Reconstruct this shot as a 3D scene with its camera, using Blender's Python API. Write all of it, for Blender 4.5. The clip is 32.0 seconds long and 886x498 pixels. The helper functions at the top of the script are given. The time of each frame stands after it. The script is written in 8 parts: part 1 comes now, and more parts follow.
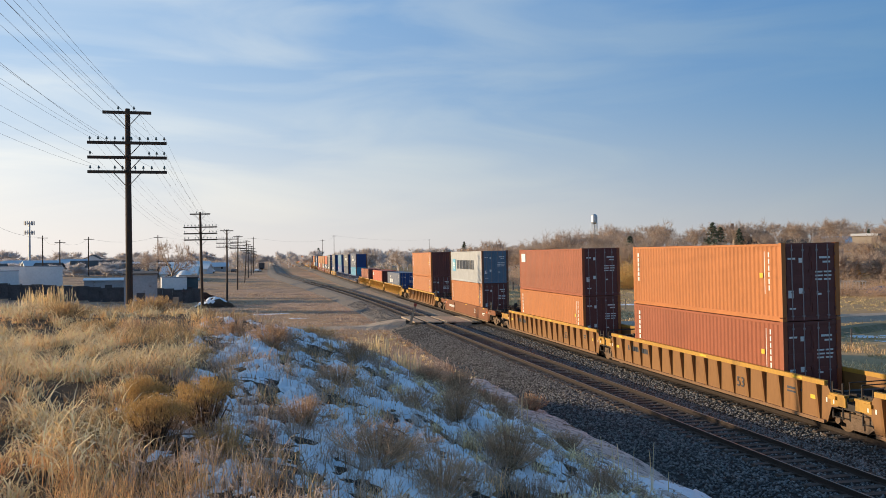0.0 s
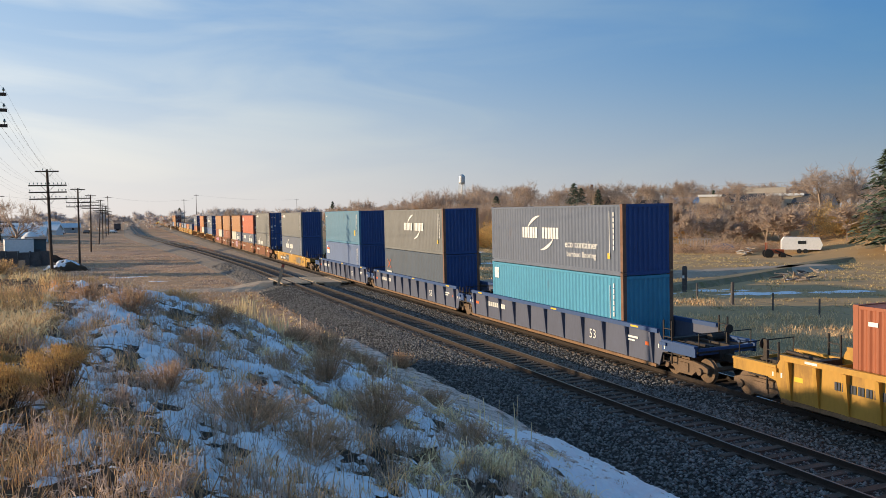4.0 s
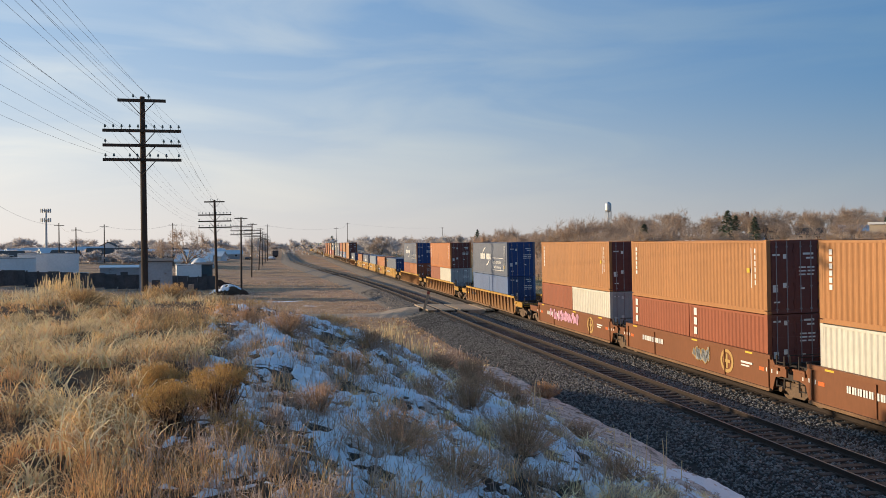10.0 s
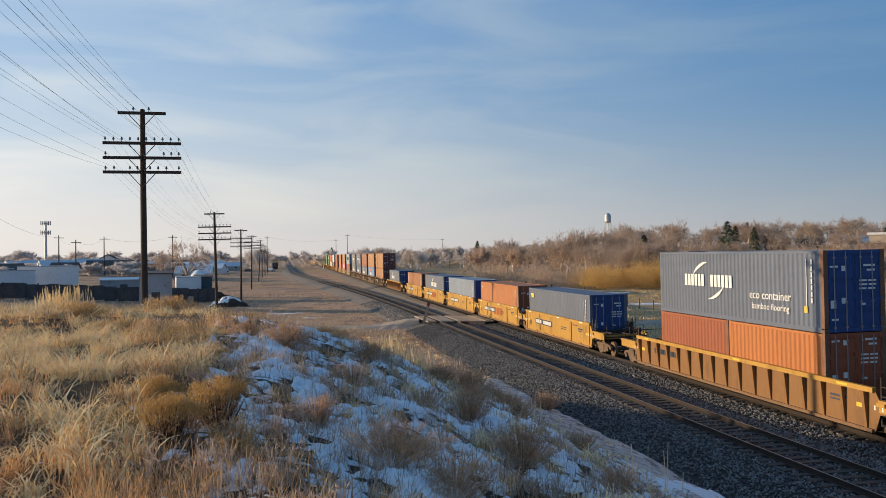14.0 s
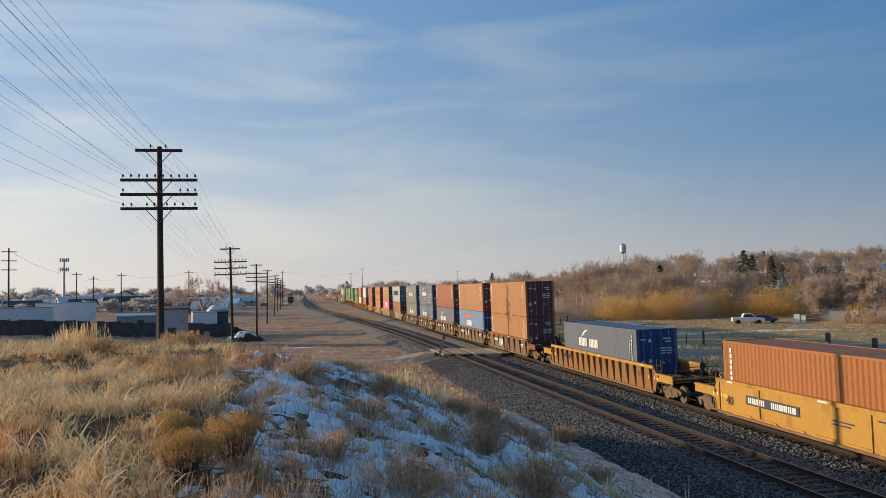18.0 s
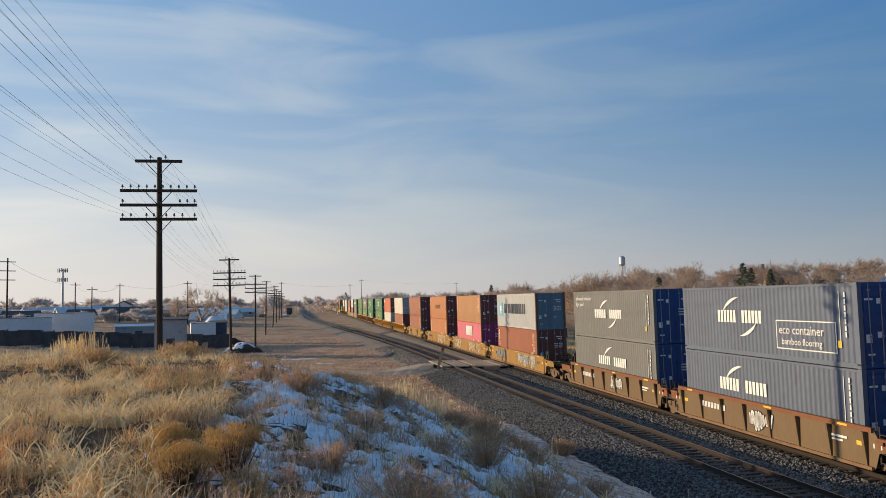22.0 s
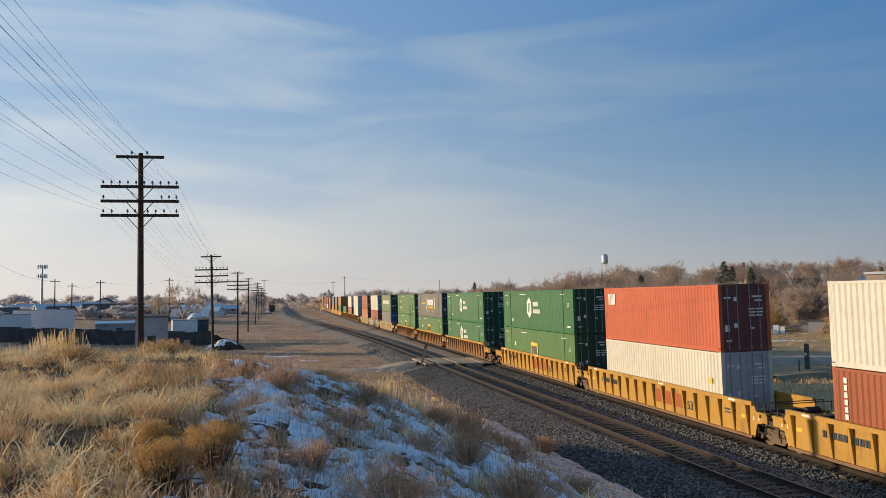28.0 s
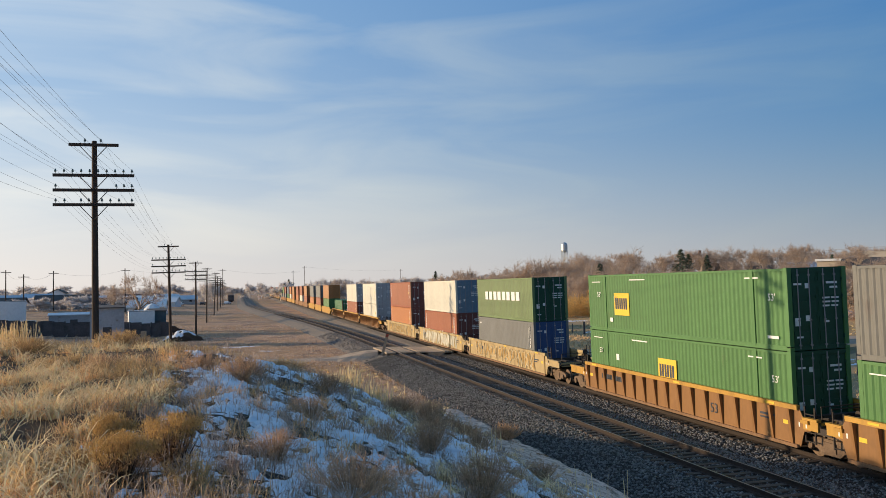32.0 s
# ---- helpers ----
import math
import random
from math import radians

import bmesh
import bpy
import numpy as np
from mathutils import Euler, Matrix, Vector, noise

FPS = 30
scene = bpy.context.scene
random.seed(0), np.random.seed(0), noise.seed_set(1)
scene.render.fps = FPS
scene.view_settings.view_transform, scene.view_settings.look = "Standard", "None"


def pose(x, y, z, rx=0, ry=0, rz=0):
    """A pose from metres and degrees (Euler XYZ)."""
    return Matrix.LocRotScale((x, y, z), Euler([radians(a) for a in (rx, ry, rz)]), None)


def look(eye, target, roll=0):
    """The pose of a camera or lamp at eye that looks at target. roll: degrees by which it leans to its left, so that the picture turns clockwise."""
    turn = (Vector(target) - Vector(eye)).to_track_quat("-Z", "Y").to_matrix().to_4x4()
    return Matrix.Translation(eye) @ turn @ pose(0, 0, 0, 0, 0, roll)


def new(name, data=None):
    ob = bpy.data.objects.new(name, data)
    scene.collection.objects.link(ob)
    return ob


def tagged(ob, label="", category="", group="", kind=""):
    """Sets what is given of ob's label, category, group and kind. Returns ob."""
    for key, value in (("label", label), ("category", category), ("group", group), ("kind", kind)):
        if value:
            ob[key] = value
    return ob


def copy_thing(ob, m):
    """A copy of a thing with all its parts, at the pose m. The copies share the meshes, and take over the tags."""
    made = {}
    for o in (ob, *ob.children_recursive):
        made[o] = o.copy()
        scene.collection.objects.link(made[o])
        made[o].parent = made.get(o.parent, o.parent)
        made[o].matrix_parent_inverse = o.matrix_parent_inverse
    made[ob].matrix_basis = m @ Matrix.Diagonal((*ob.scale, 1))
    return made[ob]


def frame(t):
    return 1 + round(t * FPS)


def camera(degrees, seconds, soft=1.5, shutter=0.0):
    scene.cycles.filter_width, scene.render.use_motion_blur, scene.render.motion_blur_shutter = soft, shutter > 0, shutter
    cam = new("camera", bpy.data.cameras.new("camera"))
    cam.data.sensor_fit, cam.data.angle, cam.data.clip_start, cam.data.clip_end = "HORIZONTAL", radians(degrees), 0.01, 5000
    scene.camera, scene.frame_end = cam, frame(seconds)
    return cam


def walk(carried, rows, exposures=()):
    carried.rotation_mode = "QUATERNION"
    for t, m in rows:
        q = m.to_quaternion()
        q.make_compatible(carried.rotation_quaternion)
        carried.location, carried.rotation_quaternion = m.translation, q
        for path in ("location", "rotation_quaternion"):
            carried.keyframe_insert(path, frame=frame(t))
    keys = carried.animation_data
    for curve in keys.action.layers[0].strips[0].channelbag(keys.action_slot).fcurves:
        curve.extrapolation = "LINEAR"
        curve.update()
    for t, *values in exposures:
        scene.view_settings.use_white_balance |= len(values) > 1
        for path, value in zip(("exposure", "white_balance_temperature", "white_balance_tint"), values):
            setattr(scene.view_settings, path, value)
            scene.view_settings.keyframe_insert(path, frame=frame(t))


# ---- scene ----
# camera on the hillside, hand-held on one spot
EYE = 6.0
cam = camera(58.15, 32.0, soft=0.35)
PATH = [
    (0.0, pose(0, 0, EYE, 90.436, 0.446, -0.782)),
    (0.5, pose(0, 0, EYE, 90.258, 0.496, -1.181)),
    (1.0, pose(0, 0, EYE, 90.226, 0.774, -1.367)),
    (1.5, pose(0, 0, EYE, 89.958, 0.595, -2.058)),
    (2.0, pose(0, 0, EYE, 89.773, 0.407, -2.348)),
    (2.1, pose(0, 0, EYE, 89.753, 0.407, -2.428)),
    (2.2, pose(0, 0, EYE, 87.800, 0.400, -3.300)),
    (2.3, pose(0, 0, EYE, 87.700, 0.300, -4.400)),
    (2.4, pose(0, 0, EYE, 87.900, 0.200, -5.900)),
    (2.5, pose(0, 0, EYE, 87.721, 0.058, -7.691)),
    (4.5, pose(0, 0, EYE, 87.481, 0.496, -10.215)),
    (5.0, pose(0, 0, EYE, 87.808, 0.499, -7.943)),
    (5.5, pose(0, 0, EYE, 88.139, 0.182, -6.076)),
    (6.0, pose(0, 0, EYE, 88.625, 0.375, -4.569)),
    (6.5, pose(0, 0, EYE, 88.921, 0.527, -3.655)),
    (7.0, pose(0, 0, EYE, 89.079, 0.552, -2.575)),
    (7.5, pose(0, 0, EYE, 89.178, 0.602, -1.708)),
    (8.0, pose(0, 0, EYE, 89.319, 0.407, -1.040)),
    (8.5, pose(0, 0, EYE, 89.435, 0.350, -0.469)),
    (9.0, pose(0, 0, EYE, 89.500, 0.400, -0.000)),
    (9.5, pose(0, 0, EYE, 89.543, 0.445, 0.100)),
    (10.0, pose(0, 0, EYE, 89.577, 0.350, 0.173)),
    (10.5, pose(0, 0, EYE, 89.567, 0.436, 0.129)),
    (11.0, pose(0, 0, EYE, 89.618, 0.485, 0.183)),
    (11.5, pose(0, 0, EYE, 89.712, 0.401, 0.206)),
    (12.0, pose(0, 0, EYE, 89.822, 0.351, 0.167)),
    (12.5, pose(0, 0, EYE, 90.018, 0.365, 0.227)),
    (13.0, pose(0, 0, EYE, 90.183, 0.392, 0.210)),
    (13.5, pose(0, 0, EYE, 90.256, 0.446, 0.165)),
    (14.0, pose(0, 0, EYE, 90.401, 0.497, 0.159)),
    (14.5, pose(0, 0, EYE, 90.568, 0.556, 0.223)),
    (16.5, pose(0, 0, EYE, 90.897, 0.811, 0.375)),
    (17.0, pose(0, 0, EYE, 91.428, 0.851, 0.665)),
    (17.5, pose(0, 0, EYE, 92.610, 1.006, 1.133)),
    (18.0, pose(0, 0, EYE, 92.748, 1.129, 1.233)),
    (18.5, pose(0, 0, EYE, 92.621, 1.111, 1.138)),
    (19.0, pose(0, 0, EYE, 92.596, 1.133, 0.960)),
    (19.5, pose(0, 0, EYE, 92.568, 0.990, 0.724)),
    (20.0, pose(0, 0, EYE, 92.833, 0.955, 0.484)),
    (20.5, pose(0, 0, EYE, 93.073, 0.920, 0.493)),
    (21.0, pose(0, 0, EYE, 93.340, 0.899, 0.604)),
    (21.5, pose(0, 0, EYE, 93.492, 0.819, 1.024)),
    (22.0, pose(0, 0, EYE, 93.587, 0.918, 1.164)),
    (22.5, pose(0, 0, EYE, 93.626, 0.954, 1.311)),
    (23.0, pose(0, 0, EYE, 93.715, 1.011, 1.558)),
    (23.5, pose(0, 0, EYE, 93.751, 0.982, 1.632)),
    (24.0, pose(0, 0, EYE, 93.806, 0.816, 1.368)),
    (24.5, pose(0, 0, EYE, 93.671, 0.690, 1.010)),
    (25.0, pose(0, 0, EYE, 93.610, 0.625, 0.631)),
    (25.5, pose(0, 0, EYE, 93.491, 0.687, 0.417)),
    (27.5, pose(0, 0, EYE, 93.334, 0.791, 0.215)),
    (28.0, pose(0, 0, EYE, 93.389, 0.796, -0.036)),
    (28.5, pose(0, 0, EYE, 93.185, 0.810, -0.714)),
    (29.0, pose(0, 0, EYE, 92.997, 0.761, -2.446)),
    (29.5, pose(0, 0, EYE, 92.821, 0.949, -3.504)),
    (30.0, pose(0, 0, EYE, 92.819, 1.133, -3.947)),
    (30.5, pose(0, 0, EYE, 92.903, 1.216, -3.894)),
    (31.0, pose(0, 0, EYE, 92.918, 1.294, -3.740)),
    (31.5, pose(0, 0, EYE, 92.740, 1.247, -3.310)),
    (32.0, pose(0, 0, EYE, 92.547, 1.139, -2.832)),
]
walk(cam, PATH, ((0, 0.18), (1, 0.19), (2, 0.13), (4.5, 0.20), (6, 0.08), (9, 0.03), (17, -0.04), (18, -0.10), (19, -0.02), (20, -0.04), (21, 0.05), (22, -0.10), (25, -0.07), (29, -0.08), (30, 0.12), (31, 0.03), (32, 0.06)))

# ---- light: low sun from the left, thin high cloud ----
SUN_EL, SUN_AZ = radians(9.2), radians(-78.3)   # azimuth clockwise from +Y
HAZE_SUN, HAZE_FAR = (8.0, 7.6, 6.7), (0.72, 1.78, 2.5)      # thin cloud and haze, towards the sun and away
BLUE_SUN, BLUE_FAR = (2.2, 3.7, 5.65), (0.02, 0.92, 2.75)      # clear sky above it
DUST_SUN, DUST_FAR = (6.3, 5.7, 5.3), (2.55, 2.4, 2.5)      # dusty air low over the horizon
world = bpy.data.worlds.new("sky")
scene.world = world
world.use_nodes = True
wn, wl = world.node_tree.nodes, world.node_tree.links
wn.clear()
w_out, w_bg = wn.new("ShaderNodeOutputWorld"), wn.new("ShaderNodeBackground")
w_sky = wn.new("ShaderNodeTexSky")
w_sky.sky_type, w_sky.sun_disc = "NISHITA", False
w_sky.sun_elevation, w_sky.sun_rotation = SUN_EL, SUN_AZ
w_sky.air_density, w_sky.dust_density, w_sky.ozone_density = 1.0, 0.35, 2.5
w_tc, w_map = wn.new("ShaderNodeTexCoord"), wn.new("ShaderNodeMapping")
w_map.inputs["Scale"].default_value = (1.3, 1.3, 7.0)
w_map.inputs["Rotation"].default_value = (0.05, 0.10, 0.3)
w_map.inputs["Location"].default_value = (1.7, 0.4, 2.3)
SUN_TO = Vector((math.sin(SUN_AZ) * math.cos(SUN_EL), math.cos(SUN_AZ) * math.cos(SUN_EL), math.sin(SUN_EL)))


def w_math(op, a, b=None, clamp=False):
    m = wn.new("ShaderNodeMath")
    m.operation, m.use_clamp = op, clamp
    for i, v in enumerate((a, b)):
        if v is None:
            continue
        if isinstance(v, (int, float)):
            m.inputs[i].default_value = v
        else:
            wl.new(v, m.inputs[i])
    return m.outputs[0]


def w_mixrgb(f, a, b):
    m = wn.new("ShaderNodeMix")
    m.data_type = "RGBA"
    for i, v in ((0, f), (6, a), (7, b)):
        if isinstance(v, tuple):
            m.inputs[i].default_value = (*v, 1)
        else:
            wl.new(v, m.inputs[i])
    return m.outputs[2]


w_noise = wn.new("ShaderNodeTexNoise")
w_noise.inputs["Scale"].default_value, w_noise.inputs["Detail"].default_value = 2.1, 9.0
w_noise.inputs["Distortion"].default_value = 0.7
wl.new(w_tc.outputs["Generated"], w_map.inputs[0])
wl.new(w_map.outputs[0], w_noise.inputs["Vector"])
w_sep = wn.new("ShaderNodeSeparateXYZ")
wl.new(w_tc.outputs["Generated"], w_sep.inputs[0])
w_dot = wn.new("ShaderNodeVectorMath")
w_dot.operation = "DOT_PRODUCT"
wl.new(w_tc.outputs["Generated"], w_dot.inputs[0])
w_dot.inputs[1].default_value = SUN_TO
# brightness of the haze grows towards the sun
w_near = w_math("POWER", w_math("MULTIPLY_ADD", w_dot.outputs["Value"], 0.62), 1.4)
w_near.node.inputs[0].links[0].from_node.inputs[2].default_value = 0.42
w_near.node.inputs[0].links[0].from_node.use_clamp = True
w_haze = w_mixrgb(w_near, HAZE_FAR, HAZE_SUN)
w_high = w_mixrgb(w_near, BLUE_FAR, BLUE_SUN)
w_up = w_math("MULTIPLY", w_sep.outputs["Z"], 1.0, True)
w_veil = w_math("POWER", w_math("SUBTRACT", 1.0, w_math("MULTIPLY", w_up, 1.75, True)), 3.2)
w_cl = wn.new("ShaderNodeMapRange")
w_cl.inputs["From Min"].default_value, w_cl.inputs["From Max"].default_value = 0.45, 0.68
w_cl.inputs["To Max"].default_value = 0.30
wl.new(w_noise.outputs[0], w_cl.inputs[0])
w_thin = w_math("MULTIPLY", w_cl.outputs[0], w_math("ADD", w_math("MULTIPLY", w_near, 1.0), 0.42, True))
w_sum = w_math("ADD", w_veil, w_thin, True)
w_low = w_math("POWER", w_math("SUBTRACT", 1.0, w_math("MULTIPLY", w_up, 5.0, True)), 2.0)
w_base = w_mixrgb(w_math("ADD", 0.82, 0.0), w_sky.outputs[0], w_high)
w_col = w_mixrgb(w_sum, w_base, w_haze)
w_col = w_mixrgb(w_math("MULTIPLY", w_low, 0.85), w_col, w_mixrgb(w_near, DUST_FAR, DUST_SUN))
# the sky darkens towards the zenith
w_zen = wn.new("ShaderNodeMapRange")
w_zen.interpolation_type = "SMOOTHSTEP"
w_zen.inputs["From Min"].default_value, w_zen.inputs["From Max"].default_value = 0.36, 0.9
w_zen.inputs["To Min"].default_value, w_zen.inputs["To Max"].default_value = 1.0, 0.72
wl.new(w_up, w_zen.inputs[0])
w_dim = wn.new("ShaderNodeVectorMath")
w_dim.operation = "SCALE"
wl.new(w_col, w_dim.inputs[0])
wl.new(w_zen.outputs[0], w_dim.inputs["Scale"])
wl.new(w_dim.outputs[0], w_bg.inputs[0])
w_bg.inputs[1].default_value = 0.15
wl.new(w_bg.outputs[0], w_out.inputs[0])
sun = new("sun", bpy.data.lights.new("sun", "SUN"))
sun.data.energy, sun.data.angle, sun.data.color = 5.0, radians(0.6), (1.0, 0.76, 0.49)
sun.matrix_world = look(SUN_TO * 50, (0, 0, 0))
scene.view_settings.exposure = 0.0

# ---- materials ----
MATS = {}


def mat(name, col, rough=0.7, metal=0.0, vary=0.25, scale=1.5, fine=18.0, bump=0.15, dirt=None, dirt_at=0.62, stretch=(1, 1, 1), spec=0.4, island=False, through_light=0.0):
    """A painted, grown or earthy surface: two scales of variation, optional dirt, fine relief."""
    if name in MATS:
        return MATS[name]
    m = bpy.data.materials.new(name)
    m.use_nodes = True
    n, l = m.node_tree.nodes, m.node_tree.links
    b = n["Principled BSDF"]
    b.inputs["Roughness"].default_value, b.inputs["Metallic"].default_value = rough, metal
    b.inputs["Specular IOR Level"].default_value = spec
    tc, mp, info = n.new("ShaderNodeTexCoord"), n.new("ShaderNodeMapping"), n.new("ShaderNodeObjectInfo")
    mp.inputs["Scale"].default_value = stretch
    off = n.new("ShaderNodeVectorMath")
    off.operation = "SCALE"
    off.inputs[0].default_value = (37.0, 91.0, 53.0)
    l.new(info.outputs["Random"], off.inputs["Scale"])
    l.new(off.outputs[0], mp.inputs["Location"])
    l.new(tc.outputs["Object"], mp.inputs[0])
    big, small = n.new("ShaderNodeTexNoise"), n.new("ShaderNodeTexNoise")
    big.inputs["Scale"].default_value, big.inputs["Detail"].default_value = scale, 4.0
    small.inputs["Scale"].default_value, small.inputs["Detail"].default_value = fine, 3.0
    l.new(mp.outputs[0], big.inputs["Vector"])
    l.new(mp.outputs[0], small.inputs["Vector"])
    add = n.new("ShaderNodeMath")
    add.operation = "ADD"
    l.new(big.outputs[0], add.inputs[0])
    l.new(small.outputs[0], add.inputs[1])
    last = add.outputs[0]
    if island:
        geo, isl = n.new("ShaderNodeNewGeometry"), n.new("ShaderNodeMath")
        isl.operation = "MULTIPLY_ADD"
        isl.inputs[1].default_value = 0.9
        l.new(geo.outputs["Random Per Island"], isl.inputs[0])
        l.new(last, isl.inputs[2])
        last = isl.outputs[0]
    mr = n.new("ShaderNodeMapRange")
    mr.inputs["From Min"].default_value, mr.inputs["From Max"].default_value = (0.6, 1.4) if not island else (0.7, 2.2)
    mr.inputs["To Min"].default_value, mr.inputs["To Max"].default_value = 1 - vary, 1 + vary
    l.new(last, mr.inputs[0])
    mul = n.new("ShaderNodeVectorMath")
    mul.operation = "SCALE"
    mul.inputs[0].default_value = col
    l.new(mr.outputs[0], mul.inputs["Scale"])
    colour = mul.outputs[0]
    if dirt:
        d = n.new("ShaderNodeTexNoise")
        d.inputs["Scale"].default_value, d.inputs["Detail"].default_value = scale * 1.7, 8.0
        d.inputs["Roughness"].default_value = 0.7
        l.new(mp.outputs[0], d.inputs["Vector"])
        r = n.new("ShaderNodeValToRGB")
        r.color_ramp.elements[0].position, r.color_ramp.elements[1].position = dirt_at, min(1, dirt_at + 0.12)
        l.new(d.outputs[0], r.inputs[0])
        mx = n.new("ShaderNodeMix")
        mx.data_type = "RGBA"
        l.new(r.outputs[0], mx.inputs[0])
        l.new(colour, mx.inputs[6])
        mx.inputs[7].default_value = (*dirt, 1)
        colour = mx.outputs[2]
    l.new(colour, b.inputs["Base Color"])
    if bump:
        bp = n.new("ShaderNodeBump")
        bp.inputs["Strength"].default_value, bp.inputs["Distance"].default_value = bump, 0.02
        l.new(small.outputs[0], bp.inputs["Height"])
        l.new(bp.outputs[0], b.inputs["Normal"])
    if through_light:
        tr, ms = n.new("ShaderNodeBsdfTranslucent"), n.new("ShaderNodeMixShader")
        l.new(colour, tr.inputs[0])
        ms.inputs[0].default_value = through_light
        l.new(b.outputs[0], ms.inputs[1])
        l.new(tr.outputs[0], ms.inputs[2])
        l.new(ms.outputs[0], n["Material Output"].inputs[0])
    MATS[name] = m
    return m


RUST = (0.16, 0.07, 0.035)


def paint(name, col, wear=0.62):
    """Faded container or car paint with vertical dirt streaks."""
    col = tuple(c * 0.87 for c in col)
    return mat(name, col, rough=0.55, vary=0.14, scale=0.55, fine=9.0, bump=0.05, dirt=tuple(c * 0.55 + d * 0.25 for c, d in zip(col, RUST)), dirt_at=wear, stretch=(1, 1, 0.35))


TAN = paint("tan_paint", (0.47, 0.215, 0.075))
ORANGE = paint("orange_paint", (0.52, 0.185, 0.052))
BURNT = paint("burnt_orange_paint", (0.40, 0.148, 0.042))
RUSTY = paint("rust_red_paint", (0.36, 0.105, 0.045))
REDP = paint("red_paint", (0.58, 0.13, 0.055))
# shade on the container ends facing away from the sun, put into the paint
BROWN = paint("brown_shaded_end", (0.185, 0.062, 0.050))
GREYB = paint("grey_blue_paint", (0.135, 0.165, 0.225))
DBLUE = paint("dark_blue_paint", (0.035, 0.085, 0.22))
NAVY = paint("navy_paint", (0.028, 0.08, 0.25))
CYAN = paint("cyan_paint", (0.07, 0.33, 0.50))
TEAL = paint("teal_paint", (0.095, 0.25, 0.37))
LBLUE = paint("light_blue_paint", (0.125, 0.20, 0.37))
CREAM = paint("cream_paint", (0.72, 0.69, 0.58))
LGREY = paint("light_grey_paint", (0.48, 0.50, 0.50))
SLATE = paint("slate_paint", (0.195, 0.20, 0.195))
FADEB = paint("faded_pale_blue_paint", (0.25, 0.315, 0.40))
SKYB = paint("worn_light_blue_paint", (0.17, 0.30, 0.50))
NIGHTG = paint("dark_grey_blue_paint", (0.08, 0.112, 0.155))
GREEN = paint("green_paint", (0.088, 0.22, 0.066))
DGREEN = paint("deep_green_paint", (0.034, 0.175, 0.06))
# shaded copy of the deep green, darkened for the sunless door ends
SHADEDG = paint("shaded_green_door_paint", (0.012, 0.07, 0.035))
TRUCK = mat("rusty_truck_steel", (0.17, 0.115, 0.075), rough=0.8, metal=0.2, vary=0.35, scale=3, fine=20, dirt=(0.08, 0.055, 0.04))
SILL = mat("dusty_brown_sill", (0.22, 0.125, 0.065), rough=0.85, vary=0.3, scale=1.5, dirt=(0.11, 0.07, 0.045))
OLIVE = paint("olive_green_paint", (0.17, 0.24, 0.10))
PINK = paint("magenta_paint", (0.70, 0.16, 0.215))
YELLOW = paint("car_yellow_paint", (0.53, 0.29, 0.048), 0.53)
OCHRE = paint("ochre_car_paint", (0.285, 0.138, 0.045), 0.55)
PALECAR = paint("faded_cream_yellow_paint", (0.50, 0.37, 0.18), 0.5)
DYELLOW = paint("dirty_yellow_car_paint", (0.38, 0.205, 0.04), 0.50)
CARBROWN = paint("brown_car_paint", (0.235, 0.085, 0.03))
CAROLIVE = paint("olive_brown_car_paint", (0.195, 0.125, 0.062))
# the pink side's paint recoloured as it looks on the end in shade
MAGENTA = paint("magenta_shaded_end", (0.36, 0.04, 0.17))
CARBLUE = paint("slate_blue_car_paint", (0.10, 0.115, 0.17))
MARKW = mat("white_marking", (0.78, 0.78, 0.74), vary=0.08, bump=0)
MARKY = mat("yellow_marking", (0.75, 0.50, 0.05), vary=0.08, bump=0)
MARKD = mat("dark_marking", (0.05, 0.06, 0.08), vary=0.08, bump=0)
MARKB = mat("blue_marking", (0.15, 0.45, 0.62), vary=0.08, bump=0)
MARKO = mat("orange_marking", (0.75, 0.15, 0.03), vary=0.08, bump=0)
MARKP = mat("pink_marking", (0.75, 0.42, 0.55), vary=0.15, bump=0)
STEEL = mat("dirty_steel", (0.05, 0.04, 0.034), rough=0.7, metal=0.3, vary=0.35, scale=3, dirt=(0.14, 0.09, 0.05))
ROD = mat("galvanised_rod", (0.30, 0.27, 0.27), rough=0.6, metal=0.2, vary=0.2)
RAIL = mat("rail_steel", (0.038, 0.028, 0.023), rough=0.85, metal=0.2, vary=0.2, scale=3)
RAILTOP = mat("polished_rail_head", (0.62, 0.58, 0.54), rough=0.22, metal=0.95, vary=0.1)
DUSTBED = mat("dusty_ballast", (0.21, 0.175, 0.14), rough=0.95, vary=0.4, scale=3, fine=14, bump=1.0, dirt=(0.12, 0.10, 0.085), dirt_at=0.55)
IDLETOP = mat("dull_rail_head", (0.24, 0.205, 0.18), rough=0.5, metal=0.5, vary=0.2)
RUSTEDGE = mat("rusted_edge", (0.20, 0.105, 0.065), rough=0.8, vary=0.3, scale=2, fine=14)
TIE = mat("sleeper_wood", (0.085, 0.065, 0.054), rough=0.9, vary=0.45, scale=2.0, fine=30, bump=0.4, stretch=(0.4, 3, 3))
PLANK = mat("crossing_planks", (0.40, 0.31, 0.22), rough=0.9, vary=0.35, scale=2.0, fine=25, bump=0.4, stretch=(0.4, 3, 3))
# bed coloured near-black to stand for shade in the gaps between stones
DARKBED = mat("ballast_bed", (0.034, 0.032, 0.03), rough=0.95, vary=0.5, scale=6, fine=30, bump=1.0)
STONE = mat("ballast_stone", (0.150, 0.149, 0.148), rough=0.9, vary=0.98, scale=5, fine=30, bump=0.2, island=True)
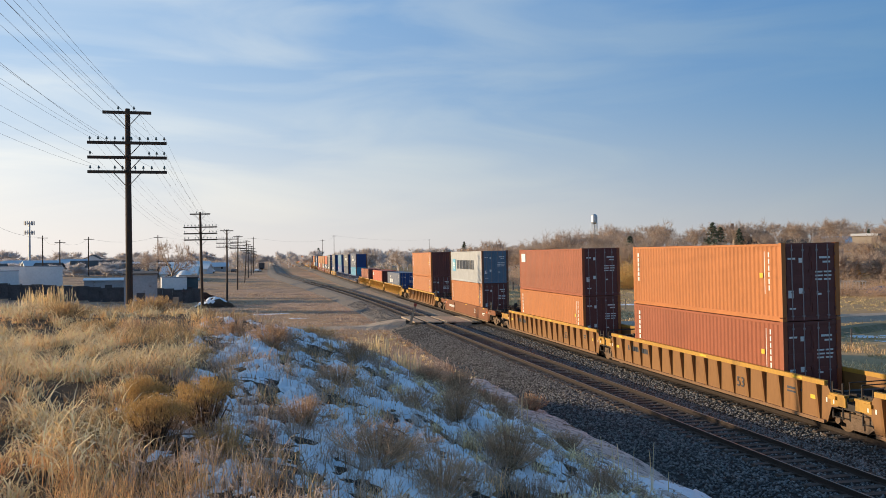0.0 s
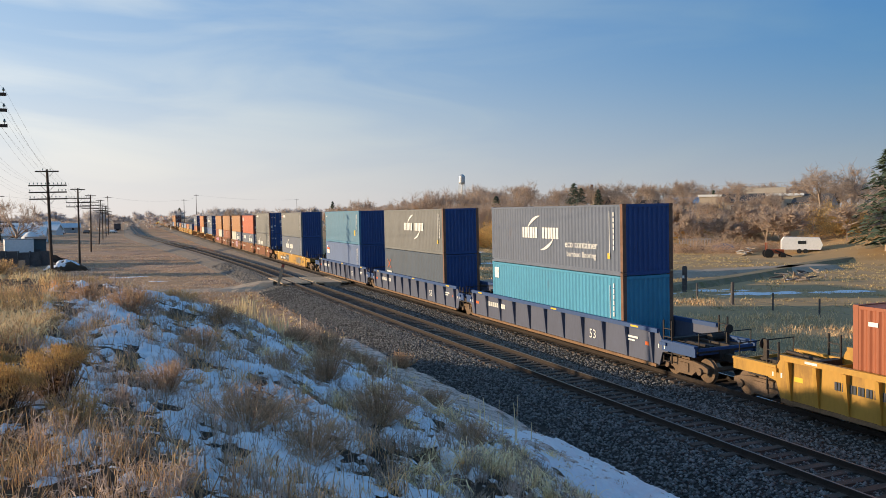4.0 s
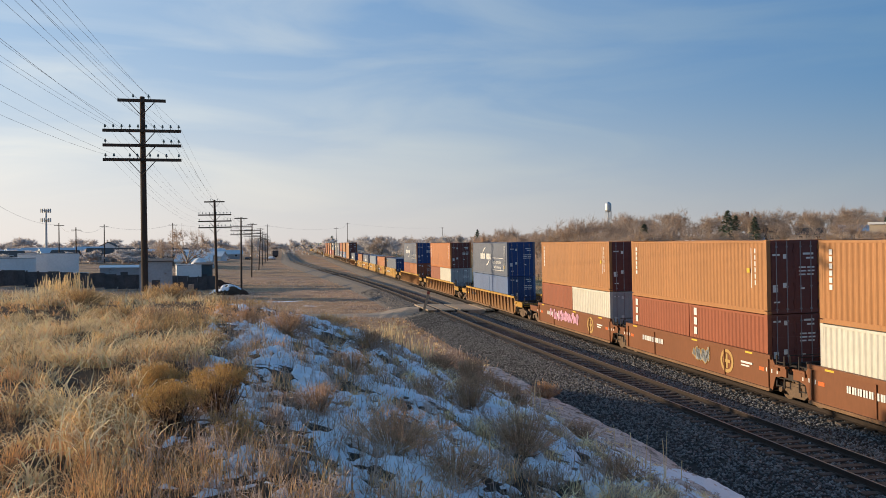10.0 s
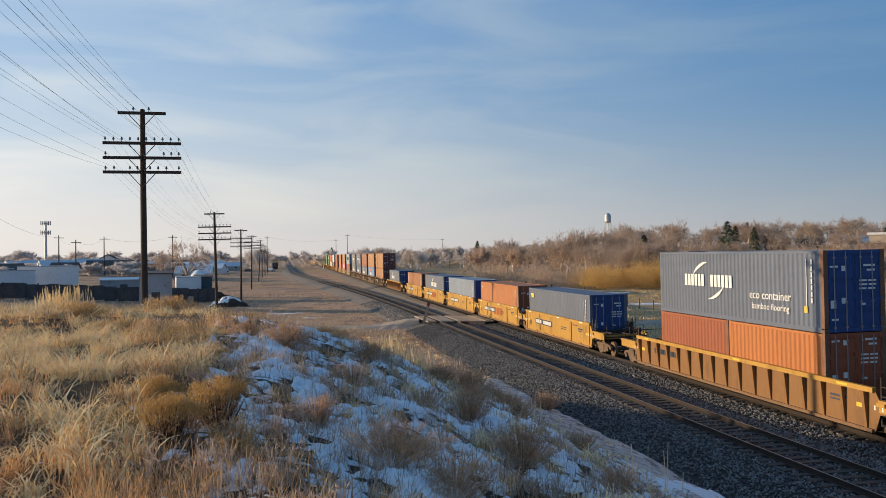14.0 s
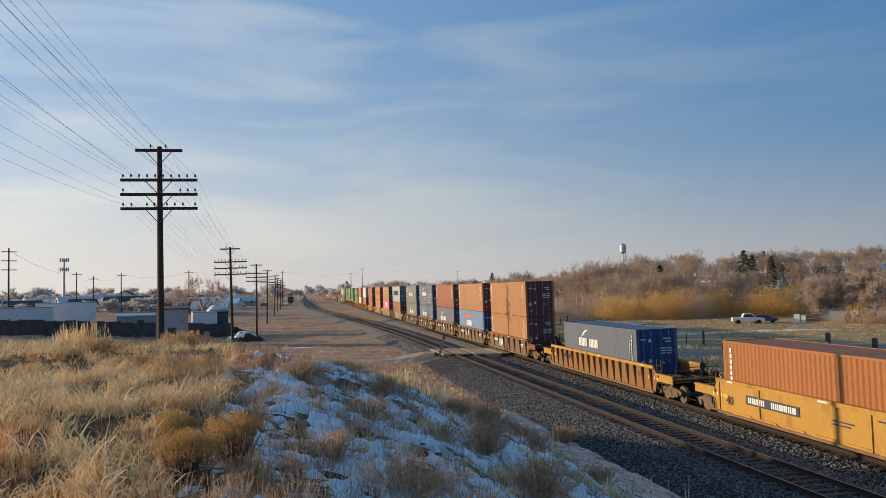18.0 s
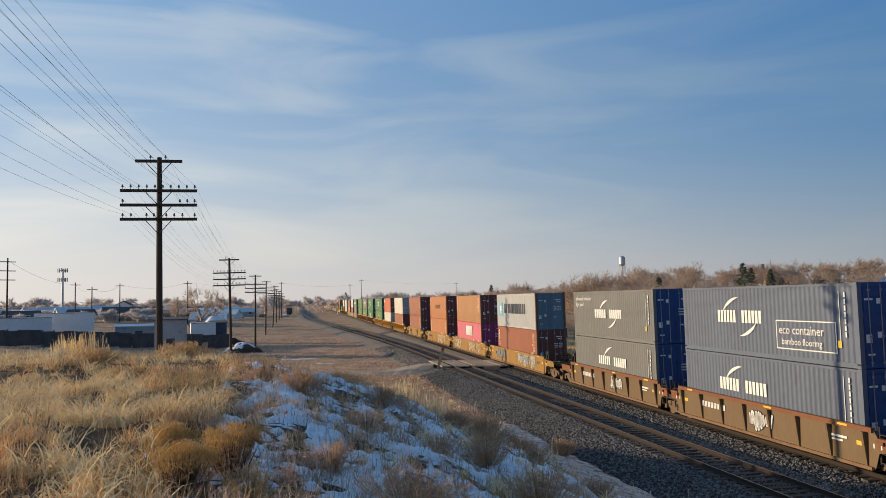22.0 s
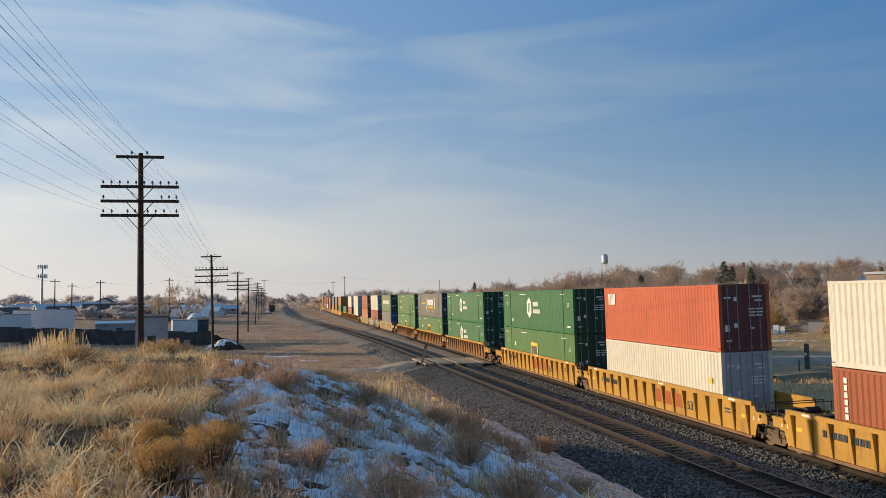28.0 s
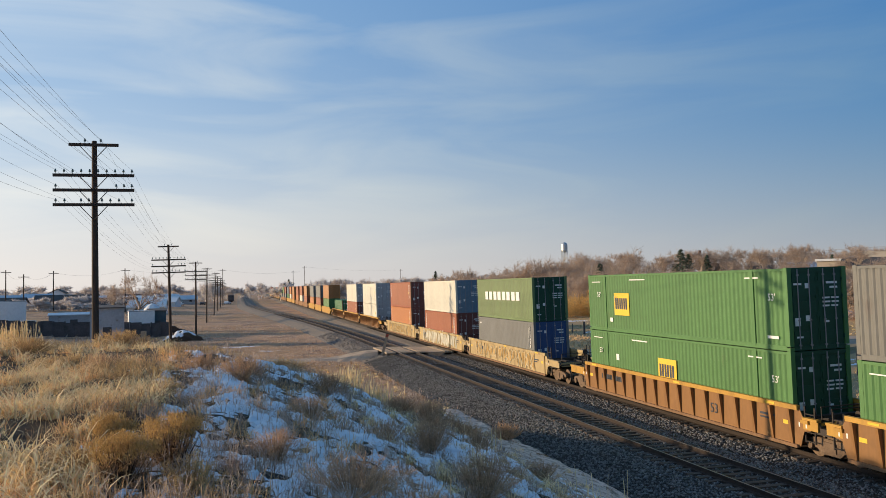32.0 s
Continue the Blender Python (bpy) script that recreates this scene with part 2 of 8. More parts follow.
POLEW = mat("weathered_pole_wood", (0.075, 0.05, 0.035), rough=0.9, vary=0.4, scale=2, fine=20, bump=0.4, stretch=(4, 4, 0.4))
GLASSY = mat("insulator_glass", (0.12, 0.18, 0.17), rough=0.15, vary=0.1, bump=0)
WIRE = mat("wire", (0.22, 0.21, 0.20), rough=0.6, metal=0.5, vary=0.1, bump=0)


# ---- mesh helpers ----
class Shape:
    """Collects vertices and faces for one mesh."""

    def __init__(self):
        self.v, self.f = [], []

    def box(self, x0, x1, y0, y1, z0, z1):
        i = len(self.v)
        self.v += [(x, y, z) for z in (z0, z1) for y in (y0, y1) for x in (x0, x1)]
        self.f += [tuple(i + k for k in q) for q in ((0, 2, 3, 1), (4, 5, 7, 6), (0, 1, 5, 4), (2, 6, 7, 3), (0, 4, 6, 2), (1, 3, 7, 5))]
        return self

    def boxes(self, cells):
        for c in cells:
            self.box(*c)
        return self

    def prism(self, pts, d0, d1, axis="y"):
        """A polygon in the plane across axis, swept from d0 to d1."""
        i, n = len(self.v), len(pts)
        for d in (d0, d1):
            self.v += [{"y": (a, d, b), "x": (d, a, b), "z": (a, b, d)}[axis] for a, b in pts]
        self.f += [tuple(range(i, i + n)), tuple(range(i + 2 * n - 1, i + n - 1, -1))]
        self.f += [(i + k, i + n + k, i + n + (k + 1) % n, i + (k + 1) % n) for k in range(n)]
        return self

    def tube(self, p, q, r0, r1=None, sides=8):
        r1 = r0 if r1 is None else r1
        p, q = Vector(p), Vector(q)
        w = (q - p).normalized()
        a = w.orthogonal().normalized()
        b = w.cross(a)
        i = len(self.v)
        for c, r in ((p, r0), (q, r1)):
            self.v += [tuple(c + (a * math.cos(t) + b * math.sin(t)) * r) for t in (2 * math.pi * k / sides for k in range(sides))]
        self.f += [(i + k, i + (k + 1) % sides, i + sides + (k + 1) % sides, i + sides + k) for k in range(sides)]
        self.f += [tuple(range(i + sides - 1, i - 1, -1)), tuple(range(i + sides, i + 2 * sides))]
        return self

    def quad(self, a, b, c, d):
        i = len(self.v)
        self.v += [a, b, c, d]
        self.f.append((i, i + 1, i + 2, i + 3))
        return self

    def mesh(self, name, smooth=False):
        me = bpy.data.meshes.new(name)
        me.from_pydata(self.v, [], self.f)
        bm = bmesh.new()
        bm.from_mesh(me)
        bmesh.ops.recalc_face_normals(bm, faces=bm.faces)
        bm.to_mesh(me)
        bm.free()
        if smooth:
            me.shade_smooth()
        me.materials.append(None)
        return me


def raw_mesh(name, verts, faces):
    me = bpy.data.meshes.new(name)
    me.from_pydata(verts, [], faces)
    me.materials.append(None)
    return me


def put(name, me, material, parent=None, at=(0, 0, 0), label="", rz=0.0):
    """One mesh object on shared mesh data, with its own material."""
    ob = new(name, me)
    ob.material_slots[0].link = "OBJECT"
    ob.material_slots[0].material = material
    ob.parent = parent
    ob.location = at
    if rz:
        ob.rotation_euler = (0, 0, rz)
    if label:
        ob["label"] = label
    return ob


CACHE = {}


def cached(key, build):
    if key not in CACHE:
        CACHE[key] = build()
    return CACHE[key]


def letters(text, size):
    """A mesh of a short text, standing in the x-z plane, facing -y, from its lower left corner."""
    def build():
        cu = bpy.data.curves.new("lettering", "FONT")
        cu.body, cu.size, cu.extrude, cu.resolution_u = text, size, 0.002, 2
        ob = bpy.data.objects.new("lettering", cu)
        scene.collection.objects.link(ob)
        bpy.context.view_layer.update()
        me = bpy.data.meshes.new_from_object(ob.evaluated_get(bpy.context.evaluated_depsgraph_get()))
        me.transform(Matrix.Rotation(radians(90), 4, "X"))
        bpy.data.objects.remove(ob)
        me.materials.clear()
        me.materials.append(None)
        return me
    return cached(("text", text, size), build)


# ---- the lie of the land ----
TILT = 0.215


def across(x, y):
    """Metres from the near track's centre line, away from the hill."""
    return (x + TILT * y - 15.65) / 1.0229


def along(x, y):
    return (y - TILT * x) / 1.0229


def far_bend(y):
    return 0.0085 * 25 * math.log1p(math.exp(min(60.0, (y - 160) / 25)))


def smooth01(x):
    x = min(1.0, max(0.0, x))
    return x * x * (3 - 2 * x)


def train_x(y):
    return 20.06 - 0.204 * y + far_bend(y)


def near_x(y):
    return 15.65 - TILT * y - 9.0 * smooth01((y - 85) / 220) + 0.01 * max(0.0, y - 305)


PROFILE_N = (-400, -120, -70, -45, -30, -22, -19, -17, -15.3, -13, -9, -7.1, -6.0, -5.1, -4.3, -3.6, -3.2, 400)
PROFILE_Z = (-0.2, 0.2, 1.2, 2.6, 3.9, 4.35, 4.45, 4.45, 4.30, 3.6, 1.62, 0.66, 0.20, -0.08, -0.36, -0.62, -0.8, -0.8)


def ground_z(x, y, rough=True):
    n, a = across(x, y), along(x, y)
    if -12 < n < -3.2 and rough:
        n = min(-3.2, n + smooth01((-3.2 - n) / 0.8) * (0.75 * noise.noise((x * 0.22, y * 0.22, 11.0)) + 0.25 * noise.noise((x * 0.9, y * 0.9, 13.0))))
    z = float(np.interp(n, PROFILE_N, PROFILE_Z))
    low = -0.8 + 2.2 * smooth01((-20 - n) / 45)
    fade = 1 - smooth01((a - 19 - 0.9 * min(12.0, max(0.0, -n - 15))) / 33)
    z = low + (z - low) * fade if n < -3.2 else z
    if n > 12:
        z += -0.5 * smooth01((n - 12) / 12) + 6.8 * smooth01((n - 78) / 42)
    if rough:
        k = smooth01((-4.6 - n) / 2) * (0.55 + 0.45 * fade) + 0.25 * smooth01((n - 9) / 6)
        if k > 0 and abs(x) < 120 and abs(y) < 200:
            z += k * (0.20 * noise.noise((x * 0.33, y * 0.33, 0)) + 0.07 * noise.noise((x * 1.3, y * 1.3, 4.0)))
    return z


# ---- ground, snow, ballast, tracks ----
def spread(lo, hi, step, far, grow=1.16):
    vals = list(np.arange(lo, hi + step / 2, step))
    d, v = step, lo
    left = []
    while v > -far:
        d *= grow
        v -= d
        left.append(v)
    d, v = step, hi
    while v < far:
        d *= grow
        v += d
        vals.append(v)
    return left[::-1] + vals


def grid_mesh(name, xs, ys, height):
    verts = [(x, y, height(x, y)) for y in ys for x in xs]
    w = len(xs)
    faces = [(j * w + i, j * w + i + 1, (j + 1) * w + i + 1, (j + 1) * w + i) for j in range(len(ys) - 1) for i in range(w - 1)]
    me = raw_mesh(name, verts, faces)
    me.shade_smooth()
    return me


def ground_material():
    """Earth, straw litter and grey-green weeds, mixed at the scale of fields, of patches and of tufts."""
    m = mat("dry_earth", (0.25, 0.165, 0.09), rough=0.95, vary=0.35, scale=0.9, fine=9, bump=0.8, dirt=(0.13, 0.095, 0.065), dirt_at=0.5)
    n, l = m.node_tree.nodes, m.node_tree.links
    b = n["Principled BSDF"]
    src = b.inputs["Base Color"].links[0].from_socket
    tc = n.new("ShaderNodeTexCoord")
    for scale, stops, col in ((0.035, (0.48, 0.60), (0.25, 0.172, 0.115)), (0.16, (0.53, 0.64), (0.135, 0.094, 0.066))):
        t, r, x = n.new("ShaderNodeTexNoise"), n.new("ShaderNodeValToRGB"), n.new("ShaderNodeMix")
        t.inputs["Scale"].default_value, t.inputs["Detail"].default_value = scale, 6.0
        l.new(tc.outputs["Object"], t.inputs["Vector"])
        r.color_ramp.elements[0].position, r.color_ramp.elements[1].position = stops
        l.new(t.outputs[0], r.inputs[0])
        x.data_type = "RGBA"
        l.new(r.outputs[0], x.inputs[0])
        l.new(src, x.inputs[6])
        x.inputs[7].default_value = (*col, 1)
        src = x.outputs[2]
    # shade between the tufts painted into the hill's soil; paler earth on flat land
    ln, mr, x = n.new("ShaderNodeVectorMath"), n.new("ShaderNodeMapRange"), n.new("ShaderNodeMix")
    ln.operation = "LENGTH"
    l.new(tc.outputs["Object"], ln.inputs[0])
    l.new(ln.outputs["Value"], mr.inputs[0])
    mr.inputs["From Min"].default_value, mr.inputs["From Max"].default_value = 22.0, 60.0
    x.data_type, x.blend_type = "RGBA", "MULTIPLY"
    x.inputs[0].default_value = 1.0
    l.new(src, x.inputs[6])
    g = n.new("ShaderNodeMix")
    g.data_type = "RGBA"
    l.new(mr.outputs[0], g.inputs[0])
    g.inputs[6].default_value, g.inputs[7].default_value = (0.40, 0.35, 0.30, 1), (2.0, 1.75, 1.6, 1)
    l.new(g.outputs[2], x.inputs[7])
    dot, turf, tn, fx, var = n.new("ShaderNodeVectorMath"), n.new("ShaderNodeMapRange"), n.new("ShaderNodeTexNoise"), n.new("ShaderNodeMix"), n.new("ShaderNodeMix")
    dot.operation = "DOT_PRODUCT"
    dot.inputs[1].default_value = (0.977, 0.21, 0.0)
    l.new(tc.outputs["Object"], dot.inputs[0])
    l.new(dot.outputs["Value"], turf.inputs[0])
    turf.inputs["From Min"].default_value, turf.inputs["From Max"].default_value = 25.0, 31.0
    turf.inputs["To Max"].default_value = 0.9
    tn.inputs["Scale"].default_value, tn.inputs["Detail"].default_value = 0.22, 8.0
    l.new(tc.outputs["Object"], tn.inputs["Vector"])
    var.data_type = fx.data_type = "RGBA"
    l.new(tn.outputs[0], var.inputs[0])
    var.inputs[6].default_value, var.inputs[7].default_value = (0.33, 0.215, 0.09, 1), (0.56, 0.37, 0.19, 1)
    l.new(turf.outputs[0], fx.inputs[0])
    l.new(x.outputs[2], fx.inputs[6])
    l.new(var.outputs[2], fx.inputs[7])
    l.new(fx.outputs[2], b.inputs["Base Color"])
    return m


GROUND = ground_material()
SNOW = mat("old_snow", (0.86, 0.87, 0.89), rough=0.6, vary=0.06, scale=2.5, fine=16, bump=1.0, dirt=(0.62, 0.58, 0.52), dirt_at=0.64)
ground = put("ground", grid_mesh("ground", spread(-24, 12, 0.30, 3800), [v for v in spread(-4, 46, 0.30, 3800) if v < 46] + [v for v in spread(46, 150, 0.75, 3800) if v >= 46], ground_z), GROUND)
tagged(ground, "dry rolling earth with tan grass litter", "ground", kind="structure")


def snow_mask(x, y):
    """Above 0 where snow still lies: the side of the hill that the sun misses."""
    n = across(x, y)
    side = smooth01((n + 18.8) / 3.6)
    m = noise.fractal((x * 0.42, y * 0.42, 2.5), 0.9, 2.1, 3) * 0.42 + 0.25 * noise.noise((x * 1.7, y * 1.7, 7.0)) + 0.46 * noise.noise((x * 3.6, y * 3.6, 1.0)) + 0.52 * noise.noise((x * 8.0, y * 8.0, 4.0)) + 0.18 * noise.noise((x * 15, y * 15, 2.0))
    rills = 0.62 * noise.noise((along(x, y) * 0.55, n * 2.2, 8.0)) + 0.42 * noise.noise((along(x, y) * 1.1, n * 4.6, 18.0))
    bare = smooth01((n + 8.4) / 1.2) * smooth01((along(x, y) - 19) / 5)
    return m + rills - 1.42 + 1.47 * side - 1.1 * bare + 0.42 * smooth01((n + 7.6) / 1.2) * (1 - bare) - 0.5 * smooth01((along(x, y) - 36) / 16)


def snow_height(x, y):
    return ground_z(x, y) + max(-0.10, min(0.075, 0.15 * snow_mask(x, y))) + 0.025 * noise.noise((x * 2.8, y * 2.8, 5)) + 0.034 * noise.noise((x * 6, y * 6, 0)) + 0.022 * noise.noise((x * 12, y * 12, 3))


def strip(name, xs, ys, height, keep):
    """A sheet made only where keep() holds."""
    idx, verts, faces = {}, [], []
    for j, y in enumerate(ys):
        for i, x in enumerate(xs):
            if keep(x, y):
                idx[i, j] = len(verts)
                verts.append((x, y, height(x, y)))
    for (i, j) in idx:
        q = ((i, j), (i + 1, j), (i + 1, j + 1), (i, j + 1))
        if all(k in idx for k in q):
            faces.append(tuple(idx[k] for k in q))
    me = raw_mesh(name, verts, faces)
    me.shade_smooth()
    return me


snow = put("snow_cover", strip("snow_cover", np.arange(-14, 11.5, 0.052), [v for v in np.arange(-9, 2.5, 0.12)] + [v for v in np.arange(2.5, 20, 0.052)] + [v for v in np.arange(20, 46, 0.09)], snow_height, lambda x, y: -19.5 < across(x, y) < -3.45 and snow_mask(x, y) > -0.35), SNOW)
tagged(snow, "patchy old snow lying between dry grass on the shaded slope", "snow", kind="stuff")


def toe_mask(x, y):
    n, a = across(x, y), along(x, y)
    inner = float(np.interp(a, (8, 18, 30, 42), (-8.3, -8.0, -6.7, -5.1)))
    return min(n - inner, -3.42 - n, (a - 15) * 0.25, (42 - a) * 0.3) + 0.8 * noise.noise((x * 0.7, y * 0.7, 31)) + 0.32 * noise.noise((x * 3, y * 3, 33)) + 0.22 * noise.noise((x * 7, y * 7, 37))


SOIL = mat("pale_bare_soil", (0.66, 0.54, 0.47), rough=0.95, vary=0.35, scale=1.5, fine=10, bump=0.9, dirt=(0.19, 0.145, 0.11), dirt_at=0.5)
toe = put("bare_soil", strip("bare_soil", np.arange(-4, 12, 0.09), np.arange(6, 46, 0.09), lambda x, y: ground_z(x, y) + min(0.05, 0.10 * toe_mask(x, y)) + 0.015 * noise.noise((x * 5, y * 5, 35)), lambda x, y: -9.5 < across(x, y) < -3.15 and toe_mask(x, y) > -0.2), SOIL)
tagged(toe, "strip of pale bare soil at the foot of the slope", "soil", kind="stuff")


def ribbon(name, centre, ys, section):
    """Sweeps a cross-section of (offset, z) along a line centre(y)."""
    verts, faces, k = [], [], len(section)
    for y in ys:
        c = centre(y)
        dx = (centre(y + 0.5) - centre(y - 0.5))
        q = math.hypot(1, dx)
        for o, z in section:
            verts.append((c + o / q, y - o * dx / q, z))
    for j in range(len(ys) - 1):
        for i in range(k - 1):
            faces.append((j * k + i, j * k + i + 1, (j + 1) * k + i + 1, (j + 1) * k + i))
    return raw_mesh(name, verts, faces)


LINE_Y = list(np.arange(-60, 140, 2.0)) + list(np.arange(140, 1500, 10.0))


def bed(name, centre, lo, hi, ys):
    sec = [(lo - 1.5, -0.82), (lo, -0.42), (lo + 0.3, -0.33), (-1.38, -0.26), (-1.2, -0.215), (1.2, -0.215), (1.38, -0.26), (hi - 0.3, -0.31), (hi, -0.40), (hi + 1.5, -0.82)]
    me = ribbon(name, centre, ys, sec)
    return me


NEAR_Y, FAR_Y = [y for y in LINE_Y if y <= 72], [y for y in LINE_Y if y >= 72]
for centre, lo, hi, dz in ((near_x, -2.5, 2.35, 0.0), (train_x, -2.36, 2.6, 0.004)):
    far_bed = put("ballast_bed", bed("ballast_bed_far", centre, lo, hi, FAR_Y), DUSTBED, None, (0, 0, dz))
    tagged(far_bed, "dusty tan-grey ballast of the line in the distance", "ballast", kind="structure")
ballast_near = put("ballast_bed", bed("ballast_bed", near_x, -2.5, 2.35, NEAR_Y), DARKBED)
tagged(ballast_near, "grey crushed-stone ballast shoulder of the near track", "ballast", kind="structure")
ballast_far = put("ballast_bed", bed("ballast_bed_far", train_x, -2.36, 2.6, NEAR_Y), DARKBED)
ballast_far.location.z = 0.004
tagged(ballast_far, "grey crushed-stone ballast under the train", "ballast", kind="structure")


def rail_mesh(name, centre, off, section):
    me = ribbon(name, lambda y: centre(y), LINE_Y, [(off + o, z) for o, z in section])
    return me


WEB = [(-0.075, -0.185), (-0.07, -0.165), (-0.012, -0.14), (-0.012, -0.045), (-0.036, -0.035), (-0.036, -0.004), (0.036, -0.004), (0.036, -0.035), (0.012, -0.045), (0.012, -0.14), (0.07, -0.165), (0.075, -0.185)]
HEAD = [(-0.03, -0.003), (-0.024, 0.001), (0.024, 0.001), (0.03, -0.003)]
tracks = []
for centre, text in ((near_x, "idle railway track of weathered sleepers and dull steel rails"), (train_x, "railway track that carries the container train")):
    track = tagged(new("railway_track"), text, "railway track", "railway tracks", "structure")
    for side in (-0.7535, 0.7535):
        rail = put("rail", rail_mesh("rail", centre, side, WEB), RAIL, track)
        put("rail_head", rail_mesh("rail_head", centre, side, HEAD), IDLETOP if centre is near_x else RAILTOP, rail, label="dull brown running surface" if centre is near_x else "bright worn running surface")
    tracks.append(track)


def heading(centre, y):
    return math.atan2(1, centre(y + 0.5) - centre(y - 0.5)) - math.pi / 2


# timber crossing and its dirt road
CROSS_Y = 75.0
crossing = tagged(new("level_crossing"), "worn timber plank crossing laid between the rails", "crossing", kind="structure")
plank = Shape().box(-0.125, 0.125, -3.4, 3.4, -0.12, 0.0).mesh("plank")
for centre in (near_x, train_x):
    for o in (-1.75, -1.45, -1.15, -0.52, -0.26, 0.0, 0.26, 0.52, 1.15, 1.45, 1.75):
        put("plank", plank, PLANK, crossing, (centre(CROSS_Y) + o, CROSS_Y, 0.005 + 0.012 * random.random()), rz=heading(centre, CROSS_Y) + random.uniform(-0.012, 0.012))
fill = Shape().box(-0.75, 0.75, -3.2, 3.2, -0.4, -0.02).mesh("gravel_fill")
DIRT = mat("packed_dirt", (0.42, 0.325, 0.24), rough=0.95, vary=0.25, scale=0.5, fine=6, bump=0.5, dirt=(0.20, 0.15, 0.105), dirt_at=0.55)
put("gravel_fill", fill, DIRT, crossing, ((near_x(CROSS_Y) + train_x(CROSS_Y)) / 2, CROSS_Y, 0), rz=heading(near_x, CROSS_Y))


def road_mesh(pts, width):
    v, f = [], []
    for i, (x, y) in enumerate(pts):
        a, b = Vector(pts[max(0, i - 1)]), Vector(pts[min(len(pts) - 1, i + 1)])
        d = (b - a).normalized()
        for o in (-0.5, -0.25, 0.0, 0.25, 0.5):
            px, py = x - d.y * o * width, y + d.x * o * width
            n = abs(across(px, py))
            z = ground_z(px, py) + 0.05 + (0.05 if abs(o) < 0.3 else 0)
            ramp = 0.74 * (1 - smooth01((n - 2.3) / 5.0)) if across(px, py) < 0 else 0.74 * (1 - smooth01((across(px, py) - 7.2) / 9))
            v.append((px, py, max(z, -0.8 + ramp + 0.02) if abs(o) < 0.3 else ground_z(px, py) - 0.06))
    for i in range(len(pts) - 1):
        for j in range(4):
            f.append((i * 5 + j, i * 5 + j + 1, i * 5 + j + 6, i * 5 + j + 5))
    return raw_mesh("dirt_road", v, f)


def at_polar(deg, dist):
    return dist * math.sin(radians(deg)), dist * math.cos(radians(deg))


cx, cy = near_x(CROSS_Y), CROSS_Y
road_w = put("dirt_road", road_mesh([(cx - 2.0 - 1.2 * i, cy - 0.2 + 0.06 * i * i * 0.12) for i in range(40)], 4.4), DIRT)
tagged(road_w, "packed tan dirt road leading up to the crossing", "road", kind="structure")
fx = train_x(CROSS_Y)
road_e = put("dirt_road", road_mesh([(fx + 2.2 + 1.5 * i, cy + 0.4 * i) for i in range(40)], 6.0), DIRT)
road_f = put("dirt_road", road_mesh([at_polar(float(d), float(np.interp(d, (22, 25, 28, 30, 31.6, 33.3, 35, 36.8, 39, 42), (70, 75, 82, 88.5, 95, 104, 116, 128, 142, 160)))) for d in np.arange(22, 42, 0.4)], 2.8), mat("field_track_earth", (0.30, 0.225, 0.13), rough=0.95, vary=0.3, scale=0.6, fine=7, bump=0.6, dirt=(0.20, 0.17, 0.07), dirt_at=0.5))
tagged(road_f, "rutted brown dirt track across the field", "road", kind="structure")
tagged(road_e, "packed tan dirt road beyond the tracks", "road", kind="structure")


# ---- telegraph line ----
def pole_at(k):
    """The k-th pole of the line; pole 1 stands on the crest."""
    a, n = 35.3 + 44.6 * (k - 1), (-20.7, -20.7, -20.7, -20.2, -19.9, -19.3, -19.0, -18.6, -18.2)[k]
    x = (n * 1.0229 + 15.65 - TILT * a * 1.0229) / (1 + TILT * TILT)
    y = a * 1.0229 + TILT * x
    return x + (0.09 if k == 1 else 0.0), y


ARMS = ((-0.18, 0.95, 2), (-1.44, 1.55, 10), (-2.05, 1.55, 4), (-2.65, 1.55, 8))
POLE_TOP = 12.2


